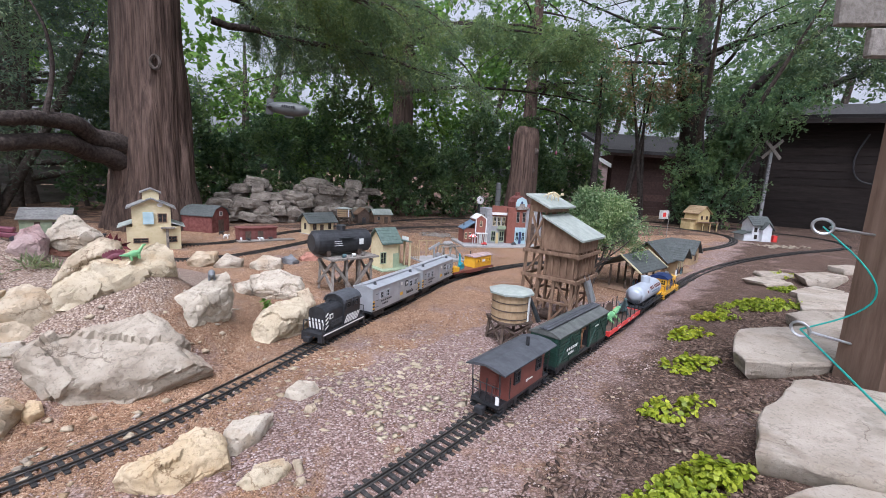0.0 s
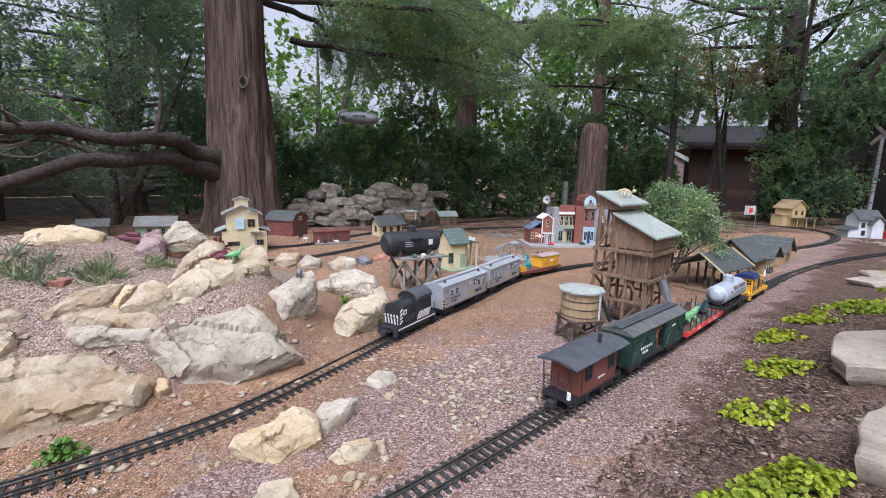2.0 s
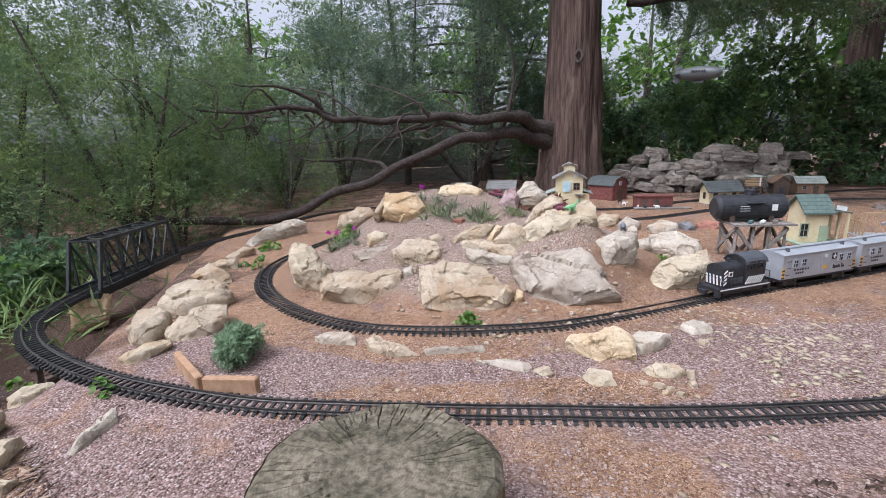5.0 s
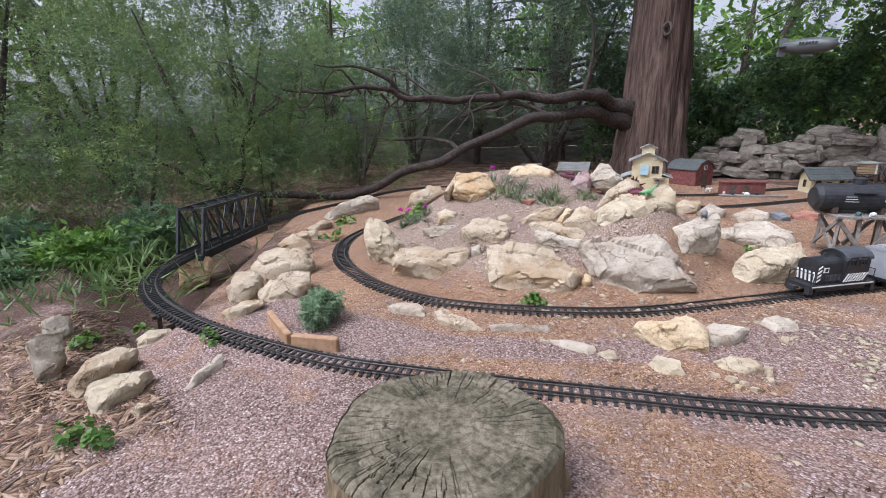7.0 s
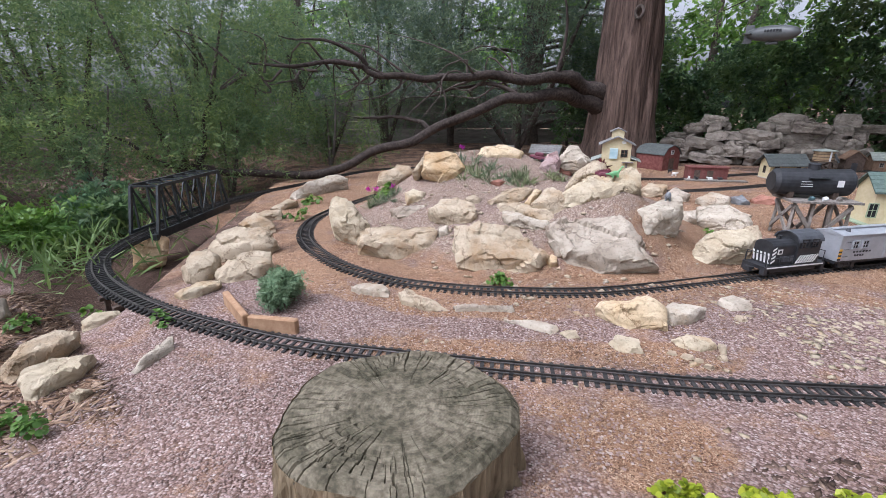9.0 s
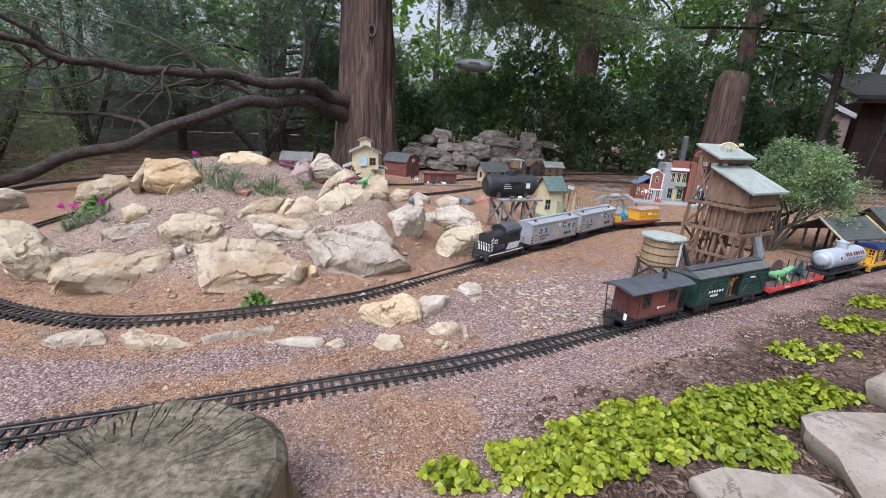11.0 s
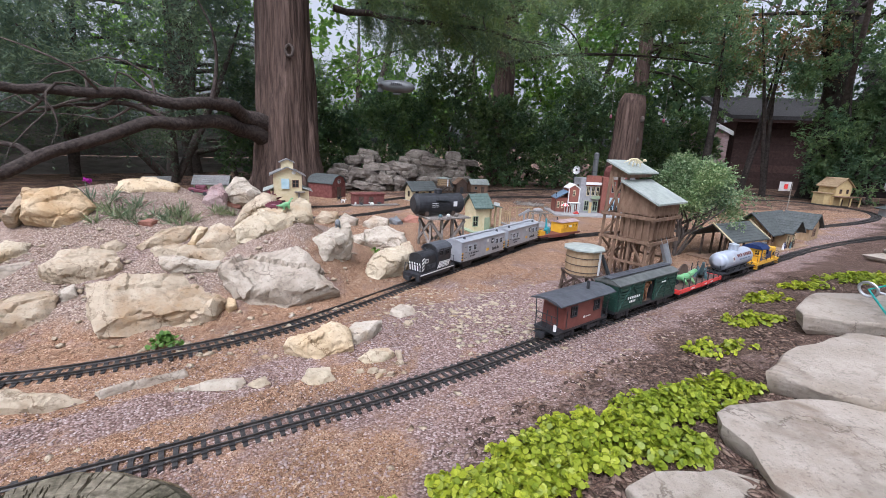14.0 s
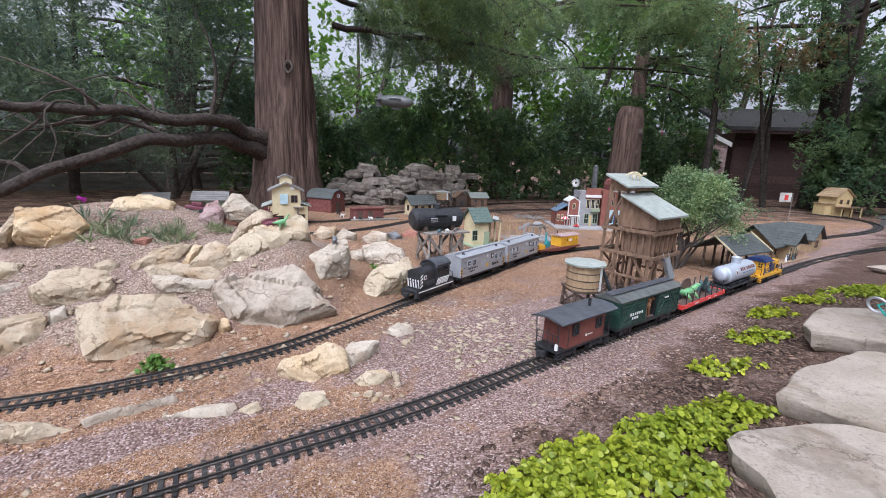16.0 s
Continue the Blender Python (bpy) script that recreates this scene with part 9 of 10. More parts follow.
def tree(name, label, base, trunk_r, height, mat, bark, limbs, lo, span, droop, per, leaf, width, reach, seed, rise=0.25, clumps=26, lean=(0, 0), keep=None, start=0.25, flare=1.5, azims=None, limb_r=0.05):
    """Tapered trunk, limbs and a crown of sprays hung along the limbs."""
    global NP
    NP = np.random.default_rng(seed)
    rng = random.Random(seed)
    x, y = base
    z0 = lie(x, y) - 0.05
    top = thing(name, pose(0, 0, 0), label, "tree")
    pts = [(x + lean[0] * u * height, y + lean[1] * u * height, z0 + u * height) for u in (0, 0.06, 0.2, 0.45, 0.75, 1.0)]
    part("trunk", path_tube(pts, [trunk_r * flare, trunk_r * (1 + (flare - 1) * 0.45), trunk_r, trunk_r * 0.82, trunk_r * 0.55, trunk_r * 0.2], 96 if trunk_r > 0.25 else 20, None, 0.05, 3.0, 0.12), M[bark], top, smooth=True)
    allq = []
    for k in range(limbs):
        u = lo + (0.97 - lo) * (k + rng.random()) / limbs
        azim = rng.choice(azims) + rng.uniform(-0.35, 0.35) if azims else rng.uniform(0, math.tau)
        length = span * (1.1 - 0.75 * u) * rng.uniform(0.7, 1.1)
        p0 = (x + lean[0] * u * height, y + lean[1] * u * height, z0 + u * height)
        line = limb_line(p0, azim, rise * rng.uniform(0.5, 1.4), length, droop * rng.uniform(0.6, 1.3))
        if keep and not keep(line):
            continue
        r = limb_r * (1.15 - u)
        part("limb", path_tube([tuple(q) for q in line[::2]], [r, r * 0.75, r * 0.5, r * 0.3, r * 0.1], 7), M["bark_limb" if bark == "bark" else bark], top, smooth=True)
        n = int(clumps * length * (1.0 if p0[2] < 3.4 else 0.4))
        uu = start + (1 - start) * np.sqrt(NP.random(n))
        c = np.stack([np.interp(uu, np.linspace(0, 1, len(line)), line[:, q]) for q in range(3)], 1)
        c += NP.normal(size=c.shape) * np.array([0.22, 0.22, 0.12]) * min(1.0, length * 0.5)
        w = unit(np.array([math.cos(azim), math.sin(azim), -0.35]) + NP.normal(size=c.shape) * 0.55)
        allq.append(sprays(c, w, per, reach, leaf, width))
    quads("crown", np.concatenate(allq), M[mat], top)
    return top


def cloud_crown(name, label, base, trunk_r, balls, mat, bark, n, per, leaf, width, reach, seed, gaps=-0.15, freq=2.5, category="tree", stems=3):
    """A crown gathered in uneven clumps inside a few overlapping bodies, on a stem that forks towards them."""
    global NP
    NP = np.random.default_rng(seed)
    top = thing(name, pose(0, 0, 0), label, category)
    x, y = base
    z0 = lie(x, y) - 0.04
    for k, (bx, by, bz, rx, ry, rz) in enumerate(balls[:max(stems, 1)]):
        m = ((x + bx) / 2 + 0.05 * math.sin(k), (y + by) / 2, z0 + (bz - z0) * 0.55)
        part("trunk" if k == 0 else "limb", path_tube([(x, y, z0), m, (bx, by, bz + rz * 0.5)], [trunk_r * (1 if k == 0 else 0.6), trunk_r * 0.55, trunk_r * 0.12], 9), M[bark], top, smooth=True)
    allq = []
    for bx, by, bz, rx, ry, rz in balls:
        v = unit(NP.normal(size=(n, 3))) * (NP.random(n) ** 0.45)[:, None]
        p = v * np.array([rx, ry, rz]) + np.array([bx, by, bz])
        p = p[wave3(p, freq, seed) > gaps]
        w = unit(v + NP.normal(size=v.shape) * 0.7)[: len(p)]
        w[:, 2] -= 0.25
        allq.append(sprays(p, unit(w), per, reach, leaf, width, 0.5 if width < 0.4 * leaf else 0.9))
    quads("crown", np.concatenate(allq), M[mat], top)
    return top


# the great cedar, with its two long low limbs
A_BASE = (-1.68, 5.45)
cedar = tree("cedar_tree", "great red-barked cedar with drooping dark sprays and low limbs", A_BASE, 0.31, 7.5, "cedar", "bark", 38, 0.29, 4.6, 0.42, 24, 0.054, 0.0115, 0.30, 21, rise=0.12, clumps=20, flare=1.55, limb_r=0.04, start=0.3, keep=lambda line: (line[-1, 2] > 1.75 or (line[-1, 0] < -2.6 and line[-1, 2] > 0.9)) and not (line[-1, 0] < -2.9 and line[-1, 1] < 4.0))
part("low_limb", path_tube([(-1.80, 5.42, 0.70), (-1.98, 5.0, 0.86), (-2.09, 4.36, 0.99), (-2.54, 3.75, 0.93), (-3.05, 3.12, 0.94), (-3.23, 2.86, 0.93), (-3.28, 2.81, 1.03), (-3.5, 2.42, 1.02), (-3.86, 1.92, 1.07)], [0.14, 0.088, 0.056, 0.042, 0.034, 0.030, 0.026, 0.02, 0.008], 14, wander=0.9), M["bark_limb"], cedar, smooth=True)
part("low_limb", path_tube([(-1.82, 5.40, 0.52), (-2.03, 4.9, 0.76), (-2.18, 4.1, 0.80), (-2.32, 3.86, 0.72), (-2.65, 3.26, 0.44), (-3.07, 2.56, 0.13), (-3.4, 2.0, 0.03), (-3.8, 1.62, 0.03), (-4.1, 1.35, 0.12), (-4.4, 1.2, 0.16), (-4.9, 0.75, 0.55)], [0.13, 0.078, 0.058, 0.052, 0.046, 0.042, 0.038, 0.034, 0.028, 0.02, 0.008], 14, wander=0.8), M["bark_limb"], cedar, smooth=True)
part("low_limb", path_tube([(-2.05, 4.45, 0.97), (-2.0, 4.5, 1.15), (-1.95, 4.55, 1.45), (-2.1, 4.4, 2.0)], [0.026, 0.02, 0.014, 0.006], 9, wander=0.8), M["bark_limb"], cedar, smooth=True)
for pts in ([(-3.26, 2.84, 1.0), (-3.31, 2.76, 1.15), (-3.4, 2.52, 1.25), (-3.7, 2.2, 1.3)], [(-4.02, 1.42, 0.1), (-4.0, 1.55, 0.35), (-4.1, 1.6, 0.6), (-4.0, 1.7, 0.8)], [(-2.2, 4.05, 0.8), (-2.4, 3.9, 0.86), (-2.75, 3.7, 0.84), (-3.3, 3.4, 0.7)], [(-2.7, 3.2, 0.42), (-3.0, 3.3, 0.55), (-3.5, 3.0, 0.5), (-3.9, 2.9, 0.6)]):
    part("branch", path_tube(pts, [0.026, 0.02, 0.014, 0.005], 8, wander=1.2), M["bark_limb"], cedar, smooth=True)
for k in range(34):
    rk = random.Random(k)
    u = rk.uniform(0.1, 1)
    px, py, pz = -1.9 - 2.2 * u, 4.6 - 2.7 * u, 0.9 + 0.1 * u
    part("bare_twig", path_tube([(px, py, pz), (px + rk.uniform(-0.5, 0.2), py + rk.uniform(-0.5, 0.2), pz + rk.uniform(-0.3, 0.4)), (px + rk.uniform(-1.0, 0.3), py + rk.uniform(-0.8, 0.3), pz + rk.uniform(-0.6, 0.5))], [0.014, 0.008, 0.002], 6, wander=1.0), M["bark_grey"], cedar)
bm = bmesh.new()
for k in range(14):
    a0, a1 = k * math.tau / 14, (k + 1) * math.tau / 14
    tube(bm, (0.045 * math.cos(a0), 0, 0.06 * math.sin(a0)), (0.045 * math.cos(a1), 0, 0.06 * math.sin(a1)), 0.016, 0.016, 6, False)
part("knot", bm, M["bark_grey"], cedar, "healed knot ring").matrix_basis = pose(-1.50, 5.15, 1.60, 0, 0, -8)

cloud_crown("cedar_tree", "dense dark cedar foliage behind the great trunk", (-3.5, 5.9), 0.09, [(-3.3, 5.7, 1.5, 0.9, 0.7, 0.6), (-4.3, 4.8, 1.4, 0.8, 0.7, 0.6), (-2.7, 6.5, 1.9, 0.8, 0.7, 0.7), (-3.6, 5.4, 2.5, 0.9, 0.8, 0.6), (-2.7, 5.8, 3.0, 0.9, 0.7, 0.5), (-4.7, 5.6, 2.2, 0.8, 0.7, 0.6), (-3.0, 5.2, 0.8, 0.7, 0.5, 0.4), (-3.7, 4.2, 1.75, 0.75, 0.7, 0.5), (-2.9, 4.9, 1.7, 0.6, 0.6, 0.5), (-4.3, 3.7, 1.2, 0.7, 0.6, 0.5), (-3.3, 4.4, 1.15, 0.6, 0.5, 0.3), (-3.4, 5.7, 3.4, 0.9, 0.8, 0.5), (-2.7, 4.9, 3.2, 0.7, 0.6, 0.4), (-4.4, 4.7, 2.9, 0.9, 0.8, 0.5), (-4.9, 4.1, 2.1, 0.7, 0.7, 0.5), (-3.6, 6.3, 0.9, 1.0, 0.5, 0.6), (-2.6, 6.9, 1.1, 0.8, 0.5, 0.7), (-4.9, 5.6, 0.9, 0.9, 0.6, 0.6)], "cedar_dark", "bark_grey", 480, 14, 0.060, 0.0135, 0.28, 27, -0.02, 3.0)


def hanging_canopy():
    """Drooping boughs of the great cedar and its neighbours, high over the town, with ragged lower ends."""
    global NP
    NP = np.random.default_rng(88)
    rng = random.Random(88)
    for x0, y0, z0, azim, length, mat in ((-1.3, 6.2, 2.3, 0.15, 3.0, "cedar"), (-1.6, 6.0, 2.7, 1.1, 2.4, "cedar"), (-1.2, 6.4, 3.1, 0.8, 2.6, "cedar"), (-0.9, 6.6, 2.6, 0.5, 2.4, "cedar_light"), (-1.5, 5.5, 2.6, 0.0, 2.4, "cedar_light"), (-1.5, 5.6, 3.0, 0.30, 3.2, "cedar"), (-1.4, 5.3, 3.0, -0.45, 2.6, "cedar"), (1.4, 8.9, 3.3, -0.75, 3.0, "cedar_light"), (1.2, 8.9, 3.1, -1.9, 3.2, "cedar_light"), (4.3, 10.3, 3.2, -1.75, 4.0, "cedar_light"), (4.2, 10.2, 3.3, -2.1, 4.2, "cedar_light")):
        top = thing("cedar_bough", Matrix(), "long drooping cedar bough with grey-green sprays overhead", "tree branch", "overhead boughs")
        line = limb_line((x0, y0, z0), azim, 0.05, length, 0.16)
        part("limb", path_tube([tuple(q) for q in line[::2]], [0.045, 0.036, 0.028, 0.018, 0.006], 8, wander=0.8), M["bark_limb"], top, smooth=True)
        fronds = []
        for k in range(int(length * 8)):
            u = 0.18 + 0.82 * rng.random()
            p0 = np.array([np.interp(u, np.linspace(0, 1, len(line)), line[:, q]) for q in range(3)])
            a2 = azim + rng.choice((-1, 1)) * rng.uniform(0.3, 1.2)
            twig = limb_line(p0, a2, 0.02, rng.uniform(0.35, 0.85), rng.uniform(0.35, 0.8), 7)
            if k % 2 == 0:
                part("twig", path_tube([tuple(q) for q in twig[::2]], [0.010, 0.007, 0.005, 0.002], 5), M["bark_grey"], top)
            v = NP.random(26)
            c = np.stack([np.interp(v, np.linspace(0, 1, len(twig)), twig[:, q]) for q in range(3)], 1) + NP.normal(size=(26, 3)) * 0.05
            w = unit(np.array([math.cos(a2), math.sin(a2), -0.75]) + NP.normal(size=(26, 3)) * 0.5)
            fronds.append(sprays(c, w, 18, 0.24, 0.056, 0.012))
        quads("foliage", np.concatenate(fronds), M[mat], top)


hanging_canopy()
# the second, cut trunk and its neighbours
stub = thing("cut_trunk", pose(2.93, 6.98, 0), "reddish-brown tree trunk cut off at head height", "tree trunk")
part("trunk", path_tube([(0, 0, -0.1), (0.0, 0, 0.2), (0.01, 0, 0.8), (0.03, 0.0, 1.36), (0.05, 0, 1.50)], [0.30, 0.235, 0.20, 0.20, 0.15], 72, None, 0.05, 3.0, 0.12), M["bark"], stub, smooth=True)
for z, a in ((0.85, -1.2), (1.15, -0.9)):
    bm = blob(bmesh.new(), (0, 0, 0), (0.05, 0.02, 0.05), 8)
    part("knot", bm, M["bark_grey"], stub).matrix_basis = pose(0.01 + 0.2 * math.cos(a), 0.2 * math.sin(a), z)

# juniper thicket on the low side
for k, (x, y, mat, hh) in enumerate(((-4.7, 1.5, "cedar_light", -0.1), (-4.9, 3.4, "cedar", -0.2), (-4.7, -0.4, "cedar_light", 0.0), (-6.3, 0.8, "cedar_light", 0.4), (-6.4, 2.8, "cedar", 0.2), (-5.6, 5.0, "cedar", 0.2))):
    cloud_crown("juniper", "wide grey-green juniper drooping over the low ground", (x, y), 0.06, [(x, y, 0.65 + hh, 0.95, 0.95, 0.75), (x + 0.3, y + 0.5, 1.4 + hh, 0.85, 0.9, 0.55), (x - 0.3, y - 0.5, 1.7 + hh, 0.75, 0.85, 0.5), (x, y + 0.1, 2.3 + hh, 0.55, 0.6, 0.5)][: 3 if k == 1 else 4], mat, "bark_grey", 840 if k in (0, 2) else 620, 19 if k in (0, 2) else 15, 0.041 if k in (0, 2) else 0.047, 0.0108 if k in (0, 2) else 0.0125, 0.26, 31 + k, -0.10, 3.4)
for k, (x, y) in enumerate(((-3.75, 0.55), (-3.95, 1.65), (-4.1, 2.9), (-3.6, -0.6))):
    cloud_crown("low_juniper", "low spreading juniper with yellowish sprays beside the bridge", (x, y), 0.03, [(x, y, 0.30, 0.75, 0.7, 0.45), (x - 0.25, y + 0.3, 0.62, 0.65, 0.6, 0.42)], "cedar_light", "bark_grey", 600, 16, 0.038, 0.0098, 0.21, 131 + k, -0.2, 4.5, "shrub")
for k, (x, y, z, mat) in enumerate(((-7.2, 2.4, 1.75, "cedar"), (-6.5, 3.8, 1.8, "cedar_light"), (-5.6, 4.9, 1.9, "cedar"), (-4.8, 5.8, 2.0, "cedar_dark"), (-3.8, 6.8, 2.1, "cedar_dark"))):
    cloud_crown("cedar_tree", "dense dull green cedar before the fence", (x - 0.2, y + 0.2), 0.07, [(x, y, z, 0.95, 0.95, 0.75), (x + 0.2, y + 0.2, z + 1.05, 0.85, 0.85, 0.65), (x - 0.2, y - 0.2, z + 1.9, 0.7, 0.7, 0.5)][: 2 if k < 3 else 3], mat, "bark_grey", 360, 13, 0.082, 0.024, 0.32, 330 + k, 0.0, 3.0)
for k, (x, y, z, mat) in enumerate(((-8.6, 0.9, 1.4, "cedar_light"), (-8.2, 3.4, 0.5, "cedar"), (-7.6, -1.3, 1.5, "cedar_light"))):
    cloud_crown("conifer", "broad dense conifer standing beyond the fence", (x, y), 0.10, [(x, y, z, 1.3, 1.5, 1.1), (x - 0.3, y + 0.6, z + 1.1, 1.2, 1.2, 0.9), (x - 0.2, y - 0.8, z + 0.9, 1.1, 1.1, 0.8), (x, y, z + 2.0, 0.9, 1.0, 0.7)][: 3 if k == 1 else 4], mat, "bark_grey", 420, 14, 0.095, 0.026, 0.34, 230 + k, -0.2, 2.4)
tree("conifer", "dark conifer behind the fence", (-8.6, 5.2), 0.12, 3.3, "cedar", "bark_grey", 30, 0.06, 2.8, 0.3, 24, 0.09, 0.017, 0.34, 34, clumps=8)
tree("conifer", "dark conifer behind the fence", (-9.5, 0.4), 0.12, 3.8, "cedar_light", "bark_grey", 30, 0.06, 2.8, 0.3, 24, 0.09, 0.017, 0.34, 35, clumps=8)
tree("conifer", "dark conifer beside the great cedar", (-4.3, 7.6), 0.14, 6.5, "cedar_dark", "bark_grey", 40, 0.05, 2.8, 0.3, 28, 0.085, 0.016, 0.32, 36, clumps=15)

# the trees over the far side
tree("cedar_tree", "cedar with dull green hanging sprays over the town", (1.2, 9.2), 0.20, 7.5, "cedar_light", "bark", 40, 0.18, 4.8, 0.44, 20, 0.074, 0.017, 0.36, 41, rise=0.15, clumps=14, keep=lambda line: line[-1, 2] > 1.5)
tree("cedar_tree", "cedar with rusty tips beyond the cut trunk", (4.35, 10.6), 0.16, 7.6, "cedar_light", "bark", 38, 0.22, 4.4, 0.46, 20, 0.074, 0.017, 0.36, 42, rise=0.15, clumps=12, keep=lambda line: line[-1, 2] > 1.5)
big = tree("shade_tree", "dark spreading tree with forked leaning trunks", (6.05, 7.2), 0.17, 6.5, "oakish", "bark_dim", 32, 0.38, 4.4, 0.22, 22, 0.062, 0.034, 0.3, 43, rise=0.35, clumps=13, lean=(-0.02, 0.0))
for pts, r in (([(6.05, 7.15, 0.9), (6.4, 7.0, 1.8), (7.0, 6.7, 2.8), (7.8, 6.3, 3.6)], 0.12), ([(6.1, 7.2, 1.2), (6.9, 6.8, 2.0), (8.0, 6.2, 2.6), (9.0, 5.6, 3.4)], 0.10), ([(6.0, 7.2, 1.5), (5.6, 7.1, 2.4), (5.5, 7.1, 3.6)], 0.10)):
    part("limb", path_tube(pts, [r, r * 0.8] + [r * 0.5] * (len(pts) - 3) + [r * 0.2], 9), M["bark_dim"], big, smooth=True)
for k, (x, y, h, a) in enumerate(((4.35, 7.35, 1.9, 0.05), (4.95, 7.3, 2.0, 0.2), (5.25, 7.2, 2.2, -0.22), (7.3, 7.0, 2.0, 0.1))):
    t = cloud_crown("sapling", "slim dark tree stem with rust and green leaves", (x, y), 0.085 if k == 0 else 0.05, [(x + a, y, h, 0.95, 0.6, 0.42), (x + a * 2 - 0.3, y - 0.3, h + 0.35, 1.1, 0.6, 0.35)], ("oakish", "rust_leaf", "rust_leaf", "oakish")[k], "bark_dim", 240, 12, 0.05, 0.028, 0.18, 50 + k, 0.12, 3.0)
cloud_crown("shade_tree", "tall spreading tree whose dark crown hangs over the far corner", (6.15, 7.25), 0.07, [(6.4, 5.4, 3.2, 1.7, 1.5, 0.6), (4.9, 5.6, 3.6, 1.5, 1.4, 0.55), (7.6, 4.4, 2.9, 1.4, 1.3, 0.6), (5.2, 3.9, 3.9, 1.5, 1.4, 0.5), (7.3, 6.2, 2.75, 0.7, 0.6, 0.38), (7.9, 5.6, 2.65, 0.7, 0.6, 0.38), (7.0, 6.1, 3.35, 0.8, 0.7, 0.4), (8.2, 5.0, 2.7, 0.7, 0.6, 0.4)], "cedar", "bark_grey", 380, 14, 0.070, 0.02, 0.28, 47, 0.12, 2.6, stems=2)
cloud_crown("young_tree", "young broad-leaved tree whose low leafy boughs veil the forked trunks", (5.9, 6.5), 0.035, [(5.65, 6.5, 1.15, 0.5, 0.45, 0.45), (6.05, 6.3, 1.75, 0.6, 0.5, 0.45), (5.45, 6.5, 2.35, 0.55, 0.5, 0.4), (6.6, 6.0, 2.0, 0.5, 0.45, 0.4), (5.2, 6.7, 3.1, 0.9, 0.6, 0.35), (5.25, 6.6, 1.85, 0.35, 0.35, 0.25)], "oakish", "bark_dim", 300, 17, 0.045, 0.025, 0.19, 62, 0.06, 3.6, stems=4)
cloud_crown("shrub", "leafy green shrub before the dark wall", (6.3, 6.55), 0.04, [(6.3, 6.55, 0.75, 0.55, 0.5, 0.7), (5.85, 6.65, 0.55, 0.4, 0.4, 0.45), (6.3, 6.55, 1.4, 0.4, 0.4, 0.4)], "oakish", "bark_grey", 620, 11, 0.050, 0.028, 0.14, 61, -0.1, 4.0, "shrub")

# hedge and the trees beyond, plus unseen trees that screen the light
def hedge():
    global NP
    NP = np.random.default_rng(71)
    top = thing("hedge", Matrix(), "dense dark green hedge of small glossy leaves", "hedge")
    n = 8200
    u = NP.random(n)
    a, b = np.array([-3.4, 7.2, 0]), np.array([5.05, 9.1, 0])
    p = a + (b - a) * u[:, None]
    z = NP.random(n) ** 0.8 * (1.55 + 0.3 * np.sin(u * 19) + 0.2 * np.sin(u * 47 + 1))
    p[:, 2] = z
    out = NP.random(n) ** 2
    p[:, :2] += np.array([0.22, -0.97]) * (0.55 - out * 0.9 + 0.12 * np.sin(u * 60 + z * 7))[:, None]
    p = p[wave3(p, 5.0, 8) > -0.55]
    w = unit(np.array([0.1, -0.8, 0.3]) + NP.normal(size=p.shape) * 0.7)
    quads("leaves", sprays(p, w, 11, 0.15, 0.068, 0.038, 1.0), M["hedge"], top)
    for k in range(26):
        f = k / 25
        q = a + (b - a) * f
        core = bmesh.new()
        path_tube([(q[0], q[1] + 0.2, -0.05), (q[0] + 0.15 * math.sin(k), q[1], 0.6), (q[0] + 0.3 * math.sin(k * 2), q[1] - 0.1, 1.3)], [0.03, 0.02, 0.006], 6, core)
        part("stem", core, M["bark_grey"], top)


hedge()
# trees below y = 4 stay out of view, added to hem in light
for k, (x, y, r, h, mat) in enumerate(((-6.5, 10.5, 2.2, 3.2, "broad"), (-2.4, 12.0, 2.4, 2.9, "broad"), (0.6, 12.5, 2.2, 2.6, "broad"), (3.6, 12.8, 2.4, 3.0, "broad"), (7.0, 12.0, 2.4, 2.8, "oakish"), (11.5, 9.5, 2.6, 3.6, "oakish"), (-11.5, 6.5, 2.2, 1.2, "broad"), (-13.0, -1.5, 2.8, 3.6, "broad"), (-4.5, -8.0, 2.8, 3.6, "oakish"), (2.5, -9.5, 3.0, 3.8, "broad"), (8.5, -6.0, 3.0, 3.8, "oakish"), (12.5, 2.0, 2.6, 3.4, "oakish"))):
    cloud_crown("broadleaf_tree", "leafy green tree of the outer ring, its unseen ones added to screen light", (x, y), 0.16, [(x, y, h, r, r, r * 0.75), (x + r * 0.5, y + 0.3, h + 1.6, r * 0.8, r * 0.8, r * 0.6), (x - r * 0.6, y, h - 0.9, r * 0.7, r * 0.7, r * 0.6)], mat, "bark_grey", 560 if y > 4 else 160, 9, 0.17 if y > 4 else 0.25, 0.10 if y > 4 else 0.16, 0.4, 80 + k, -0.02, 1.6)


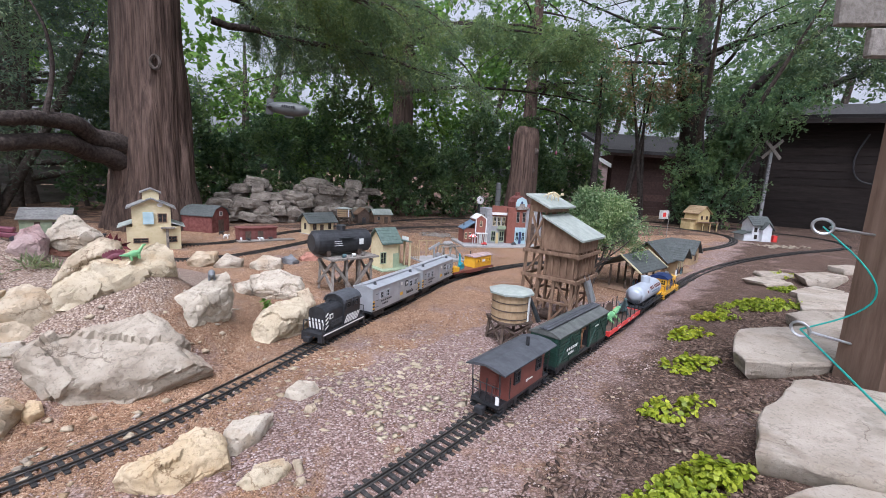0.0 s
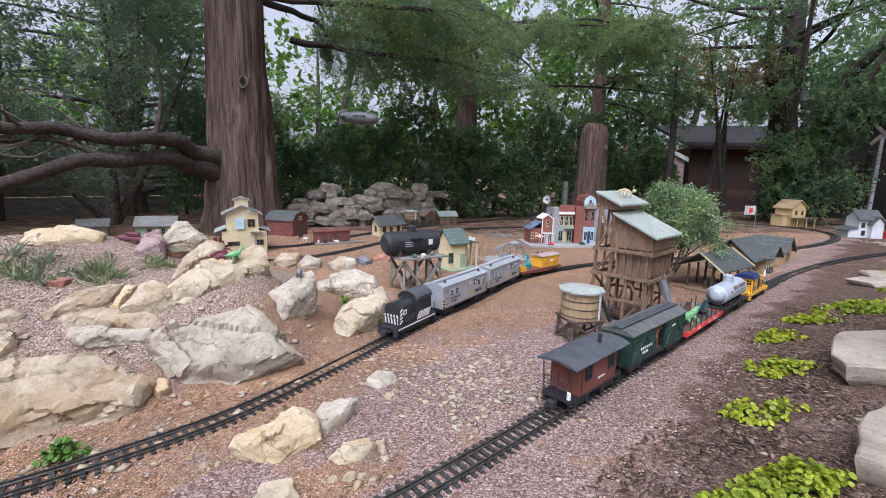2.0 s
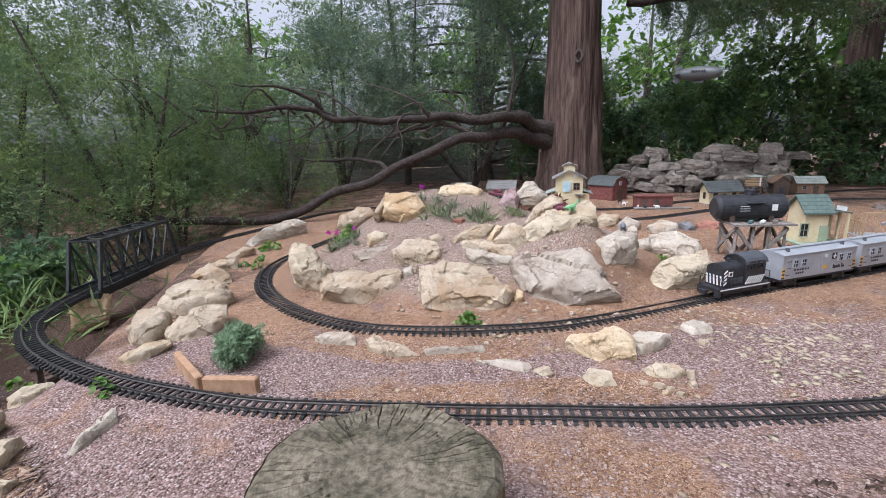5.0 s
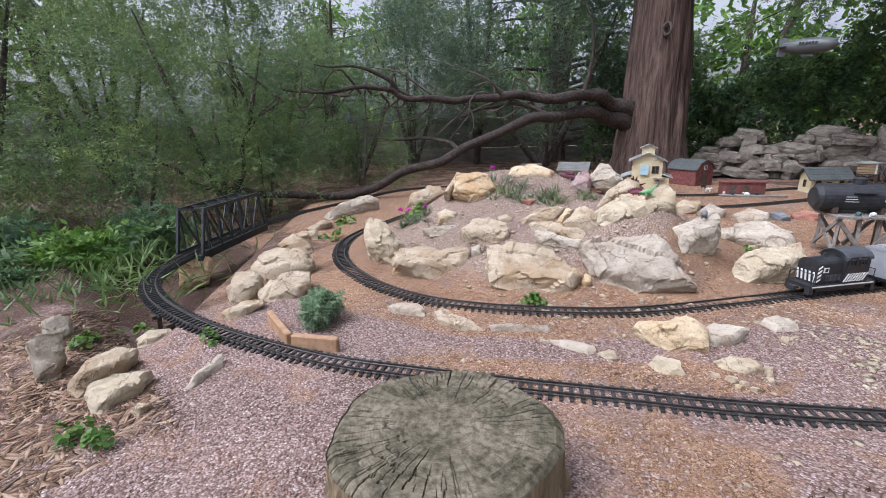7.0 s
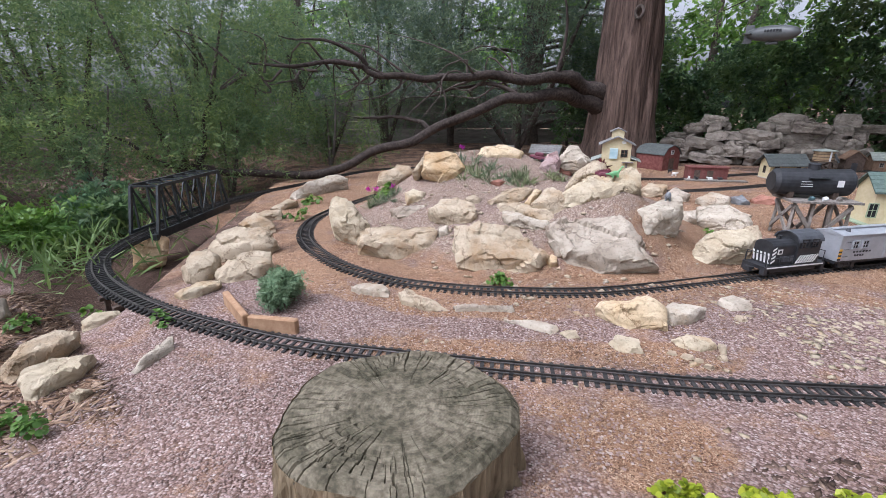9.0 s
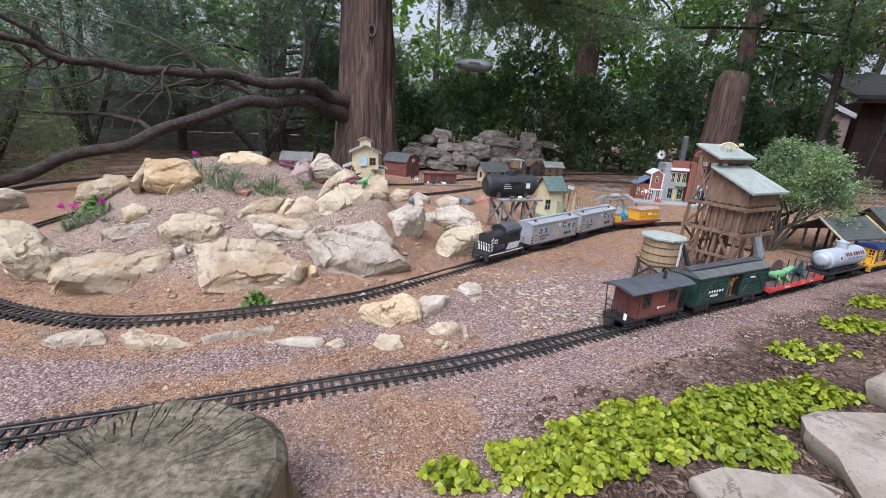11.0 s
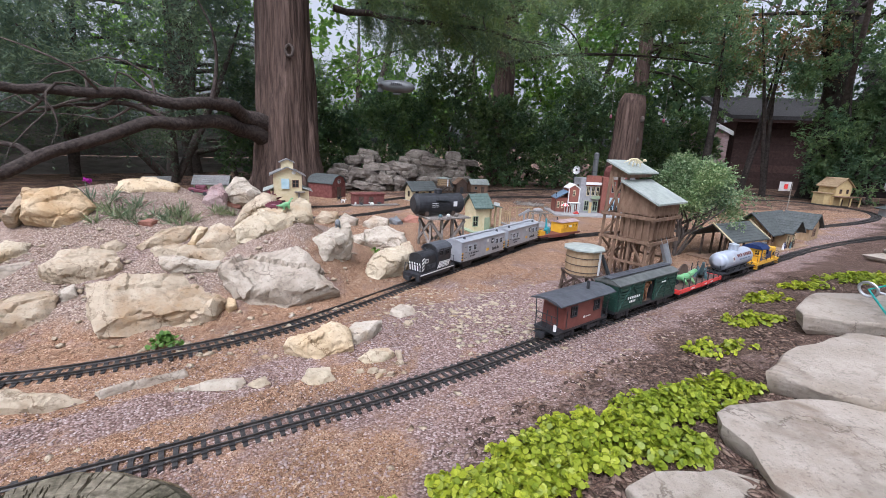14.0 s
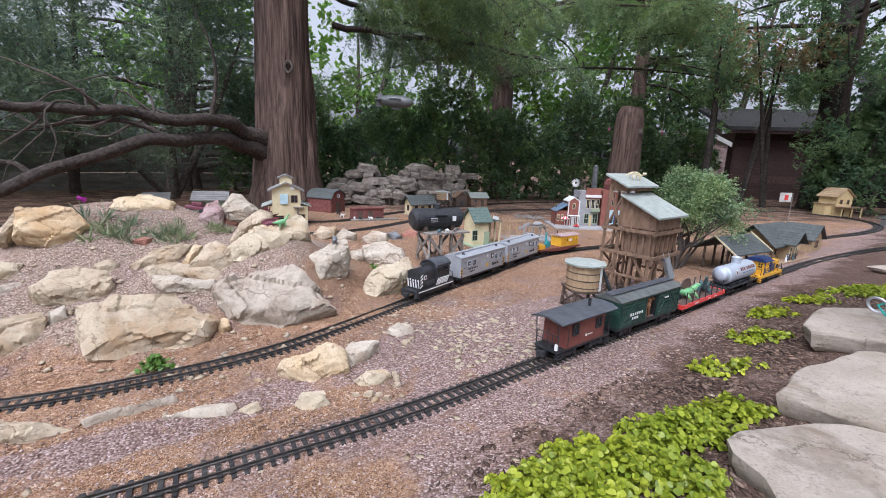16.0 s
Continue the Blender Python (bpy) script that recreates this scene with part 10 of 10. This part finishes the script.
# ---- fence, garage and dark wall ----
def board_fence():
    top = thing("board_fence", Matrix(), "silvered horizontal board fence behind the trees", "fence")
    top["kind"] = "structure"
    pts = [Vector((-12.0, -2.5, 0)), Vector((-9.6, 2.4, 0)), Vector((-6.2, 5.6, 0)), Vector((-3.2, 8.6, 0))]
    rng = random.Random(8)
    for a, b in zip(pts, pts[1:]):
        d = b - a
        ang = math.degrees(math.atan2(d.y, d.x))
        n = max(1, int(d.length / 2.3))
        for k in range(n):
            p = a + d * (k / n)
            part("post", boxes((-0.05, -0.05, -0.15, 0.05, 0.05, 0.86)), M["fence"], top).matrix_basis = pose(p.x, p.y, 0, 0, 0, ang)
            for q in range(6):
                w = d.length / n
                part("board", boxes((0.0, -0.075, 0.0, w - 0.01, -0.052, 0.1385)), M["fence"], top).matrix_basis = pose(p.x, p.y, -0.02 + q * 0.14, 0, rng.uniform(-0.5, 0.5), ang)


board_fence()


def dark_wall_building():
    a, ang, L, H = (7.55, 8.25), -38.0, 4.6, 1.98
    top = thing("dark_building", pose(a[0], a[1], 0.05, 0, 0, ang), "dark-stained building wall of lapped boards under a low roof", "building")
    part("wall", boxes((0, 0.03, -0.1, L, 0.2, H + 0.14)), M["siding"], top)
    for k in range(14):
        z = k * 0.142
        bm = bmesh.new()
        box(bm, -0.01, -0.002, z, L, 0.028, z + 0.1405)
        for v in bm.verts:
            if v.co.y < 0 and v.co.z > z + 0.1:
                v.co.y += 0.007
        part("board", bm, M["siding"], top)
    part("fascia", boxes((-0.3, -0.34, H - 0.02, L + 0.1, -0.31, H + 0.13)), M["siding"], top)
    bm = extrude(bmesh.new(), [(-0.34, H + 0.13), (2.4, H + 0.75), (2.4, H + 0.68), (-0.34, H + 0.06)], 0, L + 0.4)
    part("roof", bm, M["asphalt_roof"], top).matrix_basis = pose(L + 0.1, 0, 0, 0, 0, 90)
    part("side_wall", boxes((0, 0.2, -0.1, 0.15, 2.4, H + 0.2)), M["siding"], top)
    hose = path_tube([(2.25, -0.06, 1.80), (2.08, -0.09, 1.35), (2.16, -0.09, 1.0), (2.45, -0.09, 0.9), (2.7, -0.08, 0.98)], [0.014] * 5, 8)
    ob = part("wall_hose", hose, M["black"], top, "black hose hanging in a loop")


dark_wall_building()


def garage():
    top = thing("garage", pose(5.85, 9.25, 0, 0, 0, -8), "brown garage with a low shingled roof behind the trees", "garage")
    L, H = 3.2, 1.38
    part("wall", boxes((0, 0.03, -0.1, L, 2.2, H)), M["garage_wall"], top)
    for k in range(10):
        part("board", boxes((0, -0.004 * (k % 2), k * 0.138, L, 0.028, k * 0.138 + 0.132)), M["garage_wall"], top)
    part("fascia", boxes((-0.2, -0.26, H - 0.03, L + 0.2, -0.23, H + 0.09)), M["garage_wall"], top)
    part("roof", extrude(bmesh.new(), [(-0.28, H + 0.09), (1.5, H + 0.62), (1.5, H + 0.55), (-0.28, H + 0.02)], 0, L + 0.5), M["asphalt_roof"], top).matrix_basis = pose(L + 0.25, 0, 0, 0, 0, 90)
    shed = thing("pink_shed", pose(5.12, 9.1, 0, 0, 0, -8), "pale shed end with a white barge board", "shed")
    part("wall", extrude(bmesh.new(), [(0, -0.05), (0.5, -0.05), (0.5, 1.15), (0, 1.40)], 0, 1.2), M["rosy"], shed)
    part("barge_board", extrude(bmesh.new(), [(-0.05, 1.45), (0.55, 1.16), (0.55, 1.08), (-0.05, 1.37)], -0.05, -0.01), M["white"], shed)


garage()

# ---- small plants ----


def ground_cover(name, label, spots, n, r, mat, seed, rise=0.05, category="ground cover"):
    """Round leaves in low, overlapping mounds about the given spots, each mound a small dome of tilted leaves."""
    rng = np.random.default_rng(seed)
    co = []
    for x, y, w, d, share in spots:
        m = max(3, int(n * share))
        heads = max(3, int(m / 16))
        th, ro = rng.uniform(0, math.tau, heads), np.sqrt(rng.random(heads))
        ro *= 0.86 + 0.16 * np.sin(th * 3 + seed) + 0.10 * np.sin(th * 7 + 2 * seed)
        hx, hy, hz = x + ro * np.cos(th) * w, y + ro * np.sin(th) * d, rise * rng.uniform(0.35, 1.1, heads) * (1.1 - 0.6 * ro)
        for k in range(m):
            h = k % heads
            t, q = rng.uniform(0, math.tau), rng.random() ** 0.6
            reach = r * 2.6 * q
            px, py = hx[h] + math.cos(t) * reach, hy[h] + math.sin(t) * reach
            z = lie(px, py) + max(0.004, hz[h] * (1 - 0.75 * q * q) + rng.normal() * r * 0.35)
            rr = r * rng.uniform(0.55, 1.2)
            nrm = Vector((math.cos(t) * q * 1.0 + rng.normal() * 0.45, math.sin(t) * q * 1.0 + rng.normal() * 0.45, 1)).normalized()
            e1 = nrm.orthogonal().normalized()
            e2 = nrm.cross(e1)
            a0 = rng.uniform(0, 6.28)
            for q2 in range(7):
                a = a0 + q2 * math.tau / 7
                s = rr * (0.6 if q2 == 0 else 1.0 if q2 in (2, 5) else 1.12 if q2 in (3, 4) else 0.9)
                co.append(Vector((px, py, z)) + e1 * (s * math.cos(a)) + e2 * (s * math.sin(a)) + nrm * (-0.16 * rr * (q2 % 2)))
    ob = quads(name, np.array(co), M[mat], None, "", 7)
    return tagged(ob, label, category, kind="stuff")


ground_cover("creeping_leaves", "bright lime creeping plant with round leaves on dark mulch", [(0.60, 0.71, 0.13, 0.07, 0.18), (0.72, 0.80, 0.13, 0.09, 0.22), (0.86, 0.89, 0.15, 0.10, 0.27), (1.03, 1.0, 0.14, 0.08, 0.20), (1.18, 1.08, 0.10, 0.05, 0.09), (0.95, 0.83, 0.10, 0.06, 0.10), (0.43, 0.645, 0.06, 0.03, 0.04)], 9500, 0.0069, "soil_leaf", 1, 0.06)
for k, (x, y, w, d, n) in enumerate(((1.35, 1.38, 0.15, 0.09, 90), (1.64, 1.67, 0.17, 0.09, 110), (1.90, 1.99, 0.13, 0.09, 90), (2.22, 2.2, 0.16, 0.1, 110), (2.62, 2.3, 0.34, 0.2, 420), (3.3, 2.75, 0.2, 0.12, 120), (3.85, 3.3, 0.2, 0.12, 120))):
    ground_cover("leaf_tuft", "small lime-green leafy tuft in dark mulch", [(x, y, w * 0.8, d * 0.8, 1.0)], int(n * 4.6), 0.0072, "soil_leaf", 20 + k, 0.045)
for k, (x, y, n, r) in enumerate(((-0.40, 1.30, 150, 0.0075), (0.02, 2.52, 90, 0.008), (-0.70, -0.07, 70, 0.008), (-0.63, -0.03, 70, 0.008), (-1.0, 0.28, 40, 0.010), (-1.28, 0.02, 70, 0.010), (-1.95, 1.30, 70, 0.012), (-2.3, 1.6, 70, 0.014), (-1.6, 1.75, 120, 0.016), (-1.5, 0.2, 60, 0.014))):
    ground_cover("weed_tuft", "small green weed growing between stones", [(x, y, 0.045 if k < 5 else 0.09, 0.04 if k < 5 else 0.07, 1.0)], n, r, "mid_leaf", 40 + k, 0.07)


def strap_plant(name, label, x, y, z, n, length, spread, mat, seed, width=0.006, upright=0.8):
    global NP
    NP = np.random.default_rng(seed)
    base = np.array([x, y, z]) + NP.normal(size=(n, 3)) * np.array([spread, spread, 0.004])
    way = unit(NP.normal(size=(n, 3)) * 0.55 + np.array([0, 0, upright]))
    ob = quads(name, blades(base, way, length * NP.uniform(0.5, 1.2, n), np.full(n, width), None, 0.12), M[mat])
    return tagged(ob, label, "plant", kind="stuff")


for x, y, w, d, tufts, high, seed in ((-1.00, 1.95, 0.15, 0.09, 15, 0.085, 3), (-0.84, 2.00, 0.12, 0.09, 9, 0.07, 4), (-1.50, 1.62, 0.10, 0.07, 10, 0.09, 5), (-0.73, 2.24, 0.07, 0.05, 5, 0.06, 6)):
    rt = random.Random(seed)
    for _ in range(tufts):
        px, py = x + rt.gauss(0, 0.55) * w, y + rt.gauss(0, 0.55) * d
        strap_plant("spiky_plant", "spiky grey-green ice plant tuft in the mound's gravel", px, py, lie(px, py) - 0.004, rt.randint(16, 34), high * rt.uniform(0.55, 1.25), 0.011, "ice_plant", rt.randint(0, 9999), 0.0055, 0.75)
strap_plant("long_grass", "long strap-leaved grass on the low ground", -2.75, 0.0, -0.12, 1300, 0.22, 0.40, "grass", 7, 0.012, 0.55)
strap_plant("long_grass", "long strap-leaved grass on the low ground", -2.1, -0.15, -0.06, 500, 0.16, 0.26, "grass", 8, 0.010, 0.45)
strap_plant("rosette", "dark red rosette plant beside a rock", -0.41, 2.12, 0.36, 60, 0.045, 0.010, "red_leaf", 9, 0.014, 0.5)
for k, (x, y, z) in enumerate(((-1.20, 1.98, 0.42), (-1.52, 1.58, 0.185), (-1.57, 1.56, 0.18), (-1.46, 1.66, 0.20))):
    strap_plant("spiky_plant", "spiky grey-green ice plant tuft in the mound's gravel", x, y, lie(x, y) - 0.004, 22, (z - lie(x, y)) * 1.1, 0.010, "ice_plant", 70 + k, 0.0055, 1.1)
    strap_plant("flower", "small magenta flower", x, y, z, 40, 0.016, 0.006, "magenta", 60 + k, 0.006, 0.3)


def small_shrub():
    t = cloud_crown("dwarf_juniper", "blue-green dwarf juniper in a gravel bed", (-0.87, 0.62), 0.008, [(-0.87, 0.64, 0.045, 0.07, 0.07, 0.042), (-0.83, 0.60, 0.045, 0.045, 0.045, 0.035), (-0.92, 0.66, 0.045, 0.045, 0.045, 0.032), (-0.85, 0.66, 0.072, 0.045, 0.045, 0.026)], "blue_juniper", "bark_grey", 300, 14, 0.014, 0.0045, 0.034, 91, -0.1, 36.0, "shrub")
    edge = thing("planter_edging", Matrix(), "orange-tan edging blocks round a small bed", "edging")
    for x0, y0, x1, y1 in ((-1.00, 0.50, -0.765, 0.470), (-0.755, 0.475, -0.62, 0.565)):
        a = math.degrees(math.atan2(y1 - y0, x1 - x0))
        L = math.hypot(x1 - x0, y1 - y0)
        part("block", boxes((0, -0.011, -0.04, L, 0.011, 0.034), bevel=0.004), M["planter"], edge).matrix_basis = pose(x0, y0, 0, 0, 0, a)
    b = cloud_crown("variegated_bush", "pale variegated bush on a gnarled dark stem", (1.98, 3.02), 0.014, [(2.00, 3.05, 0.42, 0.17, 0.18, 0.15), (2.22, 3.22, 0.36, 0.20, 0.22, 0.16), (1.9, 3.0, 0.34, 0.15, 0.16, 0.13), (2.48, 3.42, 0.33, 0.20, 0.18, 0.12), (2.12, 3.12, 0.52, 0.15, 0.16, 0.10), (2.70, 3.54, 0.29, 0.19, 0.16, 0.09), (2.32, 3.12, 0.25, 0.14, 0.14, 0.06), (2.28, 3.25, 0.50, 0.09, 0.1, 0.09), (1.95, 3.05, 0.55, 0.07, 0.07, 0.09)], "sage_leaf", "bark_grey", 620, 10, 0.018, 0.0088, 0.085, 95, 0.0, 9.0, "bush", 4)
    for k in range(9):
        rk = random.Random(k + 5)
        part("branch", path_tube([(1.98, 3.02, 0.05), (1.98 + rk.uniform(-0.10, 0.18), 3.02 + rk.uniform(-0.05, 0.15), 0.16 + rk.uniform(-0.04, 0.08)), (1.98 + rk.uniform(-0.15, 0.28), 3.02 + rk.uniform(-0.05, 0.3), 0.33)], [0.014, 0.008, 0.003], 6, wander=0.6), M["bark_grey"], b)



small_shrub()
for k, (x, y, h) in enumerate(((-2.55, -0.25, 0.10), (-2.85, 0.15, 0.12), (-3.15, 0.55, 0.14), (-2.35, -0.6, 0.10), (-3.2, -0.2, 0.16))):
    cloud_crown("low_bush", "low leafy green bush on the low ground", (x, y), 0.012, [(x, y, h - 0.10, 0.30, 0.28, 0.15), (x + 0.18, y - 0.1, h - 0.12, 0.2, 0.2, 0.12)], "mid_leaf" if k % 2 else "oakish", "bark_grey", 210, 9, 0.05, 0.02, 0.08, 190 + k, -0.3, 9.0, "shrub")
# hanging feeders on lines by the cut trunk
for x, y, z in ((2.55, 6.6, 1.15), (3.25, 6.5, 1.12)):
    h = thing("hanging_ornament", pose(x, y, z), "small purple ornament hanging on a thin line", "ornament")
    part("body", blob(bmesh.new(), (0, 0, 0), (0.018, 0.018, 0.032), 8), M["plum"], h)
    part("line", tube(bmesh.new(), (0, 0, 0.03), (0, 0, 0.9), 0.002, 0.002, 4), M["wood_grey"], h)

# ---- loose gravel, chips and pebbles ----


def scatter(name, label, mat, n, size, seed, region, flat=0.6, long=1.0, turn=True):
    """Many small angular bits lying on the ground inside a region."""
    rng = np.random.default_rng(seed)
    oct_v = np.array([(1, 0, 0), (0, 1, 0), (-1, 0, 0), (0, -1, 0), (0, 0, 1), (0, 0, -1)], float)
    oct_f = np.array([(0, 1, 4), (1, 2, 4), (2, 3, 4), (3, 0, 4), (1, 0, 5), (2, 1, 5), (3, 2, 5), (0, 3, 5)])
    pts = []
    while len(pts) < n:
        x, y = region(rng)
        if x is not None:
            pts.append((x, y, lie(x, y)))
    p = np.array(pts)
    s = size * rng.uniform(0.5, 1.4, (n, 1, 1))
    v = oct_v[None] * (1 + rng.uniform(-0.35, 0.35, (n, 6, 3))) * s * np.array([long, 1.0, flat])
    a = rng.uniform(0, math.tau, n)
    c, sn = np.cos(a)[:, None], np.sin(a)[:, None]
    v = np.stack([v[..., 0] * c - v[..., 1] * sn, v[..., 0] * sn + v[..., 1] * c, v[..., 2]], -1)
    v += p[:, None, :] + np.array([0, 0, size * flat * 0.35])
    f = (oct_f[None] + (np.arange(n) * 6)[:, None, None]).reshape(-1)
    me = bpy.data.meshes.new(name)
    me.vertices.add(n * 6)
    me.vertices.foreach_set("co", v.astype(np.float32).ravel())
    me.loops.add(n * 24)
    me.loops.foreach_set("vertex_index", f.astype(np.int32))
    me.polygons.add(n * 8)
    me.polygons.foreach_set("loop_start", np.arange(0, n * 24, 3, dtype=np.int32))
    me.update(calc_edges=True)
    ob = link_mesh(name, me, M[mat])
    return tagged(ob, label, name.replace("_", " "), kind="stuff")


def across(lo, hi, x0, x1):
    """A place between two distances to the side of the outer line's straight run."""
    def pick(rng):
        u, r = rng.uniform(x0, x1), rng.uniform(lo, hi)
        return 0.12 + 0.76 * u + 0.65 * r, 0.96 + 0.65 * u - 0.76 * r
    return pick


scatter("gravel", "loose pink and white crushed gravel between the tracks", "gravel_a", 15000, 0.0033, 1, across(-0.62, 0.36, -1.2, 2.4))
scatter("gravel", "loose pink and white crushed gravel by the stump", "gravel_a", 8000, 0.003, 2, lambda rng: (rng.uniform(-0.9, 0.3), rng.uniform(-0.1, 0.85)))
scatter("gravel", "loose tan crushed gravel on the mound", "tan_gravel", 5000, 0.0038, 3, lambda rng: (rng.uniform(-1.5, -0.4), rng.uniform(1.4, 2.4)))
scatter("gravel", "loose pale stone chips by the water tower", "amber_pale", 420, 0.0062, 4, lambda rng: (0.70 + rng.normal() * 0.24, 1.74 + rng.normal() * 0.2), 0.35, 1.4)
scatter("gravel", "flat pale broken stone flakes between the tracks", "amber_pale", 120, 0.012, 14, lambda rng: (0.62 + rng.normal() * 0.2, 1.68 + rng.normal() * 0.16), 0.14, 1.6)
scatter("gravel", "scattered flat pale stone flakes beside the tracks", "limestone", 45, 0.010, 15, lambda rng: (0.5 + rng.normal() * 0.5, 1.45 + rng.normal() * 0.4), 0.25, 1.4)
scatter("bark_chips", "brown bark chips on the near bank", "dark_mulch", 9000, 0.0052, 5, lambda rng: across(*((0.30, 0.55) if rng.random() < 0.2 else (0.42, 1.0)), 0.2, 2.8)(rng), 0.30, 2.8)
scatter("bark_chips", "long split bark chips beside the stump", "split_bark", 4300, 0.0054, 6, lambda rng: (rng.uniform(-1.7, -0.55), rng.uniform(-0.55, 0.10)), 0.20, 6.0)
scatter("needle_litter", "rust-brown dry litter beside the track", "chip", 6000, 0.0028, 7, lambda rng: (rng.uniform(-1.6, 0.4), rng.uniform(1.0, 2.2)), 0.4, 3.0)
scatter("needle_litter", "rust-brown dry litter on the ground", "chip", 5000, 0.0036, 8, lambda rng: (rng.uniform(0.0, 2.2), rng.uniform(1.2, 4.2)), 0.4, 2.6)
scatter("rubble", "small heap of grey stones and rubble beside the town", "wood_grey", 90, 0.012, 9, lambda rng: (1.36 + rng.normal() * 0.10, 5.42 + rng.normal() * 0.08), 0.9, 3.0)
scatter("rubble", "pale rubble and broken timber by the white house", "block", 60, 0.018, 10, lambda rng: (5.35 + rng.normal() * 0.22, 4.62 + rng.normal() * 0.07), 0.5, 1.6)
scatter("rubble", "small broken limestone pieces lying between the mound's boulders", "limestone", 170, 0.011, 21, lambda rng: (rng.uniform(-1.3, 0.05), rng.uniform(1.25, 2.1)), 0.6, 1.4)
scatter("rubble", "small grey stones scattered on the mound's slope", "grey", 120, 0.008, 22, lambda rng: (rng.uniform(-1.5, 0.2), rng.uniform(1.3, 2.3)), 0.6, 1.5)
